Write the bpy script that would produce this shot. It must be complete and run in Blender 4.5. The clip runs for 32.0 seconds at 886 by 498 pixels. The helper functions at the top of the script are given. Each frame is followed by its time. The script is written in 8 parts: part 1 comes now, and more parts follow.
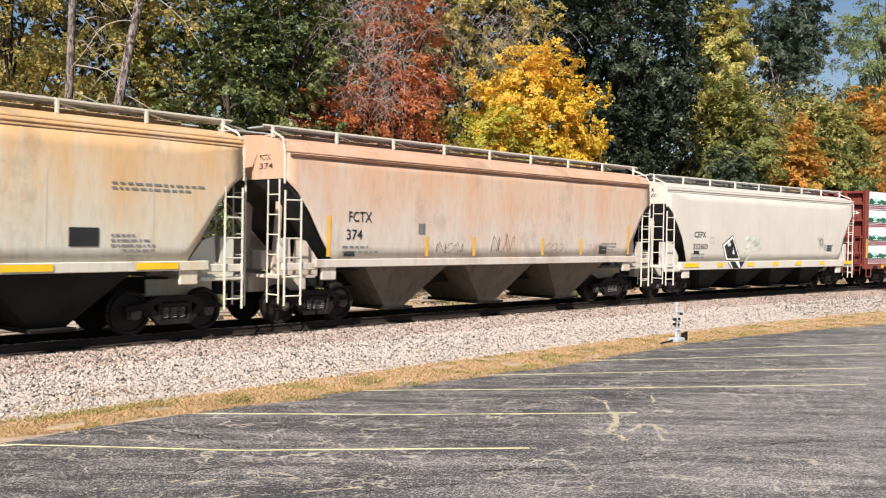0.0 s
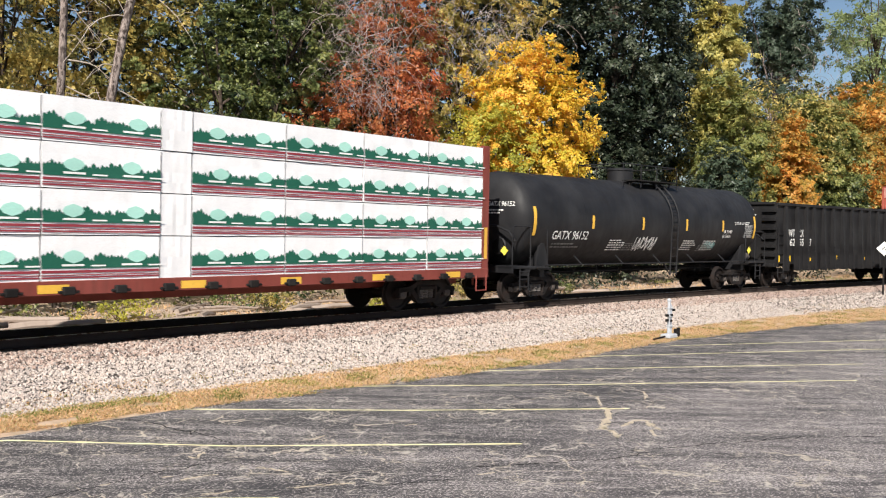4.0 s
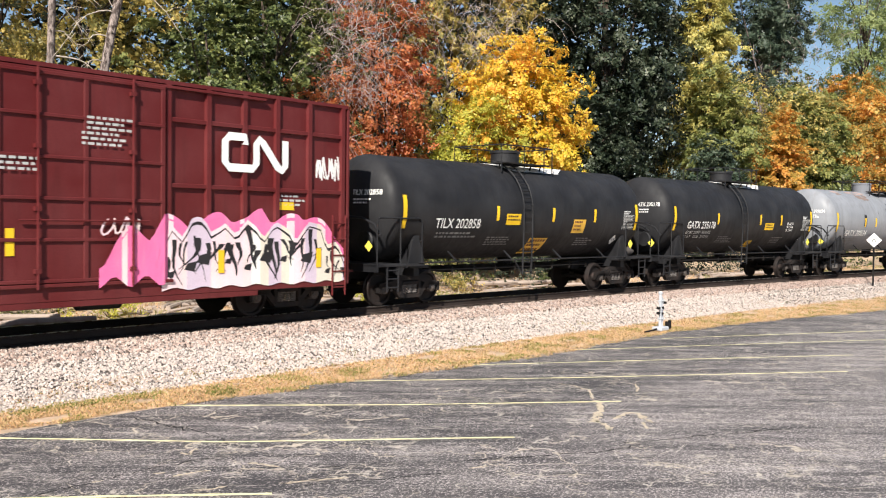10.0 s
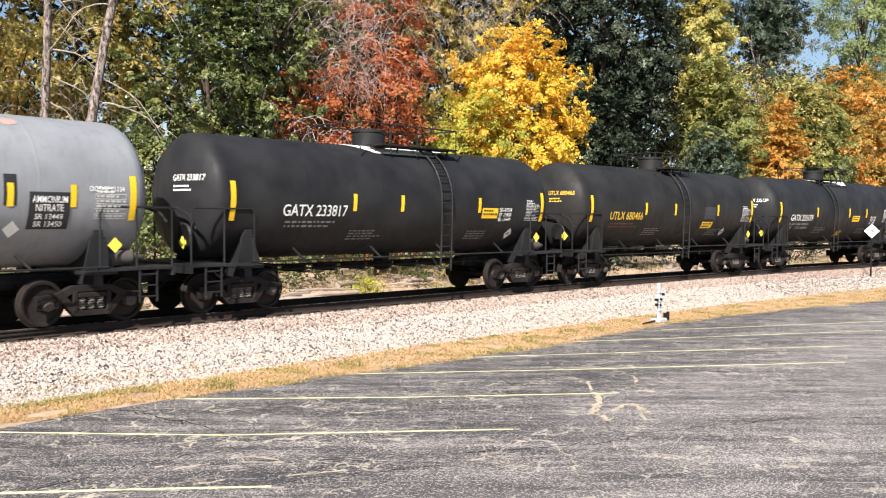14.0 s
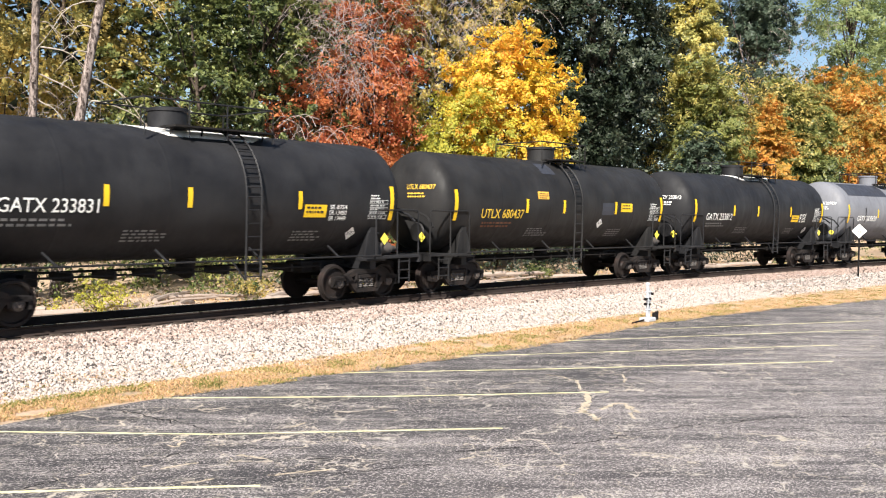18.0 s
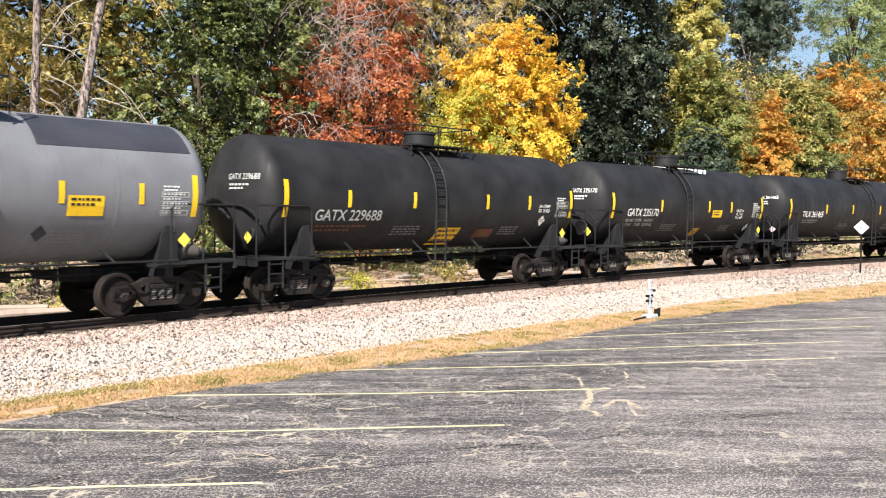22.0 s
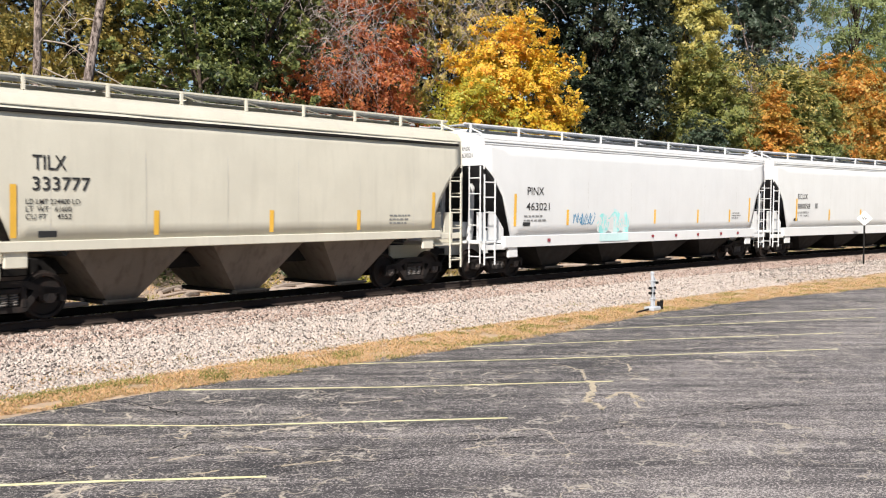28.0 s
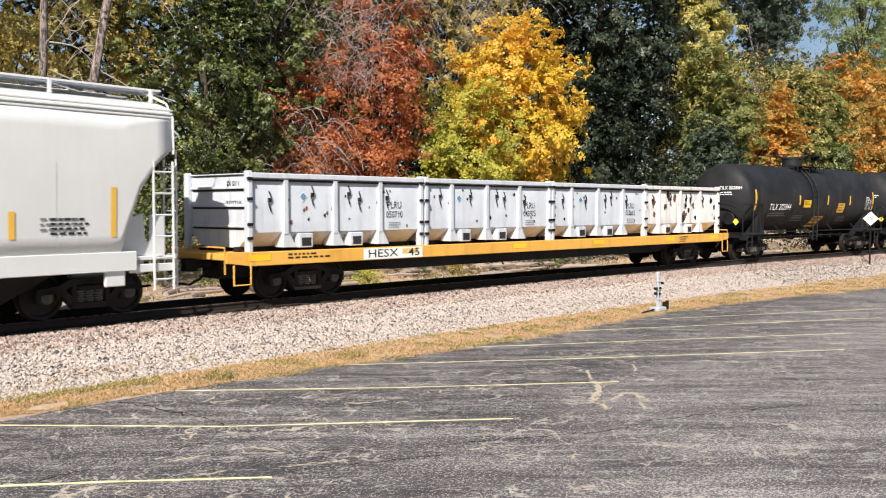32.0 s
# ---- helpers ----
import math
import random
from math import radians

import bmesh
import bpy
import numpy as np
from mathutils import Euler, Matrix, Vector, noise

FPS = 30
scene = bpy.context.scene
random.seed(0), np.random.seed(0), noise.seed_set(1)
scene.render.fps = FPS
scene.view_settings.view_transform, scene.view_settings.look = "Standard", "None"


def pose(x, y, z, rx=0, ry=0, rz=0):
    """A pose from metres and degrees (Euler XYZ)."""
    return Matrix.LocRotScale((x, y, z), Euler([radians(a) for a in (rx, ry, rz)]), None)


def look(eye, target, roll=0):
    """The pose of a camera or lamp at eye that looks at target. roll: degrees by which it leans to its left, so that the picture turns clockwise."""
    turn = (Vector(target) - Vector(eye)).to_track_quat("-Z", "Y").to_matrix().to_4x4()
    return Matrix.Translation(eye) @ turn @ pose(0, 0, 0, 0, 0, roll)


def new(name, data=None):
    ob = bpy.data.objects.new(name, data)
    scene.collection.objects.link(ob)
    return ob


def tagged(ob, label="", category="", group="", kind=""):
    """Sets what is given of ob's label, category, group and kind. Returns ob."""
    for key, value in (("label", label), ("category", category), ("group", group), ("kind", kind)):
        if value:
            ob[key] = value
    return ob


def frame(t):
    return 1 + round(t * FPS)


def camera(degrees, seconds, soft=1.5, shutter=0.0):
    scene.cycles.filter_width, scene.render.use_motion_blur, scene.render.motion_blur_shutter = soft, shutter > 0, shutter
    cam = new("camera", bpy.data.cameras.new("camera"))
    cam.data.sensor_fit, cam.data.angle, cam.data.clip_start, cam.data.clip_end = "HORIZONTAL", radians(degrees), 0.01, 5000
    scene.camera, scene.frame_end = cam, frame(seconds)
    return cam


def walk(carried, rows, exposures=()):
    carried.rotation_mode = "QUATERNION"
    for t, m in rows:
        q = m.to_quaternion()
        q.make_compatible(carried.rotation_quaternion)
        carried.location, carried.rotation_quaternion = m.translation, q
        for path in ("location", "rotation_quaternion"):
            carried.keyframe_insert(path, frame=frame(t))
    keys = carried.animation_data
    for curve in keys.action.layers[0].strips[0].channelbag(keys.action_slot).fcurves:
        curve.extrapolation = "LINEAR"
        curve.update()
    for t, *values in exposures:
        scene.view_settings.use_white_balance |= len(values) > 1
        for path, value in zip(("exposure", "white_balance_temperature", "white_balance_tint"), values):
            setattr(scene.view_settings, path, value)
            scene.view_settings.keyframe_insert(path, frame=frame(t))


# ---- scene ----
# camera: one person's hand-held stand beside a railway, a slow drift of aim only
cam = camera(51.3, 32.0, soft=1.1, shutter=0.1)
walk(cam, [
    (0.0, pose(-0.002, -18.608, 2.213, 89.051, -0.959, -46.971)),
    (0.5, pose(-0.002, -18.608, 2.213, 89.014, -0.965, -47.029)),
    (1.0, pose(-0.002, -18.608, 2.213, 88.962, -0.976, -47.099)),
    (1.5, pose(-0.002, -18.608, 2.213, 88.912, -0.979, -47.152)),
    (2.0, pose(-0.001, -18.609, 2.213, 88.874, -0.980, -47.191)),
    (2.5, pose(-0.001, -18.609, 2.214, 88.860, -0.978, -47.235)),
    (3.0, pose(-0.001, -18.609, 2.214, 88.853, -0.993, -47.284)),
    (3.5, pose(-0.001, -18.610, 2.214, 88.841, -1.027, -47.323)),
    (5.5, pose(-0.000, -18.614, 2.214, 88.636, -1.044, -47.635)),
    (6.0, pose(-0.000, -18.615, 2.214, 88.607, -1.034, -47.676)),
    (6.5, pose(-0.000, -18.616, 2.214, 88.578, -1.026, -47.736)),
    (7.0, pose(-0.000, -18.617, 2.214, 88.582, -1.006, -47.787)),
    (7.5, pose(0.000, -18.618, 2.214, 88.618, -0.960, -47.820)),
    (8.0, pose(0.000, -18.618, 2.214, 88.647, -0.914, -47.850)),
    (8.5, pose(0.000, -18.619, 2.213, 88.639, -0.879, -47.876)),
    (9.0, pose(0.001, -18.619, 2.213, 88.600, -0.821, -47.883)),
    (9.5, pose(0.001, -18.620, 2.213, 88.539, -0.744, -47.887)),
    (10.0, pose(0.001, -18.620, 2.213, 88.464, -0.682, -47.908)),
    (10.5, pose(0.001, -18.621, 2.213, 88.394, -0.632, -47.939)),
    (11.0, pose(0.001, -18.621, 2.213, 88.337, -0.583, -47.969)),
    (11.5, pose(0.001, -18.621, 2.213, 88.283, -0.530, -47.994)),
    (12.0, pose(0.001, -18.622, 2.213, 88.233, -0.484, -48.016)),
    (12.5, pose(0.001, -18.621, 2.213, 88.174, -0.462, -48.032)),
    (13.0, pose(0.001, -18.621, 2.213, 88.101, -0.460, -48.037)),
    (13.5, pose(0.002, -18.621, 2.213, 88.043, -0.459, -48.029)),
    (14.0, pose(0.002, -18.620, 2.213, 88.005, -0.458, -48.028)),
    (14.5, pose(0.002, -18.620, 2.213, 87.990, -0.458, -48.036)),
    (16.5, pose(0.004, -18.621, 2.212, 87.996, -0.538, -48.492)),
    (17.0, pose(0.004, -18.621, 2.212, 87.991, -0.546, -48.532)),
    (17.5, pose(0.004, -18.622, 2.212, 87.974, -0.569, -48.594)),
    (18.0, pose(0.004, -18.623, 2.212, 87.957, -0.577, -48.660)),
    (18.5, pose(0.004, -18.623, 2.212, 87.950, -0.559, -48.701)),
    (19.0, pose(0.004, -18.624, 2.212, 87.940, -0.534, -48.707)),
    (19.5, pose(0.003, -18.624, 2.212, 87.918, -0.517, -48.696)),
    (20.0, pose(0.003, -18.625, 2.212, 87.889, -0.493, -48.675)),
    (20.5, pose(0.003, -18.625, 2.212, 87.866, -0.469, -48.650)),
    (21.0, pose(0.002, -18.625, 2.212, 87.843, -0.469, -48.622)),
    (21.5, pose(0.002, -18.625, 2.212, 87.815, -0.457, -48.586)),
    (22.0, pose(0.002, -18.625, 2.211, 87.781, -0.468, -48.552)),
    (22.5, pose(0.001, -18.625, 2.211, 87.760, -0.514, -48.532)),
    (23.0, pose(0.001, -18.625, 2.211, 87.760, -0.544, -48.528)),
    (23.5, pose(0.001, -18.625, 2.211, 87.784, -0.562, -48.531)),
    (24.0, pose(0.001, -18.625, 2.211, 87.828, -0.569, -48.532)),
    (24.5, pose(0.001, -18.626, 2.211, 87.879, -0.523, -48.523)),
    (25.0, pose(0.002, -18.626, 2.211, 87.914, -0.461, -48.513)),
    (25.5, pose(0.002, -18.627, 2.211, 87.927, -0.430, -48.508)),
    (27.5, pose(0.007, -18.629, 2.209, 87.388, -0.135, -48.422)),
    (28.0, pose(0.008, -18.629, 2.209, 87.376, -0.134, -48.399)),
    (28.5, pose(0.009, -18.629, 2.209, 87.380, -0.157, -48.346)),
    (29.0, pose(0.009, -18.629, 2.209, 87.402, -0.161, -48.282)),
    (29.5, pose(0.009, -18.629, 2.209, 87.417, -0.160, -48.228)),
    (30.0, pose(0.009, -18.628, 2.209, 87.421, -0.141, -48.175)),
    (30.5, pose(0.009, -18.628, 2.209, 87.415, -0.101, -48.130)),
    (31.0, pose(0.009, -18.628, 2.209, 87.408, -0.087, -48.116)),
    (31.5, pose(0.008, -18.628, 2.209, 87.408, -0.080, -48.106)),
    (32.0, pose(0.008, -18.627, 2.209, 87.412, -0.068, -48.086)),
], exposures=[(t, 0.56 + e) for t, e in ((0, -0.02), (2, -0.03), (3, -0.09), (5, 0.18), (6, 0.30), (7, 0.25), (9, 0.17), (10, 0.25), (11.5, 0.40), (13, 0.42), (19, 0.48), (25, 0.48), (26.5, 0.26), (28, 0.0), (30, -0.02), (32, -0.01))])

# ---- light ----
SUN = Vector((-1.10, -0.62, 1.0)).normalized()
world = bpy.data.worlds.new("sky")
scene.world = world
world.use_nodes = True
_n = world.node_tree.nodes
_sky = _n.new("ShaderNodeTexSky")
_sky.sky_type = "NISHITA"
_sky.sun_disc = False
_sky.sun_elevation = math.asin(SUN.z)
_sky.sun_rotation = math.atan2(SUN.x, SUN.y)
_n["Background"].inputs["Strength"].default_value = 0.060
_sky.dust_density = 0.5
_sky.ozone_density = 2.0
world.node_tree.links.new(_sky.outputs["Color"], _n["Background"].inputs["Color"])
_sun = new("sun", bpy.data.lights.new("sun", "SUN"))
_sun.data.energy = 5.0
_sun.data.angle = radians(0.53)
_sun.data.color = (1.0, 0.94, 0.85)
_sun.matrix_world = look(SUN * 300, (0, 0, 0))
scene.view_settings.exposure = 0.56

# ---- materials ----
def nodes_of(name):
    m = bpy.data.materials.new(name)
    m.use_nodes = True
    nt = m.node_tree
    return m, nt, nt.nodes["Principled BSDF"]


def nmath(nt, op, a, b=None, clamp=False):
    n = nt.nodes.new("ShaderNodeMath")
    n.operation, n.use_clamp = op, clamp
    for i, v in enumerate((a, b)):
        if v is None:
            continue
        if isinstance(v, (int, float)):
            n.inputs[i].default_value = v
        else:
            nt.links.new(v, n.inputs[i])
    return n.outputs[0]


def nnoise(nt, scale, stretch=(1, 1, 1), detail=4, rough=0.55, coord="Object", turn=0.0):
    tc = nt.nodes.new("ShaderNodeTexCoord")
    mp = nt.nodes.new("ShaderNodeMapping")
    mp.vector_type = "TEXTURE"
    mp.inputs["Scale"].default_value = [1 / q for q in stretch]
    mp.inputs["Rotation"].default_value = (0, 0, radians(turn))
    n = nt.nodes.new("ShaderNodeTexNoise")
    n.inputs["Scale"].default_value = scale
    n.inputs["Detail"].default_value = detail
    n.inputs["Roughness"].default_value = rough
    nt.links.new(tc.outputs[coord], mp.inputs["Vector"])
    nt.links.new(mp.outputs["Vector"], n.inputs["Vector"])
    return n.outputs["Fac"]


def nramp(nt, fac, lo, hi, a=0.0, b=1.0):
    n = nt.nodes.new("ShaderNodeMapRange")
    nt.links.new(fac, n.inputs["Value"])
    for k, v in (("From Min", lo), ("From Max", hi), ("To Min", a), ("To Max", b)):
        n.inputs[k].default_value = v
    return n.outputs["Result"]


def nmix(nt, fac, a, b):
    n = nt.nodes.new("ShaderNodeMix")
    n.data_type = "RGBA"
    if isinstance(fac, (int, float)):
        n.inputs[0].default_value = fac
    else:
        nt.links.new(fac, n.inputs[0])
    for i, v in ((6, a), (7, b)):
        if isinstance(v, tuple):
            n.inputs[i].default_value = (*v[:3], 1)
        else:
            nt.links.new(v, n.inputs[i])
    return n.outputs[2]


def nbump(nt, height, strength, dist):
    n = nt.nodes.new("ShaderNodeBump")
    n.inputs["Strength"].default_value = strength
    n.inputs["Distance"].default_value = dist
    nt.links.new(height, n.inputs["Height"])
    return n.outputs["Normal"]


def paint(name, base, dirt=(0.12, 0.09, 0.07), amount=0.35, rough=0.5, fine=0.12, metal=0.0, streak=0.12, bump=0.004, chalk=1.18):
    """Weathered paint on steel: broad fading, vertical streaks of dirt, fine grain."""
    m, nt, bs = nodes_of(name)
    broad = nnoise(nt, 0.9, detail=5)
    streaks = nnoise(nt, 5.0, (1, 1, streak), detail=5)
    grain = nnoise(nt, 60.0, detail=3)
    fade = tuple(min(1.0, c * chalk + 0.012) for c in base)
    col = nmix(nt, nramp(nt, broad, 0.35, 0.65), base, fade)
    col = nmix(nt, nramp(nt, streaks, 0.5, 0.78, 0.0, amount), col, dirt)
    dark = tuple(c * (1 - 2 * fine) for c in base)
    col = nmix(nt, nramp(nt, grain, 0.45, 0.75, 0.0, 0.5), col, dark)
    nt.links.new(col, bs.inputs["Base Color"])
    nt.links.new(nramp(nt, streaks, 0.3, 0.8, rough - 0.08, rough + 0.2), bs.inputs["Roughness"])
    bs.inputs["Metallic"].default_value = metal
    bs.inputs["Specular IOR Level"].default_value = 0.12 if rough > 0.68 else 0.2
    nt.links.new(nbump(nt, broad, 0.35, bump), bs.inputs["Normal"])
    return m


def stained(name, base, stain, low, high, amount=0.85, dirt=(0.2, 0.16, 0.12)):
    """Pale hopper paint with a rusty product stain that runs down from the roof."""
    m, nt, bs = nodes_of(name)
    tc = nt.nodes.new("ShaderNodeTexCoord")
    sep = nt.nodes.new("ShaderNodeSeparateXYZ")
    nt.links.new(tc.outputs["Object"], sep.inputs[0])
    runs = nnoise(nt, 2.2, (1, 1, 0.16), detail=6, rough=0.65)
    fine = nnoise(nt, 11.0, (1, 1, 0.2), detail=5)
    broad = nnoise(nt, 0.7, detail=4)
    h = nramp(nt, sep.outputs["Z"], low, high)
    f = nmath(nt, "ADD", h, nmath(nt, "MULTIPLY", nmath(nt, "SUBTRACT", runs, 0.5), 1.9))
    f = nmath(nt, "ADD", f, nmath(nt, "MULTIPLY", nmath(nt, "SUBTRACT", broad, 0.5), 0.8), True)
    col = nmix(nt, nmath(nt, "MULTIPLY", f, amount), base, stain)
    col = nmix(nt, nramp(nt, fine, 0.5, 0.8, 0.0, 0.4), col, dirt)
    smear = nnoise(nt, 0.62, (1, 1, 0.7), detail=7, rough=0.68)
    col = nmix(nt, nramp(nt, smear, 0.54, 0.74, 0.0, 0.7), col, tuple(c * 0.6 for c in dirt))
    nt.links.new(col, bs.inputs["Base Color"])
    bs.inputs["Roughness"].default_value = 0.6
    return m


def ground_mat(name, cols, scales, rough=0.9, bump=0.02, speck=None):
    m, nt, bs = nodes_of(name)
    a = nnoise(nt, scales[0], detail=6, rough=0.6)
    b = nnoise(nt, scales[1], detail=6, rough=0.7)
    col = nmix(nt, nramp(nt, a, 0.38, 0.62), cols[0], cols[1])
    col = nmix(nt, nramp(nt, b, 0.42, 0.68, 0, 0.8), col, cols[2])
    if speck:
        c = nnoise(nt, speck[0], detail=2, rough=0.8)
        col = nmix(nt, nramp(nt, c, speck[1], speck[1] + 0.1, 0, speck[3]), col, speck[2])
    nt.links.new(col, bs.inputs["Base Color"])
    bs.inputs["Roughness"].default_value = rough
    nt.links.new(nbump(nt, b, 0.6, bump), bs.inputs["Normal"])
    return m


def leaf_mat(name, cols, trans=0.35, rough=0.45, gloss=0.4):
    """Leaves: colour from leaf to leaf and bough to bough, with shaded gaps and sunlit leaves in the green and dark
    ramps; some light through them.
    """
    m, nt, bs = nodes_of(name)
    g = nt.nodes.new("ShaderNodeNewGeometry")
    bough = nnoise(nt, 0.45, detail=3)
    ramp = nt.nodes.new("ShaderNodeValToRGB")
    e = ramp.color_ramp.elements
    while len(e) < len(cols):
        e.new(0.5)
    for i, c in enumerate(cols):
        e[i].position = i / max(1, len(cols) - 1)
        e[i].color = (*c, 1)
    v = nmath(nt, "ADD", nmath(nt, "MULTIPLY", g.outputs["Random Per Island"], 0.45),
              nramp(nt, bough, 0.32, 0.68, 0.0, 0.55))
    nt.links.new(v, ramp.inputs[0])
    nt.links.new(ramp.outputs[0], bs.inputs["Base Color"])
    bs.inputs["Roughness"].default_value = rough
    bs.inputs["Specular IOR Level"].default_value = gloss
    tr = nt.nodes.new("ShaderNodeBsdfTranslucent")
    nt.links.new(ramp.outputs[0], tr.inputs["Color"])
    mix = nt.nodes.new("ShaderNodeMixShader")
    mix.inputs[0].default_value = trans
    nt.links.new(bs.outputs[0], mix.inputs[1])
    nt.links.new(tr.outputs[0], mix.inputs[2])
    nt.links.new(mix.outputs[0], nt.nodes["Material Output"].inputs["Surface"])
    return m


def island_mat(name, cols, rough=0.9):
    """Stones, blades and chips, each with its own shade."""
    m, nt, bs = nodes_of(name)
    g = nt.nodes.new("ShaderNodeNewGeometry")
    ramp = nt.nodes.new("ShaderNodeValToRGB")
    e = ramp.color_ramp.elements
    while len(e) < len(cols):
        e.new(0.5)
    for i, c in enumerate(cols):
        e[i].position = i / max(1, len(cols) - 1)
        e[i].color = (*c, 1)
    nt.links.new(g.outputs["Random Per Island"], ramp.inputs[0])
    fine = nnoise(nt, 30.0, detail=3)
    col = nmix(nt, nramp(nt, fine, 0.4, 0.7, 0, 0.35), ramp.outputs[0], (0.1, 0.09, 0.08))
    nt.links.new(col, bs.inputs["Base Color"])
    bs.inputs["Roughness"].default_value = rough
    bs.inputs["Specular IOR Level"].default_value = 0.15
    return m


M = {}
M["tank_black"] = paint("tank_black", (0.0135, 0.0135, 0.0155), (0.024, 0.024, 0.025), 0.3, 0.52, bump=0.001)
M["tank_brown"] = paint("tank_brown_black", (0.0145, 0.014, 0.0145), (0.030, 0.027, 0.025), 0.4, 0.52, bump=0.001)
M["tank_soot"] = paint("tank_soot", (0.042, 0.043, 0.046), (0.085, 0.08, 0.075), 0.6, 0.5)
M["tank_grey"] = paint("tank_grey", (0.215, 0.225, 0.245), (0.13, 0.12, 0.12), 0.35, 0.42, bump=0.0015)
M["tank_grey_dark"] = paint("tank_grey_dark", (0.16, 0.165, 0.185), (0.11, 0.105, 0.11), 0.35, 0.42, bump=0.0015)
M["patch_dark"] = paint("dark_blue_patch", (0.035, 0.038, 0.05), (0.05, 0.05, 0.05), 0.3, 0.45)
M["stain"] = paint("dull_rust_stain", (0.20, 0.15, 0.13), (0.26, 0.22, 0.21), 0.8, 0.7, streak=0.8)
M["blush"] = paint("pinkish_fade", (0.36, 0.26, 0.23), (0.27, 0.25, 0.26), 0.9, 0.6, streak=0.8)
M["rust"] = paint("rust", (0.16, 0.075, 0.045), (0.05, 0.03, 0.02), 0.6, 0.85)
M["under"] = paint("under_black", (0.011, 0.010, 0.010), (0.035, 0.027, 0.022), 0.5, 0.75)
M["truck"] = paint("truck_iron", (0.014, 0.012, 0.012), (0.05, 0.036, 0.03), 0.6, 0.7)
M["wheel"] = paint("wheel_steel", (0.016, 0.012, 0.011), (0.06, 0.034, 0.028), 0.6, 0.6, metal=0.2)
M["spring"] = paint("spring_grey", (0.13, 0.12, 0.115), (0.08, 0.06, 0.05), 0.5, 0.6)
M["cap"] = paint("bearing_grey", (0.075, 0.065, 0.06), (0.08, 0.06, 0.05), 0.5, 0.6)
M["yellow"] = paint("reflector_yellow", (0.80, 0.50, 0.02), (0.5, 0.33, 0.05), 0.3, 0.45)
M["amber"] = paint("aged_amber", (0.72, 0.42, 0.06), (0.4, 0.25, 0.08), 0.4, 0.5)
M["white"] = paint("white_stencil", (0.78, 0.78, 0.76), (0.4, 0.38, 0.36), 0.3, 0.6)
M["dimwhite"] = paint("worn_white_stencil", (0.46, 0.46, 0.45), (0.15, 0.15, 0.15), 0.5, 0.6)
M["greytext"] = paint("faded_stencil", (0.20, 0.20, 0.20), (0.06, 0.06, 0.06), 0.5, 0.6)
M["yellowtext"] = paint("yellow_stencil", (0.72, 0.47, 0.05), (0.3, 0.2, 0.05), 0.3, 0.6)
M["blacktext"] = paint("black_stencil", (0.022, 0.022, 0.024), (0.05, 0.05, 0.05), 0.3, 0.6)
M["lime"] = paint("placard_lime", (0.80, 0.68, 0.08), (0.4, 0.35, 0.1), 0.2, 0.5)
M["cream"] = stained("cream_stained", (0.64, 0.61, 0.52), (0.66, 0.38, 0.15), 1.7, 3.9, 0.85, (0.36, 0.30, 0.24))
M["salmon"] = stained("salmon_stained", (0.62, 0.56, 0.50), (0.62, 0.34, 0.20), 1.3, 4.1, 0.8, (0.36, 0.23, 0.17))
M["bone"] = paint("bone_paint", (0.60, 0.555, 0.50), (0.47, 0.43, 0.38), 0.25, 0.45, fine=0.05, bump=0.002, chalk=1.08)
M["putty"] = paint("putty_paint", (0.60, 0.57, 0.485), (0.44, 0.415, 0.35), 0.3, 0.48, fine=0.05, bump=0.002, chalk=1.08)
M["hopwhite"] = paint("white_paint", (0.66, 0.665, 0.675), (0.58, 0.57, 0.56), 0.2, 0.42, fine=0.04, bump=0.0015, chalk=1.04)
M["hopwhite2"] = paint("white_paint_warm", (0.63, 0.635, 0.635), (0.54, 0.53, 0.51), 0.22, 0.42, fine=0.04, bump=0.0015, chalk=1.04)
M["seam"] = paint("weld_seam", (0.48, 0.47, 0.45), (0.36, 0.34, 0.32), 0.4, 0.6)
# bay paint and dirt, darkened for the shade under the car body
M["bayshade"] = paint("bay_shade_dirt", (0.14, 0.115, 0.095), (0.07, 0.055, 0.045), 0.7, 0.7)
M["box_faded"] = paint("boxcar_faded_red", (0.31, 0.075, 0.055), (0.13, 0.045, 0.035), 0.75, 0.6)
M["box_maroon"] = paint("boxcar_maroon", (0.105, 0.014, 0.015), (0.055, 0.013, 0.013), 0.4, 0.45)
M["gon_black"] = paint("gondola_black", (0.011, 0.0105, 0.0115), (0.026, 0.024, 0.024), 0.5, 0.55)
M["box_door"] = paint("boxcar_door_brown", (0.15, 0.045, 0.036), (0.07, 0.03, 0.026), 0.6, 0.6)
M["band_worn"] = paint("worn_pink_band", (0.42, 0.20, 0.17), (0.70, 0.62, 0.58), 0.9, 0.6, streak=0.6)
M["gcream"] = paint("spray_cream", (0.70, 0.63, 0.53), (0.62, 0.55, 0.5), 0.5, 0.6)
M["glilac"] = paint("spray_lilac", (0.58, 0.48, 0.58), (0.7, 0.6, 0.6), 0.5, 0.6)
M["frame_red"] = paint("flat_red", (0.20, 0.045, 0.035), (0.09, 0.04, 0.03), 0.5, 0.55)
M["flat_orange"] = paint("flat_orange", (0.70, 0.37, 0.07), (0.42, 0.22, 0.07), 0.5, 0.5)
M["bin_grey"] = paint("bin_grey", (0.52, 0.55, 0.60), (0.26, 0.24, 0.24), 0.45, 0.5)
M["bin_white"] = paint("bin_white", (0.68, 0.67, 0.65), (0.16, 0.12, 0.09), 0.8, 0.55)
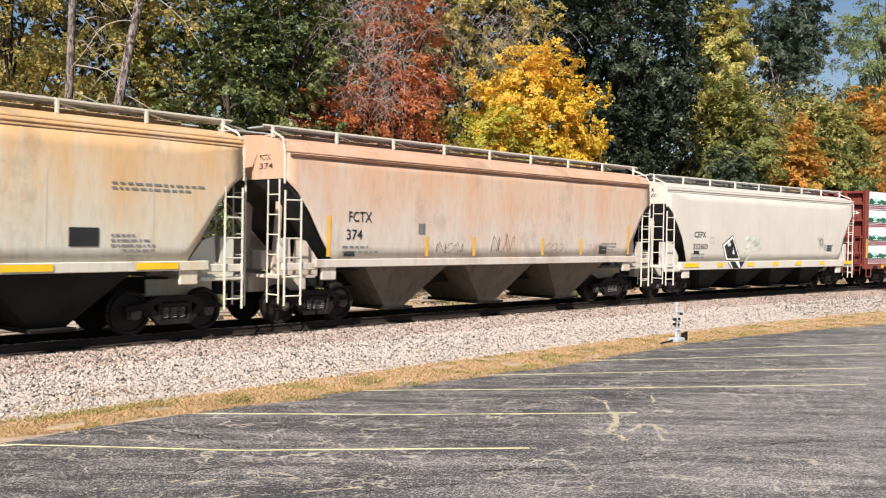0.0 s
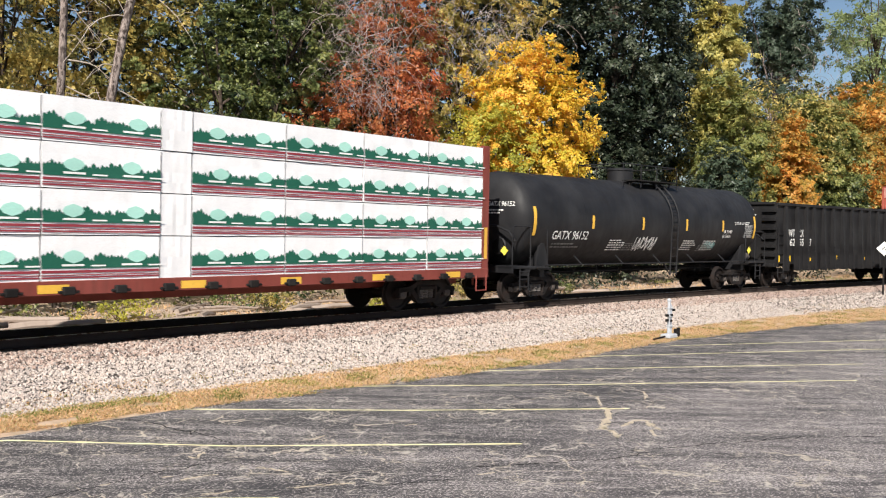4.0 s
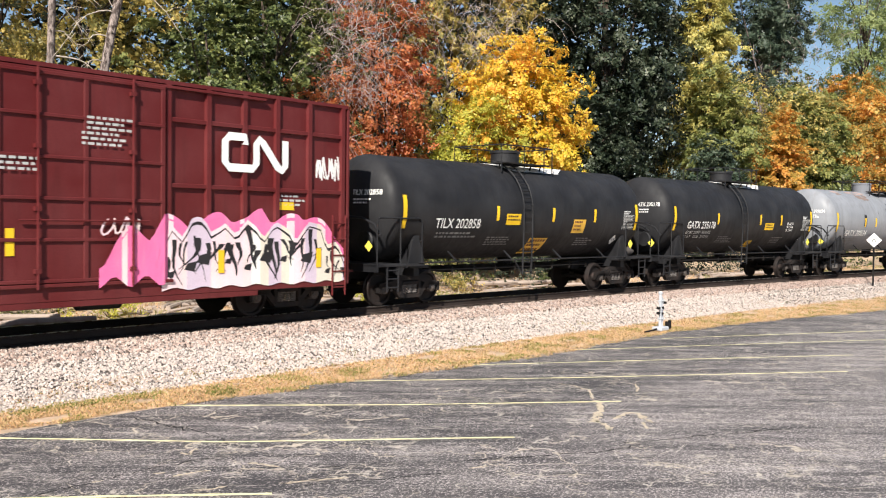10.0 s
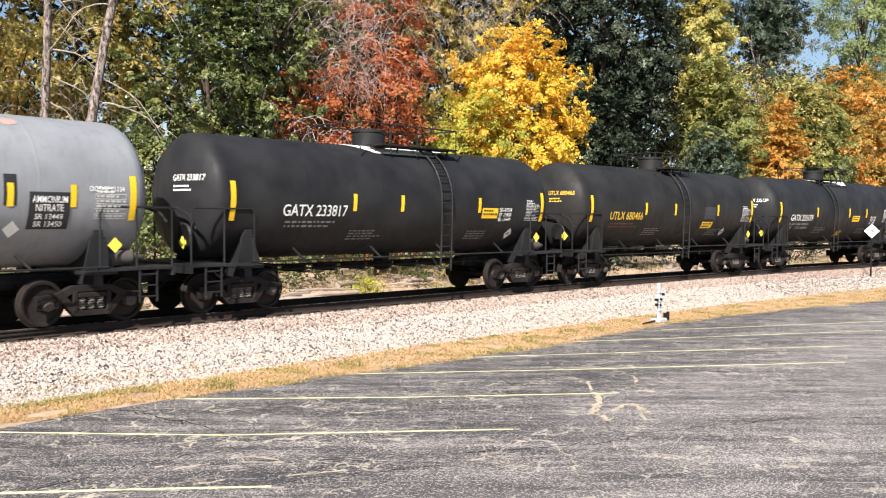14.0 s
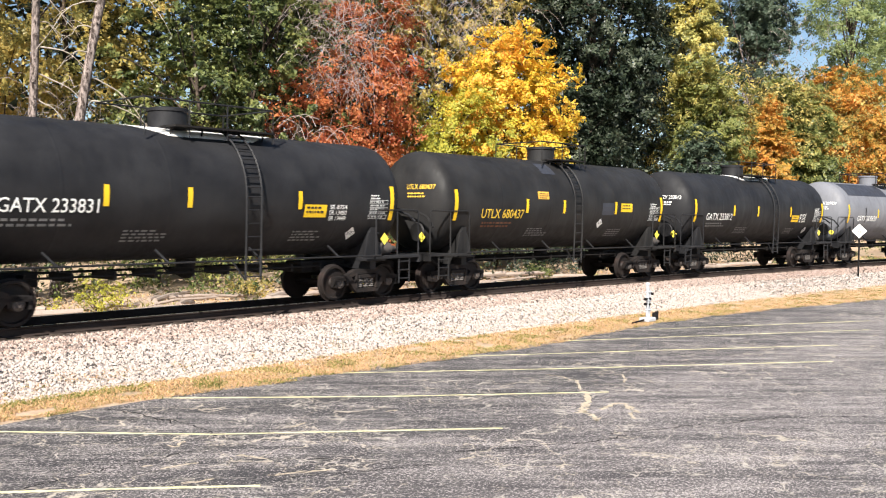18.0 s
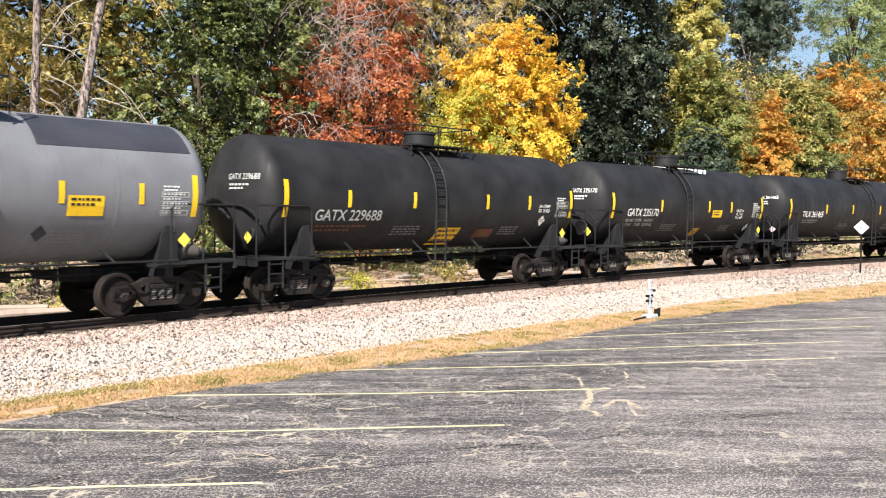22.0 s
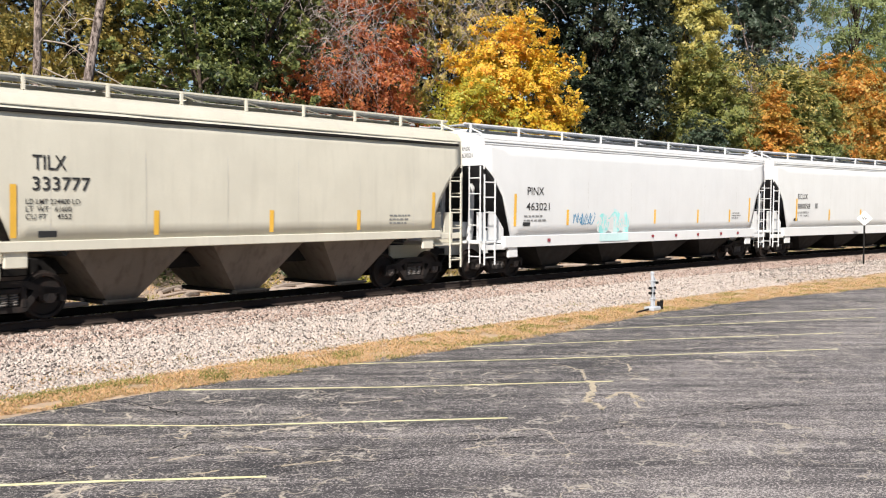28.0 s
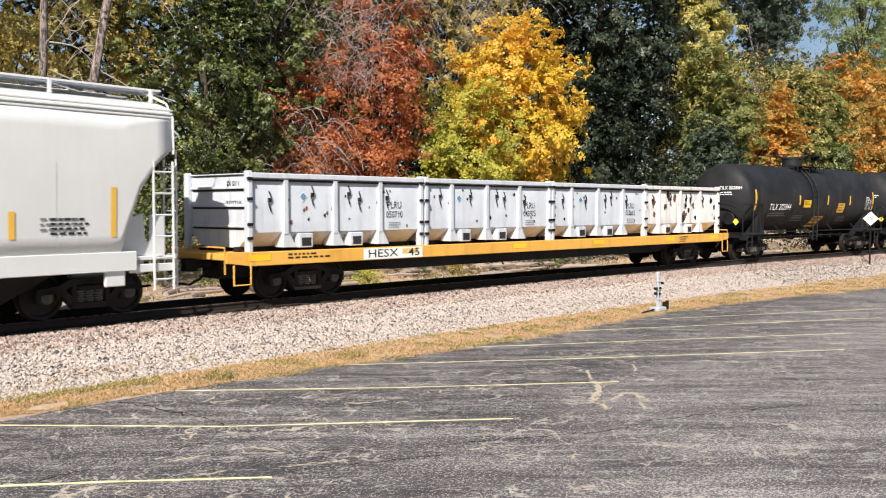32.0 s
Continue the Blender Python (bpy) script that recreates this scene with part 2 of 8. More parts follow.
M["wrap"] = paint("lumber_wrap", (0.80, 0.80, 0.82), (0.6, 0.58, 0.58), 0.25, 0.35, bump=0.03)
M["wrapgreen"] = paint("wrap_green", (0.012, 0.10, 0.065), (0.02, 0.12, 0.08), 0.3, 0.4)
M["wrapteal"] = paint("wrap_teal", (0.36, 0.64, 0.56), (0.45, 0.68, 0.6), 0.3, 0.4)
M["wrapred"] = paint("wrap_maroon", (0.25, 0.035, 0.05), (0.2, 0.04, 0.05), 0.3, 0.4)
M["gpink"] = paint("spray_pink", (0.80, 0.16, 0.36), (0.8, 0.4, 0.5), 0.4, 0.6)
M["gpale"] = paint("spray_pale_pink", (0.80, 0.60, 0.64), (0.8, 0.7, 0.5), 0.5, 0.6)
M["gblack"] = paint("spray_black", (0.02, 0.018, 0.02), (0.04, 0.04, 0.04), 0.3, 0.6)
M["gwhite"] = paint("spray_white", (0.78, 0.76, 0.72), (0.58, 0.48, 0.38), 0.5, 0.6)
M["gpool"] = paint("spray_thin_teal", (0.50, 0.68, 0.69), (0.62, 0.70, 0.70), 0.6, 0.6)
M["gteal"] = paint("spray_teal", (0.30, 0.66, 0.66), (0.5, 0.75, 0.75), 0.5, 0.6)
M["gmint"] = paint("spray_mint", (0.60, 0.66, 0.57), (0.66, 0.66, 0.60), 0.5, 0.6)
M["gash"] = paint("spray_ash", (0.40, 0.43, 0.39), (0.6, 0.6, 0.55), 0.5, 0.6)
M["gblue"] = paint("spray_blue", (0.10, 0.26, 0.42), (0.1, 0.2, 0.3), 0.4, 0.6)
M["rail"] = paint("rail_side", (0.032, 0.023, 0.020), (0.07, 0.045, 0.035), 0.5, 0.75, metal=0.1)
M["railtop"] = paint("rail_head", (0.5, 0.48, 0.46), (0.3, 0.25, 0.2), 0.3, 0.25, metal=0.9)
M["tie"] = paint("tie_wood", (0.055, 0.042, 0.034), (0.10, 0.08, 0.06), 0.5, 0.9, bump=0.01)
M["bark_pale"] = paint("bare_wood", (0.50, 0.43, 0.36), (0.16, 0.13, 0.11), 0.6, 0.9, streak=0.2, bump=0.02)


def bark_mat(name, base, dark, scale, stretch):
    """Rough bark: plates and dark furrows along the stem, pale bare wood between."""
    mt, nt, bs = nodes_of(name)
    f = nnoise(nt, scale, (1, 1, stretch), detail=6, rough=0.7)
    g = nnoise(nt, 1.1, detail=4)
    col = nmix(nt, nramp(nt, f, 0.43, 0.56), base, dark)
    col = nmix(nt, nramp(nt, g, 0.45, 0.68, 0, 0.7), col, tuple(c * 0.45 for c in base))
    nt.links.new(col, bs.inputs["Base Color"])
    bs.inputs["Roughness"].default_value = 0.95
    bs.inputs["Specular IOR Level"].default_value = 0.1
    nt.links.new(nbump(nt, f, 0.9, 0.05), bs.inputs["Normal"])
    return mt


M["bark"] = bark_mat("bark", (0.13, 0.10, 0.08), (0.03, 0.024, 0.02), 9.0, 0.25)
M["bark_dead"] = bark_mat("dead_bark", (0.34, 0.28, 0.255), (0.05, 0.038, 0.033), 11.0, 0.35)
M["twig"] = paint("bare_twig", (0.36, 0.30, 0.28), (0.16, 0.13, 0.12), 0.5, 0.9)
M["log"] = paint("weathered_log", (0.34, 0.275, 0.235), (0.14, 0.10, 0.08), 0.6, 0.9, streak=0.5)
M["signwhite"] = paint("sign_white", (0.82, 0.82, 0.80), (0.6, 0.6, 0.58), 0.2, 0.5)
M["galv"] = paint("galvanised", (0.46, 0.48, 0.52), (0.25, 0.25, 0.26), 0.4, 0.5, metal=0.15)


def crack_net(nt, tc, scale, wide, warp):
    """Distance to the edges of a warped cell pattern, as thin lines."""
    no = nt.nodes.new("ShaderNodeTexNoise")
    no.inputs["Scale"].default_value = scale * 2.2
    no.inputs["Detail"].default_value = 5
    off = nt.nodes.new("ShaderNodeVectorMath")
    off.operation = "MULTIPLY_ADD"
    off.inputs[1].default_value = (warp, warp, 0)
    vo = nt.nodes.new("ShaderNodeTexVoronoi")
    vo.feature = "DISTANCE_TO_EDGE"
    vo.inputs["Scale"].default_value = scale
    nt.links.new(tc.outputs["Object"], no.inputs["Vector"])
    nt.links.new(no.outputs["Color"], off.inputs[0])
    nt.links.new(tc.outputs["Object"], off.inputs[2])
    nt.links.new(off.outputs[0], vo.inputs["Vector"])
    return nramp(nt, vo.outputs["Distance"], wide, wide * 0.3, 0, 1)


def asphalt_mat():
    """Old asphalt: dark sealed stalls, a paler worn driving lane, exposed stones, nets of fine pale cracks."""
    mt, nt, bs = nodes_of("asphalt")
    tc = nt.nodes.new("ShaderNodeTexCoord")
    sep = nt.nodes.new("ShaderNodeSeparateXYZ")
    nt.links.new(tc.outputs["Object"], sep.inputs[0])
    broad = nnoise(nt, 0.28, detail=6, rough=0.6)
    streak = nnoise(nt, 1.5, (0.22, 1.5, 1), detail=8, rough=0.74, turn=-46)
    mid = nnoise(nt, 2.6, detail=7, rough=0.75)
    grain = nnoise(nt, 34.0, (0.8, 1.0, 1), detail=3, rough=0.85)
    fine = nnoise(nt, 80.0, detail=2, rough=0.8)
    scratch = nnoise(nt, 5.0, (0.35, 2.2, 1), detail=6, rough=0.75, turn=-46)
    lane = nmath(nt, "ADD", nramp(nt, nmath(nt, "SUBTRACT", sep.outputs["Y"], nmath(nt, "MULTIPLY", sep.outputs["X"], 0.12)), -10.2, -14.2), nramp(nt, broad, 0.3, 0.7, -0.4, 0.4), True)
    col = nmix(nt, nramp(nt, mid, 0.38, 0.64), (0.028, 0.027, 0.030), (0.064, 0.060, 0.061))
    col = nmix(nt, nmath(nt, "MULTIPLY", lane, 0.7), col, (0.125, 0.111, 0.111))
    col = nmix(nt, nramp(nt, streak, 0.50, 0.62, 0, 0.50), col, (0.20, 0.18, 0.174))
    col = nmix(nt, nramp(nt, streak, 0.46, 0.36, 0, 0.6), col, (0.028, 0.027, 0.030))
    # exposed pale stones: more of them where the surface is worn
    dense = nmath(nt, "ADD", nramp(nt, streak, 0.36, 0.66, -0.05, 0.05), nmath(nt, "MULTIPLY", lane, 0.03))
    col = nmix(nt, nramp(nt, nmath(nt, "ADD", grain, dense), 0.545, 0.60, 0, 0.9), col, (0.58, 0.52, 0.50))
    col = nmix(nt, nramp(nt, fine, 0.52, 0.60, 0, 0.6), col, (0.022, 0.021, 0.023))
    col = nmix(nt, nramp(nt, scratch, 0.58, 0.63, 0, 0.55), col, (0.50, 0.45, 0.41))
    where = nramp(nt, nnoise(nt, 0.75, detail=5), 0.48, 0.58)
    big = nmath(nt, "MULTIPLY", nmath(nt, "MULTIPLY", crack_net(nt, tc, 1.15, 0.018, 0.9), where), nramp(nt, mid, 0.36, 0.48, 0, 1.0), True)
    here = nramp(nt, nnoise(nt, 1.3, detail=4), 0.50, 0.62)
    small = nmath(nt, "MULTIPLY", nmath(nt, "MULTIPLY", crack_net(nt, tc, 3.4, 0.05, 0.3), here), nramp(nt, scratch, 0.38, 0.50, 0, 1.0), True)
    col = nmix(nt, small, col, (0.50, 0.45, 0.39))
    col = nmix(nt, big, col, (0.52, 0.45, 0.36))
    nt.links.new(col, bs.inputs["Base Color"])
    bs.inputs["Roughness"].default_value = 0.82
    nt.links.new(nbump(nt, grain, 0.7, 0.010), bs.inputs["Normal"])
    return mt


M["asphalt"] = asphalt_mat()
M["line"] = paint("line_yellow", (0.80, 0.74, 0.43), (0.30, 0.27, 0.22), 0.75, 0.8, streak=1.0)
M["sealant"] = paint("crack_dirt", (0.52, 0.44, 0.33), (0.16, 0.14, 0.12), 0.85, 0.9, streak=1.0)
M["crackpale"] = paint("crack_pale", (0.50, 0.45, 0.40), (0.2, 0.18, 0.16), 0.7, 0.9, streak=1.0)
M["crackdark"] = paint("crack_dark", (0.018, 0.017, 0.017), (0.03, 0.03, 0.03), 0.4, 0.95)
M["soil"] = ground_mat("soil", ((0.44, 0.31, 0.21), (0.56, 0.42, 0.31), (0.28, 0.21, 0.12)), (0.35, 3.0), 0.95, 0.05,
                       (14.0, 0.58, (0.32, 0.26, 0.18), 0.6))
# dark bed and the near-black stone tones paint the shadows between ballast stones
M["ballast"] = ground_mat("ballast_bed_shade", ((0.10, 0.08, 0.07), (0.16, 0.13, 0.115), (0.03, 0.025, 0.024)), (1.2, 22.0), 0.95, 0.05)
M["stone"] = island_mat("ballast_stone", ((0.03, 0.027, 0.028), (0.36, 0.31, 0.29), (0.54, 0.465, 0.415), (0.60, 0.53, 0.475), (0.55, 0.435, 0.375), (0.615, 0.545, 0.495), (0.65, 0.58, 0.53)))
M["stone_dusty"] = island_mat("brake_dusted_stone", ((0.04, 0.03, 0.028), (0.30, 0.22, 0.19), (0.50, 0.37, 0.31), (0.58, 0.45, 0.385), (0.40, 0.28, 0.23)))
M["straw"] = island_mat("dry_grass", ((0.34, 0.19, 0.10), (0.74, 0.47, 0.25), (0.64, 0.37, 0.18), (0.54, 0.39, 0.18), (0.80, 0.57, 0.36)))
M["weed"] = leaf_mat("weed_leaf", ((0.10, 0.13, 0.03), (0.24, 0.26, 0.06), (0.42, 0.36, 0.11)))
# green and dark ramps: near-black ends paint shaded gaps, pale ends sunlit leaves
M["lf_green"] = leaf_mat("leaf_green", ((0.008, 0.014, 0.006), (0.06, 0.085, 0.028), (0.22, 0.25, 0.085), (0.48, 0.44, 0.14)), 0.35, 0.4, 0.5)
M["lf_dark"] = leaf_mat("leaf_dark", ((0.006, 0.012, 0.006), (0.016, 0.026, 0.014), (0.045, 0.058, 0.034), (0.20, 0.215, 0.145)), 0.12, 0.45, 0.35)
M["lf_olive"] = leaf_mat("leaf_olive_yellow", ((0.05, 0.06, 0.02), (0.27, 0.25, 0.08), (0.62, 0.48, 0.15), (0.82, 0.62, 0.22)), 0.45)
M["lf_yellow"] = leaf_mat("leaf_yellow", ((0.44, 0.45, 0.06), (0.74, 0.56, 0.06), (0.80, 0.48, 0.07), (0.74, 0.32, 0.07)), 0.35)
M["lf_lemon"] = leaf_mat("leaf_lemon", ((0.15, 0.19, 0.04), (0.46, 0.44, 0.07), (0.74, 0.62, 0.10)), 0.4)
M["lf_straw"] = leaf_mat("leaf_pale_yellow", ((0.09, 0.11, 0.035), (0.30, 0.30, 0.09), (0.64, 0.55, 0.18), (0.74, 0.60, 0.18)), 0.4)
M["lf_red"] = leaf_mat("leaf_red", ((0.10, 0.035, 0.025), (0.42, 0.11, 0.05), (0.64, 0.24, 0.09), (0.42, 0.24, 0.11)), 0.42)
M["lf_orange"] = leaf_mat("leaf_orange", ((0.10, 0.13, 0.03), (0.44, 0.30, 0.065), (0.74, 0.38, 0.09), (0.64, 0.28, 0.08)), 0.4)
M["lf_edge"] = leaf_mat("leaf_olive_green", ((0.05, 0.07, 0.02), (0.14, 0.17, 0.05), (0.32, 0.32, 0.10), (0.56, 0.46, 0.14)), 0.35)
M["lf_pine"] = leaf_mat("needles", ((0.025, 0.045, 0.03), (0.055, 0.08, 0.05), (0.13, 0.15, 0.10)), 0.1)
M["lf_pale"] = leaf_mat("leaf_pale_green", ((0.13, 0.18, 0.07), (0.24, 0.30, 0.12), (0.42, 0.45, 0.20)), 0.4)

# ---- mesh helpers ----
class Mesh:
    """Collects vertices and faces of one part."""

    def __init__(self):
        self.v, self.f = [], []

    def add(self, vs, fs):
        o = len(self.v)
        self.v += [tuple(p) for p in vs]
        self.f += [tuple(i + o for i in q) for q in fs]
        return self

    def box(self, x0, x1, y0, y1, z0, z1, ch=0.0):
        """A box, its edges taken off by ch."""
        if ch <= 0:
            vs = [(x, y, z) for x in (x0, x1) for y in (y0, y1) for z in (z0, z1)]
            return self.add(vs, [(0, 1, 3, 2), (4, 6, 7, 5), (0, 4, 5, 1), (2, 3, 7, 6), (0, 2, 6, 4), (1, 5, 7, 3)])
        b = bmesh.new()
        bmesh.ops.create_cube(b, size=1.0, matrix=Matrix.Translation(((x0 + x1) / 2, (y0 + y1) / 2, (z0 + z1) / 2))
                              @ Matrix.Diagonal((x1 - x0, y1 - y0, z1 - z0, 1)))
        bmesh.ops.bevel(b, geom=b.edges[:], offset=ch, segments=1, affect="EDGES")
        b.verts.index_update()
        self.add([tuple(p.co) for p in b.verts], [[q.index for q in p.verts] for p in b.faces])
        b.free()
        return self

    def prism(self, pts, a, b, axis="y"):
        """A flat outline of (u, v) pairs pushed from a to b along axis; x: (y, z), y: (x, z), z: (x, y)."""
        n = len(pts)
        put = {"x": lambda p, s: (s, p[0], p[1]), "y": lambda p, s: (p[0], s, p[1]), "z": lambda p, s: (p[0], p[1], s)}[axis]
        vs = [put(p, a) for p in pts] + [put(p, b) for p in pts]
        fs = [tuple(range(n)), tuple(range(2 * n - 1, n - 1, -1))] + [(i, i + n, (i + 1) % n + n, (i + 1) % n) for i in range(n)]
        return self.add(vs, fs)

    def tube(self, path, r, n=6, r2=None):
        """A rod along a path of points, r to r2 thick."""
        path = [Vector(p) for p in path]
        m = len(path)
        r2 = r if r2 is None else r2
        vs, ref = [], None
        for i, p in enumerate(path):
            d = (path[min(i + 1, m - 1)] - path[max(i - 1, 0)]).normalized()
            if ref is None:
                ref = d.orthogonal().normalized()
            ref = (ref - d * ref.dot(d)).normalized()
            w = d.cross(ref)
            k = r + (r2 - r) * i / max(1, m - 1)
            vs += [p + (ref * math.cos(t) + w * math.sin(t)) * k for t in (2 * math.pi * j / n for j in range(n))]
        fs = [(i * n + j, i * n + (j + 1) % n, (i + 1) * n + (j + 1) % n, (i + 1) * n + j) for i in range(m - 1) for j in range(n)]
        fs += [tuple(range(n - 1, -1, -1)), tuple(range((m - 1) * n, m * n))]
        return self.add(vs, fs)

    def lathe(self, prof, c, axis="y", n=24):
        """Profile of (along, radius) turned round an axis through c."""
        vs = []
        for s, r in prof:
            for j in range(n):
                t = 2 * math.pi * j / n
                a, b = r * math.cos(t), r * math.sin(t)
                vs.append((c[0] + (s if axis == "x" else a), c[1] + (s if axis == "y" else (a if axis == "x" else b)),
                           c[2] + (s if axis == "z" else b)))
        m = len(prof)
        fs = [(i * n + j, i * n + (j + 1) % n, (i + 1) * n + (j + 1) % n, (i + 1) * n + j) for i in range(m - 1) for j in range(n)]
        fs += [tuple(range(n - 1, -1, -1)), tuple(range((m - 1) * n, m * n))]
        return self.add(vs, fs)

    def sheet(self, pts):
        return self.add(pts, [tuple(range(len(pts)))])

    def data(self, name, mat, fix=True, smooth=True):
        me = bpy.data.meshes.new(name)
        me.from_pydata(self.v, [], self.f)
        if fix:
            b = bmesh.new()
            b.from_mesh(me)
            bmesh.ops.recalc_face_normals(b, faces=b.faces[:])
            b.to_mesh(me)
            b.free()
        if smooth:
            me.shade_smooth()
            me.set_sharp_from_angle(angle=radians(32))
        me.materials.append(mat)
        return me


def part(name, mesh, mat, parent, label="", fix=True):
    """Links a Mesh, or ready mesh data, as one part under a thing or part."""
    data = mesh.data(name, mat, fix) if isinstance(mesh, Mesh) else mesh
    ob = new(name, data)
    ob.parent = parent
    if label:
        tagged(ob, label)
    return ob


def thing(name, label, category, group="", mesh=None, mat=None, kind=""):
    ob = new(name, mesh.data(name, mat) if mesh else None)
    return tagged(ob, label, category, group, kind)


SHARED = {}


def shared(key, mat, make):
    """Mesh data that is built once."""
    if key not in SHARED:
        mm = Mesh()
        make(mm)
        SHARED[key] = mm.data(key, mat)
    return SHARED[key]


def letters(body, size, bold=0.0):
    """Outline mesh of a line of writing, from the origin to the right: points and faces."""
    cu = bpy.data.curves.new("letters", "FONT")
    cu.body, cu.size, cu.offset = body, size, bold
    cu.resolution_u = 3
    ob = bpy.data.objects.new("letters", cu)
    scene.collection.objects.link(ob)
    me = ob.evaluated_get(bpy.context.evaluated_depsgraph_get()).to_mesh()
    vs, fs = [tuple(v.co) for v in me.vertices], [tuple(p.vertices) for p in me.polygons]
    ob.to_mesh_clear()
    bpy.data.objects.remove(ob)
    bpy.data.curves.remove(cu)
    return vs, fs


def on_side(y):
    return lambda u, w: (u, y, w)


def lettering(parent, body, x, z, width, height, put, mat, slant=0.0, name="lettering"):
    """Writing that fills width x height from the corner (x, z), laid on a surface by put(x, z)."""
    vs, fs = letters(body, 1.0, 0.006)
    if not vs:
        return
    w = max(v[0] for v in vs) or 1
    h = max(v[1] for v in vs) or 1
    mm = Mesh()
    mm.add([put(x + v[0] / w * width + slant * v[1] / h * height, z + v[1] / h * height) for v in vs], fs)
    return part(name, mm, M[mat], parent, fix=False)


def bars(parent, x, z, width, rows, step, put, mat, seed=0, thick=0.5, name="small_print"):
    """Small print that cannot be read: rows of short bars, downwards from z."""
    rnd = random.Random(seed + int(x * 100))
    mm = Mesh()
    for r in range(rows):
        u, end = x, x + width * rnd.uniform(0.7, 1.0)
        while u < end:
            w = rnd.uniform(0.06, 0.18) * min(1, width)
            a, b = z - r * step, z - r * step - step * thick
            mm.sheet([put(u, b), put(u + w, b), put(u + w, a), put(u, a)])
            u += w + 0.05 * min(1, width)
    return tagged(part(name, mm, M[mat], parent, fix=False), kind="stuff")


def patch(parent, x0, x1, z0, z1, put, mat, name="panel", n=6, label=""):
    """A thin painted rectangle that follows the surface."""
    mm = Mesh()
    for i in range(n):
        a, b = z0 + (z1 - z0) * i / n, z0 + (z1 - z0) * (i + 1) / n
        mm.sheet([put(x0, a), put(x1, a), put(x1, b), put(x0, b)])
    return part(name, mm, M[mat], parent, label, fix=False)


def diamond(parent, x, z, r, put, mat, name="placard"):
    mm = Mesh()
    mm.sheet([put(x - r, z), put(x, z - r), put(x + r, z), put(x, z + r)])
    return part(name, mm, M[mat], parent, fix=False)


def mural(parent, top, z0, put, fills, edge, seed, strokes=14, posts=(), post_put=None, bulge=0.06):
    """Graffiti as a painted band under a jagged top line: patches of colour, dark strokes, no words."""
    rnd = random.Random(seed)
    lift = lambda p, k: (p[0], p[1] - k, p[2])
    at = lambda x: float(np.interp(x, [p[0] for p in top], [p[1] for p in top])) + bulge * (abs(math.sin(3.1 * x + seed)) - 0.5)
    x0, x1 = top[0][0], top[-1][0]
    cuts = [x0]
    while cuts[-1] < x1 - 0.05:
        cuts.append(min(x1, cuts[-1] + 0.12))
    cols = [Mesh() for _ in fills]
    line = Mesh()
    for a, b in zip(cuts, cuts[1:]):
        ha, hb = at(a), at(b)
        k = int((noise.noise((a * 0.9 + seed, 0.3, seed)) + 0.5) * 1.6 * len(fills)) % len(fills)
        cols[k].sheet([put(a, z0 + 0.5 * bulge * math.sin(a * 9)), put(b, z0 + 0.5 * bulge * math.sin(b * 9)), put(b, hb), put(a, ha)])
        w = 0.05 + 0.02 * math.sin(a * 5)
        line.sheet([lift(put(a, ha - 0.10 - w), 0.003), lift(put(b, hb - 0.10 - w), 0.003), lift(put(b, hb - 0.10), 0.003), lift(put(a, ha - 0.10), 0.003)])
    for i in range(strokes):
        x = x0 + (x1 - x0) * (i + rnd.uniform(0.1, 0.9)) / strokes
        h = at(x) - 0.12
        z = h - rnd.uniform(0.0, 0.35) * (h - z0)
        ln, bend, w = rnd.uniform(0.3, 0.95) * (z - z0), rnd.uniform(-0.45, 0.45), rnd.uniform(0.02, 0.085)
        pts = [(min(x1, max(x0, x + bend * q * q + 0.05 * math.sin(6 * q + i))), z - ln * q, w * (1.15 - q)) for q in (0, 0.2, 0.4, 0.6, 0.8, 1.0)]
        for (xa, za, wa), (xb, zb, wb) in zip(pts, pts[1:]):
            line.sheet([lift(put(xa - wa, za), 0.004), lift(put(xa + wa, za), 0.004), lift(put(xb + wb, zb), 0.004), lift(put(xb - wb, zb), 0.004)])
        if i % 3 == 0:
            u, v, d = x + rnd.uniform(-0.2, 0.2), z0 + rnd.uniform(0.25, 0.6) * (h - z0), rnd.uniform(0.06, 0.16)
            if x0 + d * 2 < u < x1 - d * 2:
                line.sheet([lift(put(u - d, v), 0.005), lift(put(u + d, v - 0.4 * d), 0.005), lift(put(u + 1.5 * d, v + 1.4 * d), 0.005), lift(put(u - 0.4 * d, v + 1.0 * d), 0.005)])
    for x in posts:
        if x0 < x - 0.05 and x + 0.05 < x1:
            cols[0].sheet([post_put(x - 0.053, z0), post_put(x + 0.053, z0), post_put(x + 0.053, at(x)), post_put(x - 0.053, at(x))])
    for mm, f in zip(cols, fills):
        if mm.f:
            tagged(part("graffiti_fill", mm, M[f], parent, fix=False), kind="stuff")
    tagged(part("graffiti_outline", line, M[edge], parent, fix=False), kind="stuff")


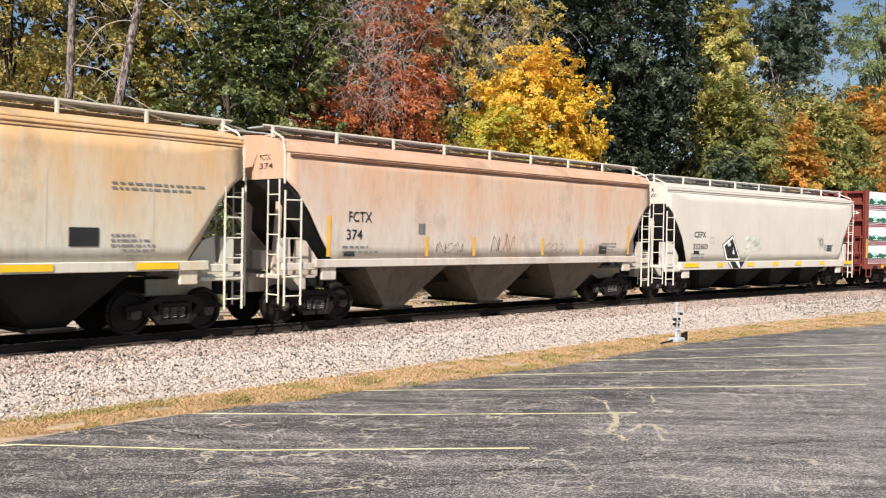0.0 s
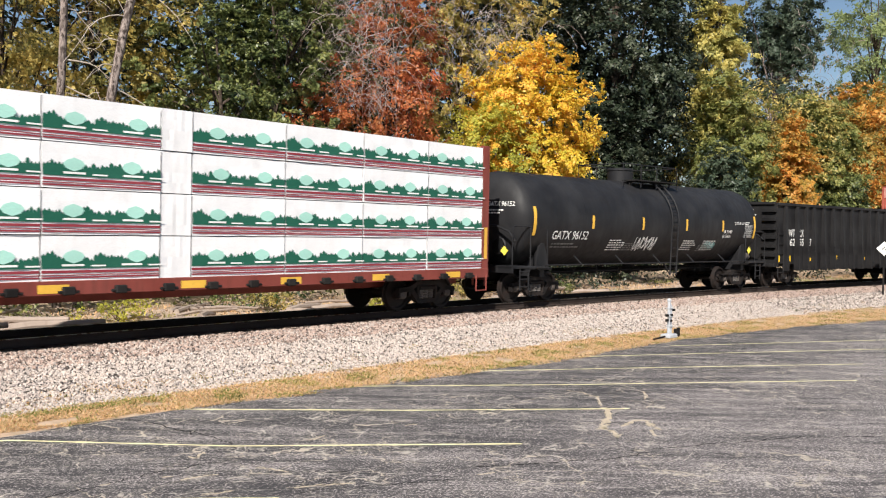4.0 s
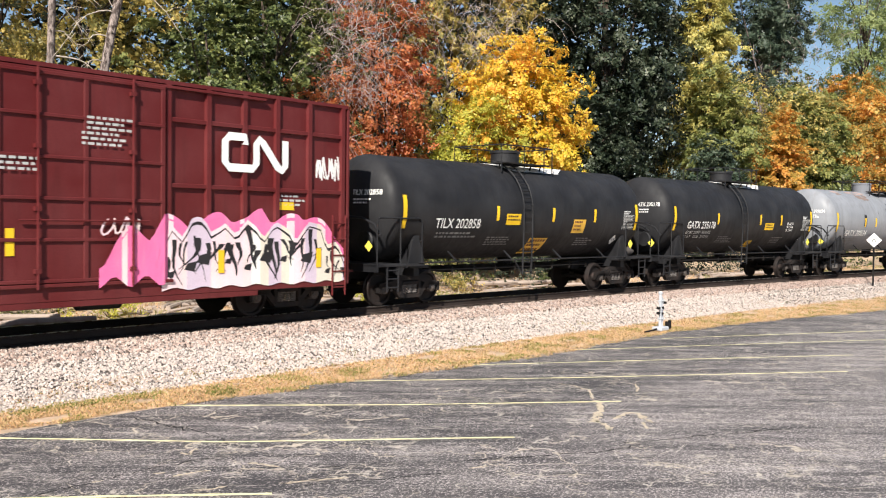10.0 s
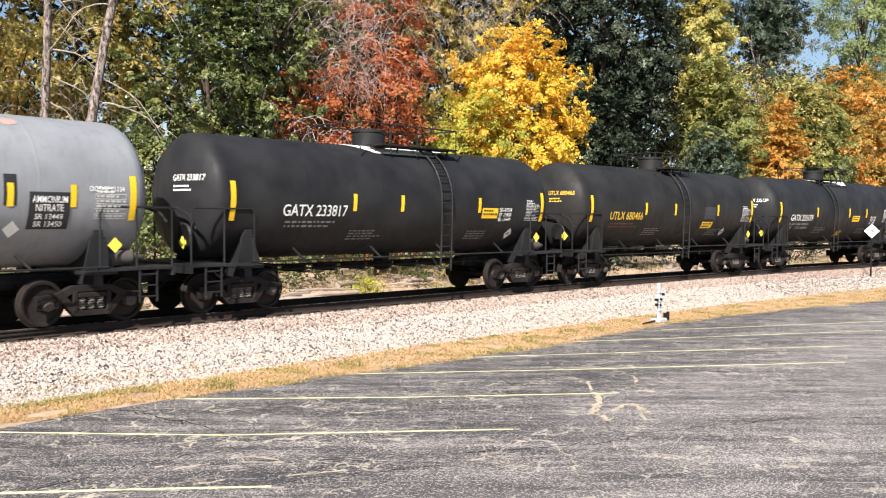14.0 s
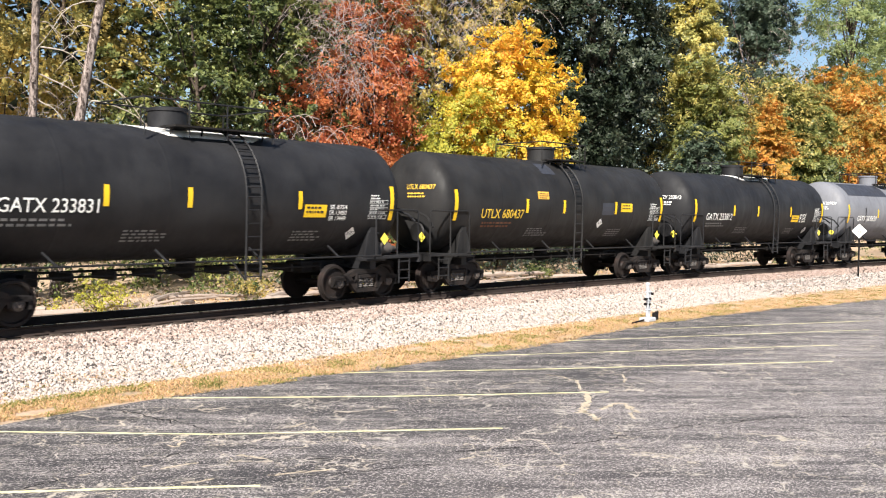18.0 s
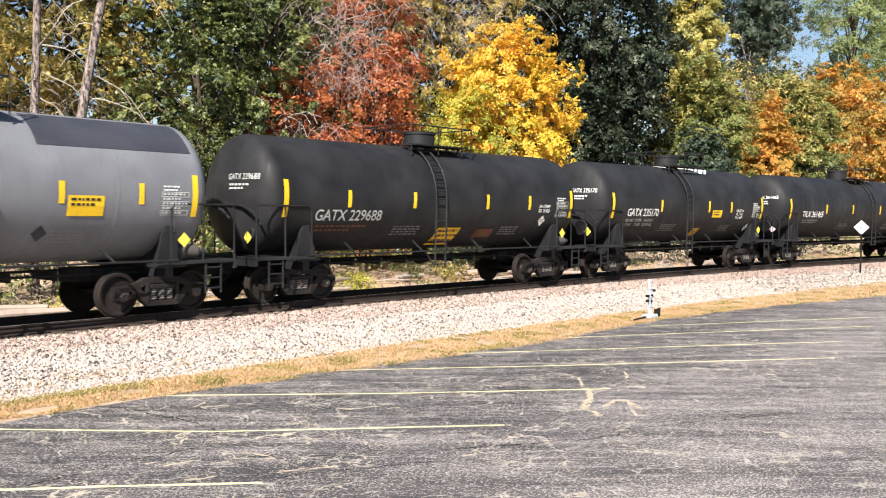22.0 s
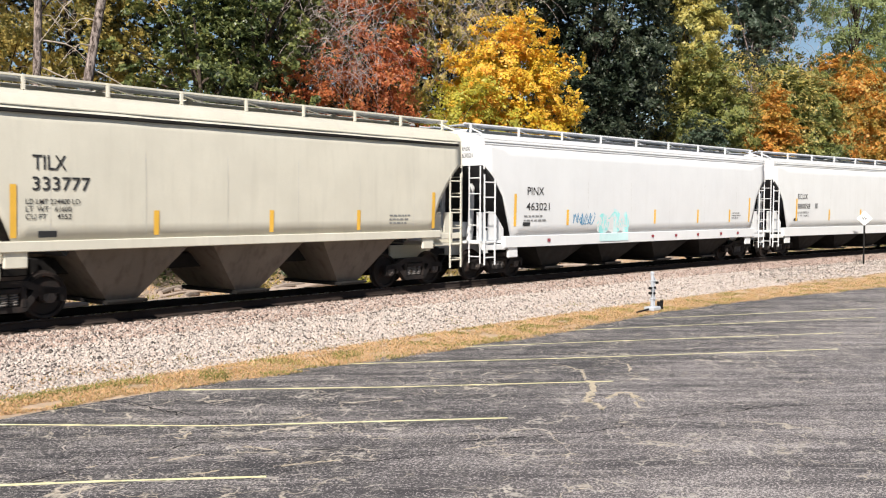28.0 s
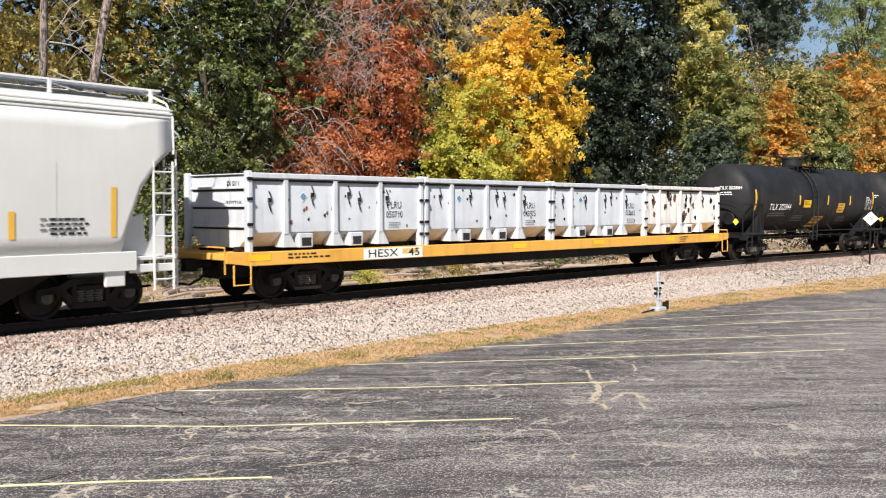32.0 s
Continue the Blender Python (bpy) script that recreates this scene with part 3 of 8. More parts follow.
def scrawl(parent, x0, x1, z0, z1, put, mat, seed, n=5, r=0.025):
    """A thin sprayed tag: a looping stroke, no words."""
    rnd = random.Random(seed)
    mm = Mesh()
    for i in range(n):
        cx, cz = x0 + (i + 0.5) * (x1 - x0) / n, (z0 + z1) / 2
        a, b = rnd.uniform(0, 6), rnd.choice((1, 2, 3))
        pts = []
        for j in range(9):
            t = j / 8 * 5.2 + a
            pts.append((cx + 0.55 * (x1 - x0) / n * math.cos(t), cz + 0.5 * (z1 - z0) * math.sin(b * t + 0.7) * rnd.uniform(0.7, 1)))
        for p, q in zip(pts, pts[1:]):
            d = Vector((q[0] - p[0], q[1] - p[1]))
            if d.length < 1e-4:
                continue
            s = Vector((-d.y, d.x)).normalized() * r
            mm.sheet([put(p[0] - s.x, p[1] - s.y), put(q[0] - s.x, q[1] - s.y), put(q[0] + s.x, q[1] + s.y), put(p[0] + s.x, p[1] + s.y)])
    return part("graffiti_tag", mm, M[mat], parent, fix=False)


def ladder(mm, x0, x1, y, z0, z1, rungs, r=0.018):
    for x in (x0, x1):
        mm.tube([(x, y, z0), (x, y, z1)], r * 1.25)
    for i in range(rungs):
        z = z0 + (z1 - z0) * (i + 0.5) / rungs
        mm.tube([(x0, y, z), (x1, y, z)], r)

# ---- the plan: a railway that bends gently, a car park before it, a wood behind ----
BEND = -0.00192


def track_y(x):
    """The track's centre line: a wide bend that runs out into straights."""
    if x > 85:
        return BEND * 70 ** 2 + 2 * BEND * 70 * (x - 85)
    if x < -30:
        return BEND * 45 ** 2 - 2 * BEND * 45 * (x + 30)
    return BEND * (x - 15) ** 2


def along(x, off, z):
    s = (track_y(x + 0.5) - track_y(x - 0.5))
    n = math.hypot(1, s)
    return (x - off * s / n, track_y(x) + off / n, z)


def np_mesh(name, verts, faces, mat, smooth=False):
    """A large mesh from arrays; faces all of one size."""
    me = bpy.data.meshes.new(name)
    k = faces.shape[1]
    me.vertices.add(len(verts))
    me.vertices.foreach_set("co", verts.astype(np.float32).ravel())
    me.loops.add(faces.size)
    me.loops.foreach_set("vertex_index", faces.astype(np.int32).ravel())
    me.polygons.add(len(faces))
    me.polygons.foreach_set("loop_start", np.arange(0, faces.size, k, dtype=np.int32))
    me.polygons.foreach_set("loop_total", np.full(len(faces), k, dtype=np.int32))
    me.update(calc_edges=True)
    if smooth:
        me.shade_smooth()
    me.materials.append(mat)
    return me


def strip(name, xs, offs, zs, mat, label, kind="structure", rough=0.0, seed=1):
    """A band that follows the track: offs and zs across, xs along."""
    rng = np.random.default_rng(seed)
    v = np.array([along(x, o, z) for x in xs for o, z in zip(offs, zs)])
    if rough:
        v[:, 2] += rng.normal(0, rough, len(v))
    n = len(offs)
    i, j = np.meshgrid(np.arange(len(xs) - 1), np.arange(n - 1), indexing="ij")
    a = (i * n + j).ravel()
    f = np.stack([a, a + n, a + n + 1, a + 1], 1)
    return tagged(new(name, np_mesh(name, v, f, mat, True)), label, kind=kind)


far_x = [-700, -500, -350, -250, -180, -130, -90, -60] + list(range(-40, 130, 2)) + [140, 160, 190, 230, 280, 350, 450, 600, 800]
strip("ground", far_x, [-700, -300, -120, -60, -30, -14, -9, -7, -6, -5.2, -4.4, -3.6, -2.6, 0, 2.6, 3.4, 4.2, 5.5, 7, 8.5, 10, 12, 15, 20, 30, 60, 140, 400, 900],
      [-1.2, -1.2, -1.1, -0.98, -0.94, -0.92, -0.90, -0.88, -0.85, -0.80, -0.78, -0.80, -0.84, -0.86, -0.84, -0.80, -0.74, -0.62, -0.50, -0.40, -0.28, -0.05, 0.35, 1.0, 1.8, 2.8, 4, 6, 6],
      M["soil"], "dry soil with straw-coloured grass beside the railway", rough=0.006)
bed_x = [-700, -300, -120, -60, -40] + [i * 0.4 for i in range(-60, 280)] + [130, 200, 400, 800]
strip("ballast", bed_x, [-3.75, -3.3, -2.9, -2.4, -2.0, -1.6, -1.3, -0.6, 0, 0.6, 1.3, 1.7, 2.3, 3.0, 3.6],
      [-0.82, -0.70, -0.60, -0.47, -0.36, -0.26, -0.215, -0.21, -0.22, -0.21, -0.215, -0.27, -0.46, -0.66, -0.86],
      M["ballast"], "crushed-stone ballast under the track, darkened for shade between stones", rough=0.005)


def scatter_stones(n, x0, x1, name, label, seed, band=(-1.25, -4.0), mat="stone", big=1.0, lift=0.012):
    """Loose ballast: small angular stones lying on the shoulder."""
    rng = np.random.default_rng(seed)
    u = rng.random(n)
    xs = x0 + (x1 - x0) * u
    off = band[0] + (band[1] - band[0]) * rng.random(n)
    prof_o = np.array([-4.2, -3.75, -3.3, -2.9, -2.4, -2.0, -1.6, -1.3, -1.0])
    prof_z = np.array([-0.80, -0.80, -0.70, -0.60, -0.47, -0.36, -0.26, -0.215, -0.21])
    zs = np.interp(off, prof_o, prof_z)
    c = np.array([along(x, o, z) for x, o, z in zip(xs, off, zs)])
    base = np.array([(1, 0, 0), (0.1, 1, -0.2), (-1, 0.1, 0), (0, -1, -0.2), (0.2, 0.1, 1)], float)
    s = big * rng.uniform(0.014, 0.042, (n, 1, 1)) * rng.uniform(0.6, 1.25, (n, 5, 1))
    ang = rng.uniform(0, 6.28, n)
    v = base[None] * s * np.array([1.25, 1.0, 1.0])
    v = v + rng.normal(0, 0.005, v.shape)
    ca, sa = np.cos(ang)[:, None], np.sin(ang)[:, None]
    x, y = v[..., 0] * ca - v[..., 1] * sa, v[..., 0] * sa + v[..., 1] * ca
    tilt = rng.normal(0, 0.6, n)[:, None]
    z = v[..., 2] * np.cos(tilt) + x * np.sin(tilt)
    v = np.stack([x, y, z], -1) + c[:, None, :] + np.array([0, 0, lift])
    tri = np.array([(0, 1, 4), (1, 2, 4), (2, 3, 4), (3, 0, 4)])
    f = (tri[None] + 5 * np.arange(n)[:, None, None]).reshape(-1, 3)
    return tagged(new(name, np_mesh(name, v.reshape(-1, 3), f, M[mat])), label, "stones", kind="stuff")


scatter_stones(105000, 3, 36, "ballast_stones", "loose pinkish grey crushed stones on the ballast shoulder", 5)
scatter_stones(34000, 36, 75, "ballast_stones", "loose pinkish grey crushed stones further along the shoulder", 6)
scatter_stones(26000, 3, 60, "dusty_stones", "crushed stones browned by brake dust beside the rails", 7, (-1.25, -2.15), "stone_dusty", 1.05, 0.026)
scatter_stones(5000, 3, 45, "stray_stones", "stray stones rolled down into the dry grass", 8, (-3.8, -4.45), "stone", 0.8, 0.006)

# rails and ties
rail_prof = [(-0.075, -0.185), (0.075, -0.185), (0.075, -0.172), (0.012, -0.15), (0.012, -0.05), (0.036, -0.035), (0.036, -0.006), (0.028, 0.0),
             (-0.028, 0.0), (-0.036, -0.006), (-0.036, -0.035), (-0.012, -0.05), (-0.012, -0.15), (-0.075, -0.172)]
rail_x = [-700, -400, -200, -100, -60] + list(range(-40, 112, 2)) + [120, 200, 400, 800]
track = thing("railway_track", "rusty steel rails spiked to dark wooden ties", "railway track", kind="structure")
for side in (-0.755, 0.755):
    mm = Mesh()
    n = len(rail_prof)
    mm.v = [along(x, side + o, z) for x in rail_x for o, z in rail_prof]
    mm.f = [(i * n + j, i * n + (j + 1) % n, (i + 1) * n + (j + 1) % n, (i + 1) * n + j) for i in range(len(rail_x) - 1) for j in range(n)]
    ob = part("rail", mm, M["rail"], track, "brown rail with a worn bright head")
    ob.data.materials.append(M["railtop"])
    for p in ob.data.polygons:
        if p.normal.z > 0.7 and p.center.z > -0.01:
            p.material_index = 1
tie_mesh = [Mesh().box(-0.115, 0.115, -1.3 - 0.03 * k, 1.3, -0.36, -0.19 + 0.008 * k, 0.012).data("tie", M["tie"]) for k in range(3)]
plate_mesh = Mesh().box(-0.09, 0.09, -0.17, 0.17, -0.189, -0.172, 0.004).data("tie_plate", M["rail"])
rnd = random.Random(4)
for i in range(170):
    x = -6 + i * 0.56
    p = along(x, rnd.uniform(-0.05, 0.05), 0)
    t = part("tie", tie_mesh[i % 3], None, track)
    yaw = math.degrees(math.atan(track_y(x + 0.5) - track_y(x - 0.5))) + rnd.uniform(-1.5, 1.5)
    t.matrix_basis = pose(*p, 0, 0, yaw)
    if i < 110:
        q = part("tie_plate", plate_mesh, None, t)
        q.location = (0, -0.755, 0)

# car park
lot = Mesh()
edge = [(-60, -2.2), (-20, -3.6), (0, -4.55), (6, -4.95), (9, -5.15), (12, -5.5), (15, -5.7), (18, -5.95), (21, -5.7), (24, -5.65), (27, -5.95), (30, -6.35), (34, -7.2),
        (38, -8.0), (44, -9.3), (52, -11.2), (70, -16.5), (90, -24)]
rnd = random.Random(8)
fine_edge = []
for (xa, ya), (xb, yb) in zip(edge, edge[1:]):
    k = max(2, int((xb - xa) / 0.35))
    for j in range(k):
        t = j / k
        fine_edge.append((xa + (xb - xa) * t, ya + (yb - ya) * t + (rnd.uniform(-0.09, 0.09) if -5 < xa < 60 else 0)))
fine_edge.append((90, -24))
lot.prism(fine_edge + [(90, -90), (-60, -90)], -1.0, -0.80, "z")
car_park = thing("parking_lot", "worn grey asphalt car park with cracks and faded lines", "pavement", mesh=lot, mat=M["asphalt"], kind="structure")


def stroke(pts, w, z=-0.7955, seed=0, ragged=0.0):
    """A thin flat stripe on the asphalt along a path of (x, y)."""
    rnd = random.Random(seed)
    mm = Mesh()
    fine = []
    for (xa, ya), (xb, yb) in zip(pts, pts[1:]):
        k = max(2, int(math.hypot(xb - xa, yb - ya) / 0.16))
        fine += [(xa + (xb - xa) * j / k, ya + (yb - ya) * j / k) for j in range(k)]
    fine.append(pts[-1])
    row = []
    for i, p in enumerate(fine):
        a, b = fine[max(0, i - 1)], fine[min(len(fine) - 1, i + 1)]
        d = Vector((b[0] - a[0], b[1] - a[1])).normalized()
        n = Vector((-d.y, d.x))
        h = w / 2 * (1 + rnd.uniform(-ragged, ragged))
        row.append(((p[0] + n.x * h, p[1] + n.y * h, z), (p[0] - n.x * h, p[1] - n.y * h, z)))
    for (a, b), (c, d) in zip(row, row[1:]):
        mm.sheet([a, b, d, c])
    return mm


LINES = [((2.2, -6.9), (5.03, -9.28), (6.29, -10.43)), ((3.6, -3.9 - 1.0), (5.3, -5.68), (7.34, -8.04), (10.37, -10.67)), ((7.9, -5.05), (8.22, -5.35), (10.82, -7.83), (13.81, -10.33)),
         ((11.7, -5.5), (15.14, -8.24), (20.19, -11.96)), ((15.01, -5.85), (19.12, -8.59), (22.92, -11.18)),
         ((18.6, -5.97), (22.64, -8.33), (26.8, -10.77)), ((22.4, -6.4), (29.2, -10.06))]
for i, pts in enumerate(LINES):
    part("parking_line", stroke(pts, 0.066, seed=i, ragged=0.3), M["line"], car_park, "faded yellow painted stall line", fix=False)

def wander(pts, rnd, step=0.10, stray=0.045):
    """A ragged crack line through the given turns."""
    out = []
    for (xa, ya), (xb, yb) in zip(pts, pts[1:]):
        k = max(2, int(math.hypot(xb - xa, yb - ya) / step))
        out += [(xa + (xb - xa) * j / k + rnd.uniform(-stray, stray), ya + (yb - ya) * j / k + rnd.uniform(-stray, stray)) for j in range(k)]
    return out + [pts[-1]]


rnd = random.Random(21)
# cracks opened wide and filled with pale dirt: one branching patch where the stalls end, small ones about
FILLED = (
    (0.13, ((13.59, -9.96), (12.94, -10.49), (12.51, -10.69), (12.03, -10.92))),
    (0.1, ((12.17, -10.83), (12.06, -11.07), (11.72, -11.39), (11.96, -11.31))),
    (0.1, ((12.47, -11.02), (12.98, -10.92), (13.14, -11.02), (12.81, -11.37), (12.67, -11.58))),
    (0.07, ((14.49, -8.54), (14.53, -8.84), (14.36, -9.18), (14.4, -9.3), (13.63, -9.86))),
    (0.07, ((15.53, -9.58), (15.2, -9.86), (14.81, -10.05))),
    (0.07, ((12.6, -11.45), (12.21, -11.74))),
    (0.07, ((11.98, -10.87), (12.19, -10.86))),
    (0.08, ((6.57, -8.11), (6.61, -8.27), (6.86, -8.06))),
    (0.08, ((5.78, -8.8), (5.94, -8.83))),
    (0.08, ((5.92, -9.02), (6.17, -9.06), (6.37, -9.13))),
    (0.08, ((5.77, -9.73), (6.11, -9.83))),
    (0.08, ((6.64, -10.19), (7, -10.36), (7.32, -10.55))),
    (0.08, ((8.29, -8.47), (8.67, -8.39))),
    (0.08, ((6.91, -9.16), (7.05, -9.61))),
    (0.08, ((8.68, -11.33), (8.89, -11.38))),
    (0.08, ((5.15, -8.62), (5.25, -8.62))),
    (0.08, ((10.01, -8.67), (10.21, -8.75))),
    (0.045, ((11.1, -11.06), (11.27, -11.09))),
    (0.045, ((10.52, -11.07), (10.69, -11.1))),
    (0.045, ((9.46, -11.2), (9.78, -11.1), (10.09, -11.2))),
    (0.045, ((10.73, -12.09), (10.37, -12.37))),
    (0.045, ((9.88, -13.56), (10.09, -13.82), (10.19, -13.98))),
    (0.045, ((9.59, -12.91), (9.68, -12.93))),
    (0.045, ((7.77, -5.5), (7.56, -5.9), (7.46, -6.21), (7.45, -6.48))),
)
for i, (w, pts) in enumerate(FILLED):
    mm = Mesh()
    for k in range(3 if w > 0.05 else 1):
        one = stroke(wander(pts, rnd, 0.07, 0.5 * w), w * (0.36 if w > 0.09 else 0.22), -0.7972 + 0.0005 * k, i + 50 * k, 0.95)
        mm.add(one.v, one.f)
    part("filled_crack", mm, M["sealant"] if w > 0.05 else M["crackpale"], car_park, "crack full of pale dirt", fix=False)
# short pale flecks where the surface has broken out
for i in range(80):
    x, y = rnd.uniform(5, 24), rnd.uniform(-13.6, -7.5)
    if y > track_y(x) - 7.0 or math.hypot(x, y + 18.6) < 7:
        continue
    a, l = rnd.uniform(0, 3.14), rnd.uniform(0.1, 0.5)
    part("broken_fleck", stroke(wander([(x, y), (x + l * math.cos(a), y + l * math.sin(a))], rnd), rnd.uniform(0.008, 0.02), -0.7962, i, 0.95), M["crackpale"], car_park, fix=False)
# dark hairline cracks and tar seams
SEAMS = (
    ((6.87, -5.01), (7.25, -5.7), (7.35, -6.49), (7.46, -7.13), (7.33, -8.14)),
    ((7.27, -6.3), (7.38, -6.89), (7.29, -7.17)),
    ((4.25, -8.68), (4.67, -8.58), (5.1, -8.64)),
    ((5.26, -8.6), (5.86, -8.56), (6.87, -8.62)),
    ((8.6, -10.92), (9.07, -11.14), (9.82, -11.58), (10.7, -12.06), (11.26, -12.17)),
    ((7.33, -9.91), (7.59, -10.1)),
    ((11.18, -11.95), (12.47, -12.59), (13.83, -13.29), (14.92, -14.25)),
    ((6.51, -10.35), (7.23, -10.7), (8.28, -11.21)),
)
for i, pts in enumerate(SEAMS):
    part("crack", stroke(wander(pts, rnd, 0.12, 0.05), 0.02, -0.7972, i, 0.9), M["crackdark"], car_park, fix=False)


def blades(name, label, pts, hmin, hmax, mat, seed, wide=0.012, lean=0.5):
    """Grass: single blades, each a bent leaf of three points."""
    rng = np.random.default_rng(seed)
    n = len(pts)
    h = rng.uniform(hmin, hmax, n)
    a = rng.uniform(0, 6.28, n)
    d = np.stack([np.cos(a), np.sin(a), np.zeros(n)], 1)
    b = np.stack([-np.sin(a), np.cos(a), np.zeros(n)], 1)
    w = rng.uniform(0.6, 1.4, n)[:, None] * wide
    tip = pts + d * (h * rng.uniform(0.1, lean, n) * 2)[:, None] + np.array([0, 0, 1.0]) * h[:, None]
    v = np.stack([pts - b * w, pts + b * w, tip], 1).reshape(-1, 3)
    f = np.arange(3 * n).reshape(-1, 3)
    return tagged(new(name, np_mesh(name, v, f, M[mat])), label, "grass", kind="stuff")


rng = np.random.default_rng(3)
N = 250000
gx = 2.5 + 70 * rng.random(N) ** 1.7
ex = np.interp(gx, [e[0] for e in edge], [e[1] for e in edge])
ty = np.array([track_y(x) for x in gx]) - 3.55
t = rng.beta(1.35, 1.7, N)
gy = ex - 0.32 + (ty - ex + 0.85) * t + 0.10 * np.sin(gx * 2.3) * np.sin(gx * 0.7)
patchy = np.array([noise.noise((x * 1.7, y * 1.7, 0)) for x, y in zip(gx, gy)])
ragged = np.array([noise.noise((x * 0.8, y * 2.5, 4)) for x, y in zip(gx, gy)])
keep = patchy + 0.7 * ragged + rng.normal(0, 0.16, N) > -0.45 + 0.75 * np.maximum(0, 2 * t - 1) ** 1.6
gz = np.maximum(-0.80, np.interp(gy - ty - 3.55, [-5.2, -4.4, -3.7, -3.3, -2.9], [-0.80, -0.78, -0.80, -0.69, -0.58])) + 0.006
gp = np.stack([gx, gy, gz], 1)[keep]
blades("dry_grass", "short dry straw-coloured grass along the asphalt edge", gp, 0.010, 0.042, "straw", 4, 0.0075, 1.6)
tuft = np.array([noise.noise((a * 1.3, b * 1.3, 7)) for a, b in gp[:, :2]])
sel = rng.random(len(gp)) < np.where(tuft > 0.18, 0.40, 0.05)
blades("green_weeds", "sparse low green weeds in the dry grass", gp[sel] + rng.normal(0, 0.02, (sel.sum(), 3)) * [1, 1, 0], 0.015, 0.05, "weed", 5, 0.014, 1.4)

# ---- running gear shared by all cars ----
WR = 0.457


def _wheelset(mm):
    for s in (-1, 1):
        c = (0, 0, 0)
        prof = [(s * 0.665, 0.10), (s * 0.665, 0.485), (s * 0.695, 0.492), (s * 0.712, WR + 0.004), (s * 0.80, WR - 0.004), (s * 0.812, WR - 0.02), (s * 0.805, 0.385), (s * 0.745, 0.36),
                (s * 0.735, 0.16), (s * 0.79, 0.13), (s * 0.80, 0.06)]
        mm.lathe(prof, c, "y", 28)
    mm.lathe([(-1.0, 0.075), (1.0, 0.075)], (0, 0, 0), "y", 12)


def _side_frame(mm):
    y0, y1 = -0.08, 0.08
    mm.prism([(-1.13, 0.50), (-1.13, 0.62), (-0.72, 0.66), (-0.40, 0.80), (0.40, 0.80), (0.72, 0.66), (1.13, 0.62), (1.13, 0.50), (0.66, 0.54), (0.36, 0.68), (-0.36, 0.68), (-0.66, 0.54)],
             y0, y1)
    mm.prism([(-0.70, 0.55), (-0.38, 0.20), (0.38, 0.20), (0.70, 0.55), (0.55, 0.60), (0.30, 0.31), (-0.30, 0.31), (-0.55, 0.60)], y0, y1)
    for s in (-1, 1):
        mm.box(s * 0.36 - 0.05, s * 0.36 + 0.05, y0 - 0.01, y1 + 0.01, 0.28, 0.70, 0.015)
        mm.box(s * 0.889 - 0.17, s * 0.889 + 0.17, y0, y1, 0.52, 0.63, 0.02)
        mm.prism([(s * 1.06, 0.56), (s * 1.14, 0.56), (s * 1.12, 0.36), (s * 1.06, 0.36)], y0, y1)
        mm.prism([(s * 0.64, 0.56), (s * 0.73, 0.56), (s * 0.73, 0.40), (s * 0.66, 0.40)], y0, y1)


def _spring(mm):
    mm.tube([(0.075 * math.cos(a), 0.075 * math.sin(a), 0.315 + 0.24 * a / 31.4) for a in (k * 31.4 / 32 for k in range(33))], 0.019, 4)


def truck(car, x):
    """A two-axle truck under a car, its centre x along."""
    bol = part("truck", shared("truck_bolster", M["truck"], lambda m: m.box(-0.2, 0.2, -0.95, 0.95, 0.56, 0.74, 0.03).box(-0.07, 0.07, -0.6, 0.6, 0.3, 0.5, 0.02)
                               .lathe([(0.70, 0.2), (0.92, 0.2)], (0, 0, 0), "z", 16)), None, car, "dark iron two-axle truck with coil springs")
    bol.location = (x, 0, 0)
    for y in (-1.0, 1.0):
        sf = part("side_frame", shared("side_frame", M["truck"], _side_frame), None, bol)
        sf.location = (0, y, 0)
        be = part("bolster_end", shared("bolster_end", M["truck"], lambda m: m.box(-0.30, 0.30, -0.10, 0.10, 0.555, 0.66, 0.02)), None, bol)
        be.location = (0, y, 0)
        for x2 in (-0.2, 0.0, 0.2):
            sp = part("spring", shared("spring", M["spring"], _spring), None, bol, "grey coil spring")
            sp.location = (x2, y, 0)
        for w in (-0.889, 0.889):
            cp = part("bearing_cap", shared("bearing_cap", M["cap"], lambda m: m.lathe([(-0.07, 0.0), (-0.07, 0.07), (-0.05, 0.085), (-0.03, 0.13), (0.12, 0.135), (0.12, 0.0)], (0, 0, 0), "y", 14)
                                                .box(-0.02, 0.02, -0.085, 0.0, -0.05, 0.05)), None, bol)
            cp.matrix_basis = pose(w, y, WR, 0, 0, 0 if y < 0 else 180)
    for w in (-0.889, 0.889):
        ws = part("wheelset", shared("wheelset", M["wheel"], _wheelset), None, bol, "rusty steel wheels on an axle")
        ws.location = (w, 0, WR)
        SPIN.append(ws)
    return bol


SPIN = []
TRAIN = []      # (thing, place of its two truck centres on the train, offset within the car)
RIDERS = []


def car_thing(name, label, a, b, group=""):
    """A car whose truck centres lie at a and b along the train."""
    ob = thing(name, label, "freight car" if name != "tank_car" else "tank car", group)
    TRAIN.append((ob, a, b))
    h = (b - a) / 2
    truck(ob, -h)
    truck(ob, h)
    return ob, h


def _coupler(mm):
    mm.box(-0.1, 0.75, -0.09, 0.09, 0.78, 0.95, 0.02)
    mm.prism([(0.70, -0.14), (0.95, -0.17), (1.02, -0.05), (0.92, 0.02), (1.00, 0.12), (0.86, 0.17), (0.70, 0.14)], 0.72, 1.0, "z")
    mm.tube([(0.55, 0.3, 0.75), (0.75, 0.32, 0.55), (0.95, 0.2, 0.42), (1.15, 0.05, 0.45)], 0.03)


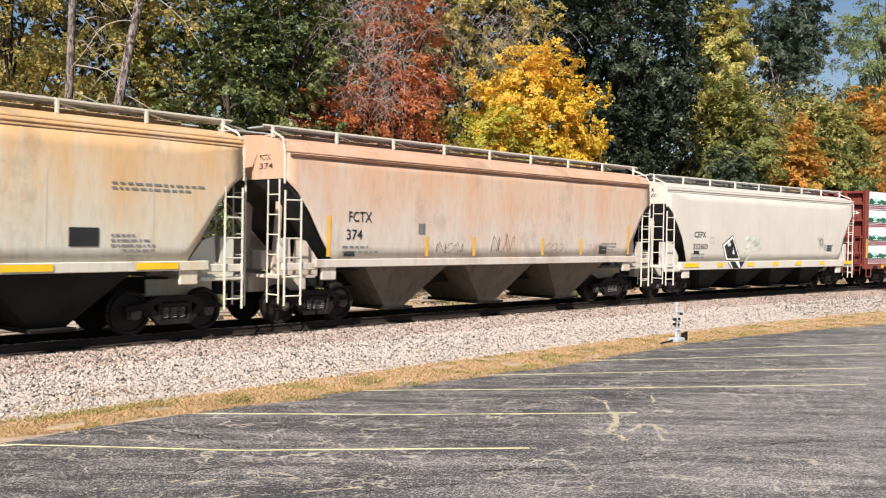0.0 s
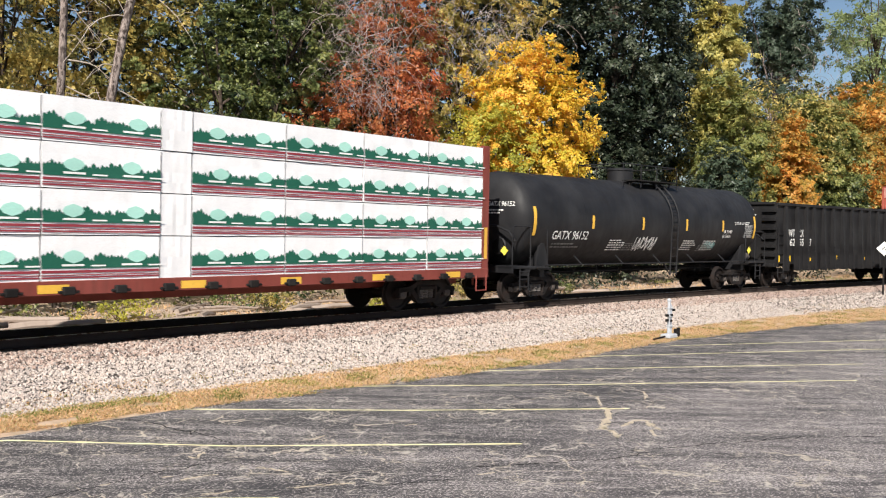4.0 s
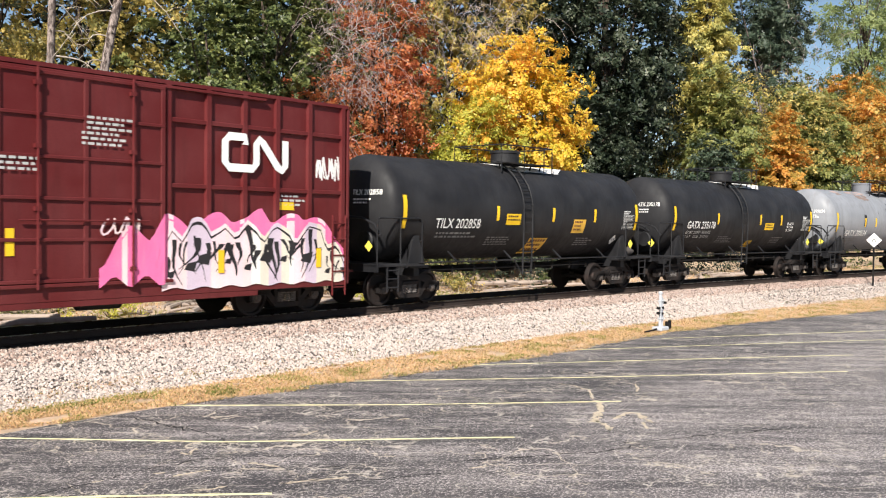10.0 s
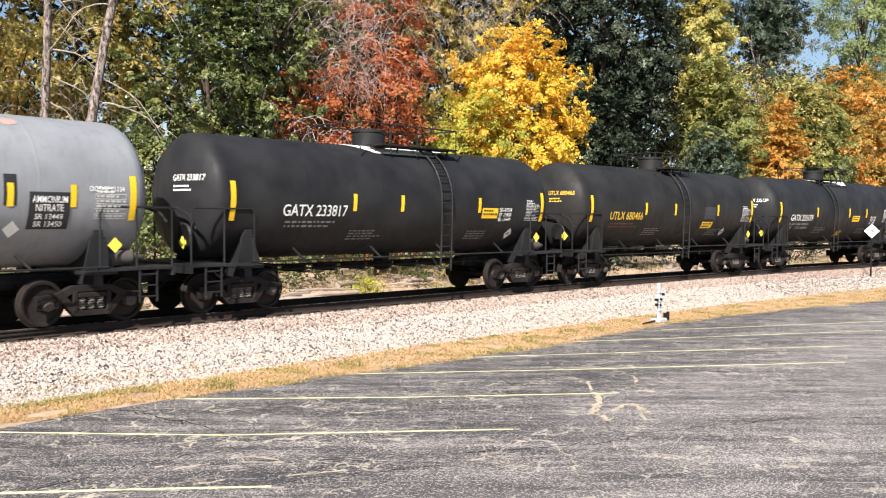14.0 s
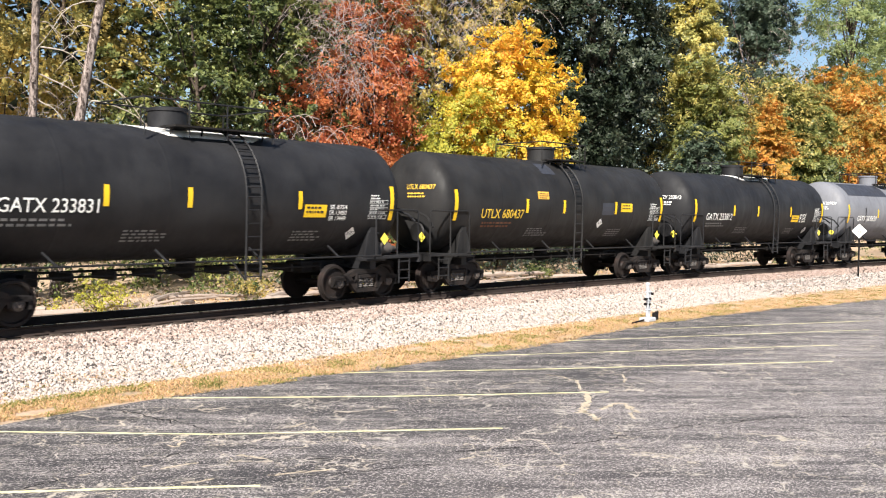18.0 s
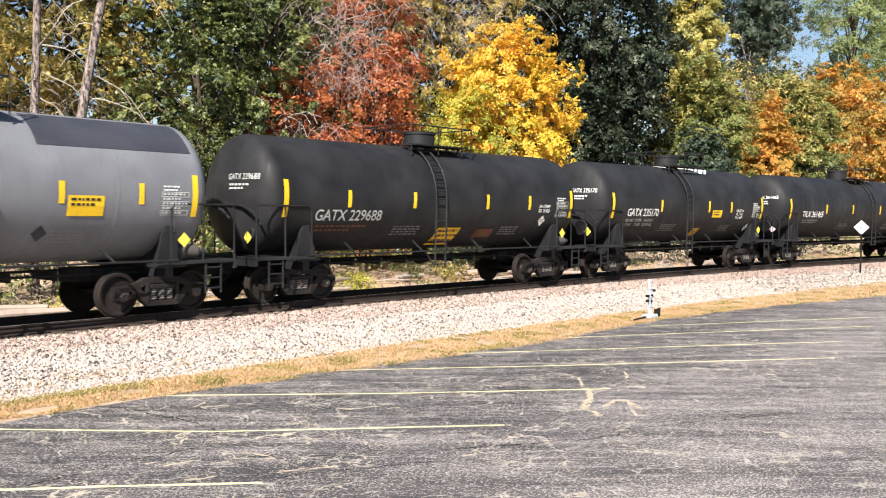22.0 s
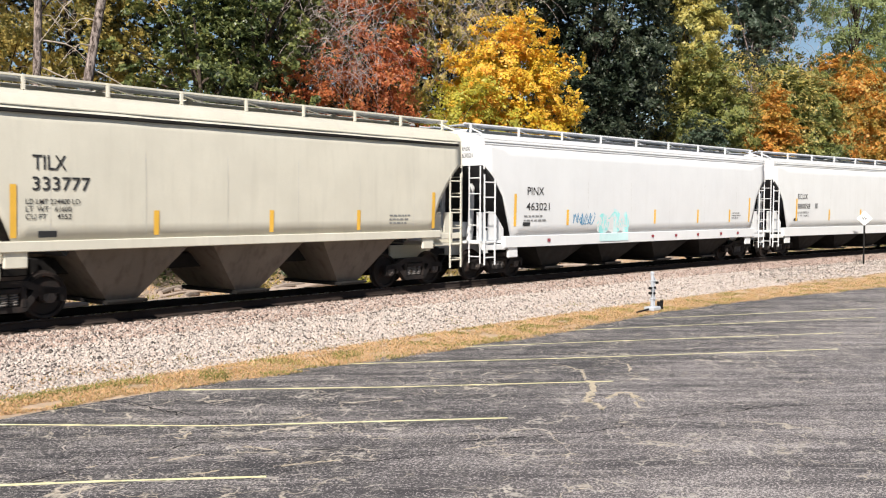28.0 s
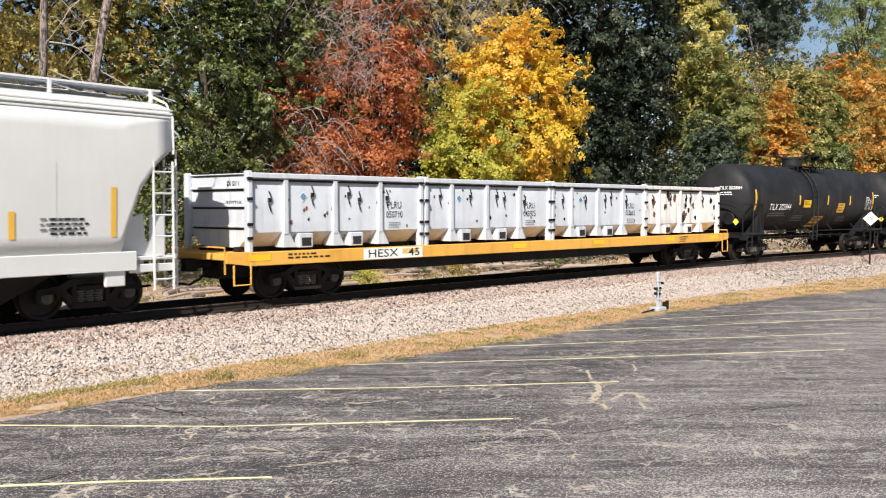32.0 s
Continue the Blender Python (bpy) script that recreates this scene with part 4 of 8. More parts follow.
def couplers(car, x, steel="under"):
    for s in (-1, 1):
        c = part("coupler", shared("coupler", M[steel], _coupler), None, car, "dark knuckle coupler with an air hose")
        c.matrix_basis = pose(s * x, 0, 0, 0, 0, 0 if s > 0 else 180)

# ---- tank cars ----
def tank_car(a, b, text, mat="tank_black", trim=None, textmat="white", marks=(-2.4, 1.0, 2.8), text_z=2.14, ladder_x=-0.57, dome_x=0.15, tank_half=None, R=1.47, zc=2.645,
             label="", extras=None, warn=((1.35, 2.1, 2.13, 2.42, "yellow"),), dome=True, saddle="tank", white_top=False, seed=0, markmat="yellow", placard="lime", lines=()):
    """A cylindrical tank on two trucks: shell, saddles, end platforms, hand rails, ladder, fittings housing."""
    trim = trim or mat
    car, h = car_thing("tank_car", label or "black cylindrical tank car with white lettering and yellow reflectors", a, b, "tank cars of the train")
    L = tank_half or h + 0.62
    rr = random.Random(seed)
    mm = Mesh()
    head = 0.62
    prof = [(-L - head, 0.02)] + [(-L - head * math.cos(t), R * math.sin(t)) for t in (k * math.pi / 2 / 9 for k in range(1, 9))] + [(-L, R)] + [(-L + 0.06, R)]
    for s in (-0.62, -0.2, 0.24, 0.66):
        x = s * L
        prof += [(x - 0.06, R), (x - 0.012, R), (x - 0.006, R + 0.0012), (x + 0.006, R + 0.0012), (x + 0.012, R), (x + 0.06, R)]
    prof += [(L - 0.06, R)] + [(-q[0], q[1]) for q in prof[9::-1]]
    mm.lathe(prof, (0, 0, zc), "x", 56)
    part("tank_shell", mm, M[mat], car)

    def put(u, w, k=0.012):
        return (u, -math.sqrt(max(0.01, R * R - (w - zc) ** 2)) - k, w)

    # saddles over the trucks
    for s in (-1, 1):
        mm = Mesh()
        for y in (-1, 1):
            mm.prism([(-0.32, 1.02), (0.32, 1.02), (0.32, 1.18), (0.12, 1.75), (-0.02, 1.86), (-0.16, 1.75), (-0.28, 1.2)], y * 1.24, y * 1.30, "y")
            mm.box(-0.35, 0.35, min(y * 1.0, y * 1.42), max(y * 1.0, y * 1.42), 1.02, 1.10, 0.01)
        mm.prism([(-1.3, 0.80), (1.3, 0.80), (1.3, 1.9), (0.9, 1.5), (-0.9, 1.5), (-1.3, 1.9)], -0.1, 0.1, "x")
        o = part("saddle", mm, M[trim if saddle == "tank" else saddle], car)
        o.location = (s * h, 0, 0)
        st = part("stub_sill", shared("stub_sill", M["under"], lambda m: m.box(-1.6, 1.72, -0.32, 0.32, 0.72, 1.02, 0.02)), None, car)
        st.matrix_basis = pose(s * h, 0, 0, 0, 0, 0 if s > 0 else 180)
        # end platform, hoop rails, steps
        pf = part("end_platform", shared("end_platform_" + trim, M[trim], lambda m: m.box(0.55, 1.62, -1.5, 1.5, 1.08, 1.15, 0.01).box(1.56, 1.62, -1.5, 1.5, 0.95, 1.16)
                                         .box(-0.1, 0.55, -1.5, -1.40, 1.08, 1.15).box(-0.1, 0.55, 1.40, 1.5, 1.08, 1.15)), None, car)
        pf.matrix_basis = pose(s * h, 0, 0, 0, 0, 0 if s > 0 else 180)

        def hoop(m):
            for y in (-1.46, 1.46):
                m.tube([(-0.05, y, 1.15), (-0.05, y, 2.25), (0.03, y, 2.36), (1.5, y, 2.36), (1.58, y, 2.3), (1.58, y, 0.95)], 0.022, 6)
                m.tube([(0.75, y, 1.1), (0.75, y, 2.36)], 0.02, 6)
                m.tube([(-0.05, y, 1.75), (0.05, y, 1.75)], 0.02, 6)
            m.tube([(1.46, -1.46, 2.05), (1.46, -1.2, 2.24), (1.46, -0.7, 2.36), (1.46, 0, 2.40), (1.46, 0.7, 2.36), (1.46, 1.2, 2.2), (1.46, 1.46, 1.9)], 0.034, 7)

        hp = part("hand_rail", shared("hoop_" + trim, M[trim], hoop), None, car)
        hp.matrix_basis = pose(s * h, 0, 0, 0, 0, 0 if s > 0 else 180)
        for y in (-1, 1):
            def step(m):
                ladder(m, 0.82, 1.22, 0.0, 0.42, 1.1, 3, 0.02)
            q = part("step", shared("step_" + trim, M[trim], step), None, car)
            q.matrix_basis = pose(s * h, y * 1.46, 0, 0, 0, 0 if s > 0 else 180)
    # brake gear at one end
    bw = Mesh().lathe([(-0.02, 0.26), (0.02, 0.29), (0.04, 0.26), (0.02, 0.23), (-0.02, 0.26)], (0, 0, 0), "x", 16)
    bw.tube([(0, -0.25, 0), (0, 0.25, 0)], 0.015).tube([(0, 0, -0.25), (0, 0, 0.25)], 0.015)
    part("brake_wheel", bw, M[trim], car).location = (-h - 1.2, -0.55, 1.75)
    cyl = Mesh().lathe([(-0.5, 0.1), (-0.46, 0.17), (0.2, 0.17), (0.24, 0.12), (0.5, 0.05)], (0, 0, 0), "x", 16)
    part("brake_cylinder", cyl, M["cap"], car).location = (h + 0.65, -1.0, 1.32)
    # side rail with slanted brackets
    for y in (-1, 1):
        mm = Mesh()
        mm.tube([(-h - 0.1, y * 1.50, 1.17), (h + 0.1, y * 1.50, 1.17)], 0.022)
        n = max(4, int(2 * h / 2.3))
        for i in range(n):
            x = -h * 0.72 + 1.44 * h * i / (n - 1)
            mm.tube([(x, y * 1.50, 1.17), (x - 0.22, y * 1.33, 1.45)], 0.028)
        part("side_rail", mm, M[trim], car)
        mm = Mesh()
        x = ladder_x
        arc = lambda k: (y * (R + 0.11) * math.sin(k), zc + (R + 0.11) * math.cos(k))
        ks = [0.18 + 1.42 * i / 10 for i in range(11)]
        for dx in (-0.21, 0.21):
            mm.tube([(x + dx, *arc(k)) for k in ks] + [(x + dx, y * 1.58, 2.2), (x + dx, y * 1.54, 0.72)], 0.026)
        for i in range(11):
            mm.tube([(x - 0.21, *arc(ks[i])), (x + 0.21, *arc(ks[i]))], 0.017)
        for i in range(6):
            mm.tube([(x - 0.21, y * 1.56, 2.3 - 0.3 * i), (x + 0.21, y * 1.56, 2.3 - 0.3 * i)], 0.017)
        mm.tube([(x - 0.21, y * 1.54, 0.72), (x - 0.55, y * 1.5, 1.16)], 0.02)
        mm.tube([(x + 0.21, y * 1.54, 0.72), (x + 0.21, y * 1.5, 1.16)], 0.02)
        part("side_ladder", mm, M[trim], car)
    # underside piping and outlet
    mm = Mesh()
    mm.tube([(-h, 0.3, 0.95), (h, 0.3, 0.95)], 0.03).tube([(-h, -0.6, 0.9), (h, -0.6, 0.9)], 0.025)
    for i in range(9):
        x = -h + 1.2 + i * (2 * h - 2.4) / 8
        mm.box(x - 0.03, x + 0.03, -0.62, 0.32, 0.80, 0.98)
    mm.lathe([(0.72, 0.10), (0.80, 0.2), (1.2, 0.24)], (0.2, 0, 0), "z", 12)
    part("outlet_piping", mm, M["under"], car)
    # fittings housing and platform
    top = zc + R
    if dome:
        dm = Mesh().lathe([(-0.10, 0.46), (0.36, 0.46), (0.38, 0.49), (0.44, 0.49), (0.47, 0.40), (0.48, 0.05)], (dome_x, 0, top), "z", 28)
        part("fittings_housing", dm, M[mat if mat != "tank_grey" else "tank_grey_dark"], car)
    mm = Mesh()
    for y in (-0.75, 0.75):
        mm.box(min(dome_x, ladder_x) - 0.5, max(dome_x, ladder_x) + 1.0, y - 0.3, y + 0.3, top - 0.02, top + 0.02)
        for x in (min(dome_x, ladder_x) - 0.4, dome_x + 0.4, max(dome_x, ladder_x) + 0.9):
            mm.tube([(x, y, top + 0.0), (x, y * 0.9, top - 0.22)], 0.025)
    part("top_platform", mm, M["under"], car, "dark grated platform")
    mm = Mesh()
    x0, x1, z = min(dome_x - 1.2, ladder_x - 0.6), max(dome_x + 1.2, ladder_x + 1.0), top + 0.55
    for y in (-0.98, 0.98):
        mm.tube([(x0, y, top - 0.25), (x0, y, z), (x1, y, z), (x1, y, top - 0.25)], 0.02)
        for x in (x0 + 1.1, x0 + 2.1):
            mm.tube([(x, y, top - 0.25), (x, y, z)], 0.018)
    mm.tube([(x0, -0.98, z), (x0, 0.98, z)], 0.018).tube([(x1, -0.98, z), (x1, 0.98, z)], 0.018)
    part("top_railing", mm, M[trim], car)
    if white_top:
        mm = Mesh()
        for i in range(6):
            k0, k1 = 0.06 + i * 0.085, 0.06 + (i + 1) * 0.085
            w0, w1 = 0.55 + 0.09 * (6 - i), 0.55 + 0.09 * (5 - i)
            pt = lambda x, k: (x, -(R + 0.012) * math.sin(k), zc + (R + 0.012) * math.cos(k))
            mm.sheet([pt(dome_x + 0.6 - w0 * 2, k0), pt(dome_x + 0.6 + w0 * 2.1, k0), pt(dome_x + 0.6 + w1 * 2.1, k1), pt(dome_x + 0.6 - w1 * 2, k1)])
        part("worn_patch", mm, M["gwhite"], car, "worn pale patch by the fittings", fix=False)
    couplers(car, h + 0.95)
    # reflectors
    for s in (-1, 1):
        patch(car, s * (L - 0.10) - 0.07, s * (L - 0.10) + 0.07, 2.09, 2.98, put, markmat, "reflector_strip", 8)
    for s in marks:
        patch(car, s - 0.06, s + 0.06, 2.34, 2.77, put, markmat, "reflector_strip", 5)
    # writing
    if text:
        big, x, w = text
        lettering(car, big, x, text_z + 0.03, w, 0.27, put, textmat, 0.02)
        if lines:
            for k, line in enumerate(lines):
                lettering(car, line, x + 0.02, text_z - 0.17 - 0.17 * k, 1.75, 0.10, put, "dimwhite")
        else:
            bars(car, x + 0.12, text_z - 0.09, 1.6, 2, 0.10, put, "greytext" if textmat == "white" else "rust", seed)
    bars(car, -2.1, 1.86, 1.1, 4, 0.07, put, "greytext", seed + 1)
    bars(car, L * 0.42, 1.82, 0.9, 4, 0.07, put, "greytext", seed + 2)
    for x0, x1, z0, z1, mname in warn:
        patch(car, x0, x1, z0, z1, put, mname, "warning_panel", 2)
        bars(car, x0 + 0.06, z1 - 0.05, x1 - x0 - 0.12, 2, 0.10, lambda u, ww: put(u, ww, 0.018), "blacktext", seed)
    grid = Mesh()
    for k in range(6):
        a = 2.12 + 0.096 * k
        grid.sheet([put(L - 0.92, a), put(L - 0.25, a), put(L - 0.25, a + 0.014), put(L - 0.92, a + 0.014)])
    for u in (L - 0.92, L - 0.60, L - 0.43, L - 0.264):
        grid.sheet([put(u, 2.12), put(u + 0.014, 2.12), put(u + 0.014, 2.6), put(u, 2.6)])
    tagged(part("data_stencil", grid, M["dimwhite"], car, "stencilled data table", fix=False), kind="stuff")
    bars(car, L - 0.89, 2.585, 0.60, 5, 0.096, put, "dimwhite", seed + 3, 0.45)
    bars(car, L - 0.88, 2.74, 0.4, 2, 0.07, put, "white", seed + 4)
    # writing and placards on the end heads
    def endput(u, w2):
        rho = min(0.999, math.hypot(u, w2 - zc) / R)
        return (-L - head * math.sqrt(1 - rho * rho) - 0.01, u, w2)
    flip = lambda u, w2: endput(-u, w2)
    if text:
        lettering(car, text[0], 0.15, 2.98, 0.95, 0.14, flip, textmat)
    bars(car, 0.2, 2.88, 0.6, 2, 0.09, flip, textmat, seed + 5)
    mm = Mesh()
    mm.sheet([(-h - 1.60, -1.15 + dy, 1.62 + dz) for dy, dz in ((-0.15, 0), (0, -0.15), (0.15, 0), (0, 0.15))])
    part("placard", mm, M[placard], car, "diamond hazard placard", fix=False)
    diamond(car, h + 0.28, 1.60, 0.16, lambda u, w2: (u, -1.44, w2), placard)
    if extras:
        extras(car, put, L, h)
    return car


def grey_stains(car, put, L, h):
    rr = random.Random(5)
    for x, w, sx, sw, mname in ((-4.6, 4.02, 0.30, 0.05, "blush"), (-2.5, 4.0, 0.9, 0.07, "blush"), (-2.75, 3.80, 0.36, 0.09, "stain"), (-2.35, 3.72, 0.42, 0.08, "stain"), (-2.1, 3.86, 0.22, 0.06, "stain"),
                                (-4.5, 3.92, 0.25, 0.04, "stain"), (0.4, 4.05, 0.5, 0.05, "blush"), (2.0, 3.98, 0.4, 0.05, "blush"), (0.1, 3.7, 0.07, 0.03, "rust"), (-0.3, 3.9, 0.06, 0.03, "rust"), (3.6, 3.95, 0.3, 0.06, "blush")):
        ring = []
        for k in range(26):
            t = k * 2 * math.pi / 26
            f = 1 + 0.55 * noise.noise((math.cos(t) * 1.6 + x, math.sin(t) * 1.6, w)) + rr.uniform(-0.2, 0.2)
            ring.append(put(x + sx * f * math.cos(t), min(4.18, w + sw * f * math.sin(t)), 0.012 if mname != "blush" else 0.008))
        part("rust_stain", Mesh().sheet(ring), M[mname], car, fix=False)
    # small scuffs and drips down the flank
    for i in range(9):
        x, w = rr.uniform(-5, 5), rr.uniform(2.9, 3.6)
        patch(car, x, x + 0.03, w - rr.uniform(0.08, 0.2), w, put, "blacktext", "scuff", 2)
    patch(car, 0.9, 2.6, 3.60, 4.05, put, "tank_grey_dark", "repaint_patch")
    patch(car, -2.54, -1.5, 1.86, 1.97, put, "tank_grey_dark", "painted_out_line")
    for x in (-3.16, -0.69, 1.65, 3.27):
        patch(car, x - 0.02, x + 0.22, 2.36, 2.93, lambda u, w: put(u, w, 0.006), "blacktext", "painted_out_mark", 5)
    over = lambda u, w: put(u, w, 0.018)
    patch(car, 3.72, 4.52, 1.92, 2.62, put, "blacktext", "notice_panel")
    lettering(car, "AMMONIUM", 3.78, 2.42, 0.68, 0.13, over, "white")
    lettering(car, "NITRATE", 3.84, 2.26, 0.55, 0.13, over, "white")
    lettering(car, "SR 13449", 3.84, 2.11, 0.55, 0.10, over, "white")
    lettering(car, "SR 13450", 3.84, 1.97, 0.55, 0.10, over, "white")
    lettering(car, "DOT-SP 21134", 4.9, 2.66, 0.75, 0.10, over, "white")
    diamond(car, 3.45, 1.92, 0.16, put, "white")


def grey_patches(car, put, L, h):
    patch(car, -5.2, -0.9, 3.45, 4.12, put, "patch_dark", "repaint_patch", 8, "dark repainted roof patch")
    patch(car, 2.1, 5.5, 3.45, 4.08, put, "patch_dark", "repaint_patch", 8, "dark repainted roof patch")
    diamond(car, -0.4, 1.90, 0.16, put, "white")
    lettering(car, "HOT", -0.5, 1.86, 0.2, 0.08, lambda u, w: put(u, w, 0.02), "blacktext")
    diamond(car, 2.15, 1.76, 0.16, put, "patch_dark")
    patch(car, 0.35, 0.48, 2.55, 3.35, put, "gwhite", "scuff")
    patch(car, -3.75, -3.63, 2.1, 2.85, put, "blacktext", "painted_out_mark")


def hot(x, z=1.78, slabs=(), sr=None):
    """Extra marks on a tank side: a HOT diamond, decals, stencilled lines."""
    def f(car, put, L, h):
        over = lambda u, w: put(u, w, 0.02)
        if x is not None:
            diamond(car, x, z, 0.17, put, "white")
            lettering(car, "HOT", x - 0.11, z - 0.04, 0.22, 0.09, over, "blacktext")
        for x0, x1, z0, z1, m in slabs:
            patch(car, x0, x1, z0, z1, put, m, "decal", 3, "faded decal")
            if m != "patch_dark":
                bars(car, x0 + 0.06, z1 - 0.05, x1 - x0 - 0.12, 3, (z1 - z0) / 3.6, over, "rust")
        if sr:
            for k, line in enumerate(sr[2:]):
                lettering(car, line, sr[0], sr[1] - 0.14 * k, 0.58, 0.105, over, "white")
    return f


def tagged_tank(car, put, L, h):
    for i, (x, mname, w, z) in enumerate(((-4.46, "white", 0.96, 1.92), (-3.28, "white", 0.95, 1.78), (-2.12, "gblue", 1.3, 1.68), (-0.76, "white", 0.8, 2.02), (1.9, "gwhite", 1.36, 1.74), (3.6, "white", 0.8, 1.8), (6.2, "white", 1.1, 1.85))):
        scrawl(car, x, x + w, z, z + 0.42, put, mname, 40 + i, 4, 0.024)
    lettering(car, "LIQUEFIED", L - 1.05, 2.92, 0.62, 0.11, put, "white")
    lettering(car, "PETROLEUM GAS", L - 1.15, 2.76, 0.95, 0.11, put, "white")
    lettering(car, "NON ODORIZED", 4.7, 2.12, 0.75, 0.10, put, "white")
    patch(car, 3.6, 5.6, 1.86, 2.02, put, "gwhite", "stencil_strip", 2)
    lettering(car, "LIQUEFIED PETROLEUM GAS", 3.65, 1.88, 1.9, 0.11, lambda u, w: put(u, w, 0.018), "blacktext")


def black_tag(car, put, L, h):
    scrawl(car, -1.35, -0.1, 1.58, 2.12, put, "white", 77, 6, 0.02)
    scrawl(car, 3.3, 4.1, 1.65, 1.95, put, "gteal", 78, 4, 0.015)
    lettering(car, "SR 13449", 4.5, 2.28, 0.62, 0.12, put, "white")
    lettering(car, "SR 13450", 4.45, 2.10, 0.62, 0.12, put, "white")
    lettering(car, "DOT-SP 21134", 5.3, 2.62, 0.95, 0.11, put, "white")
    for x in (-2.9, 1.75, 3.2):
        bars(car, x, 1.98, 0.9, 5, 0.08, put, "white", int(x * 10))


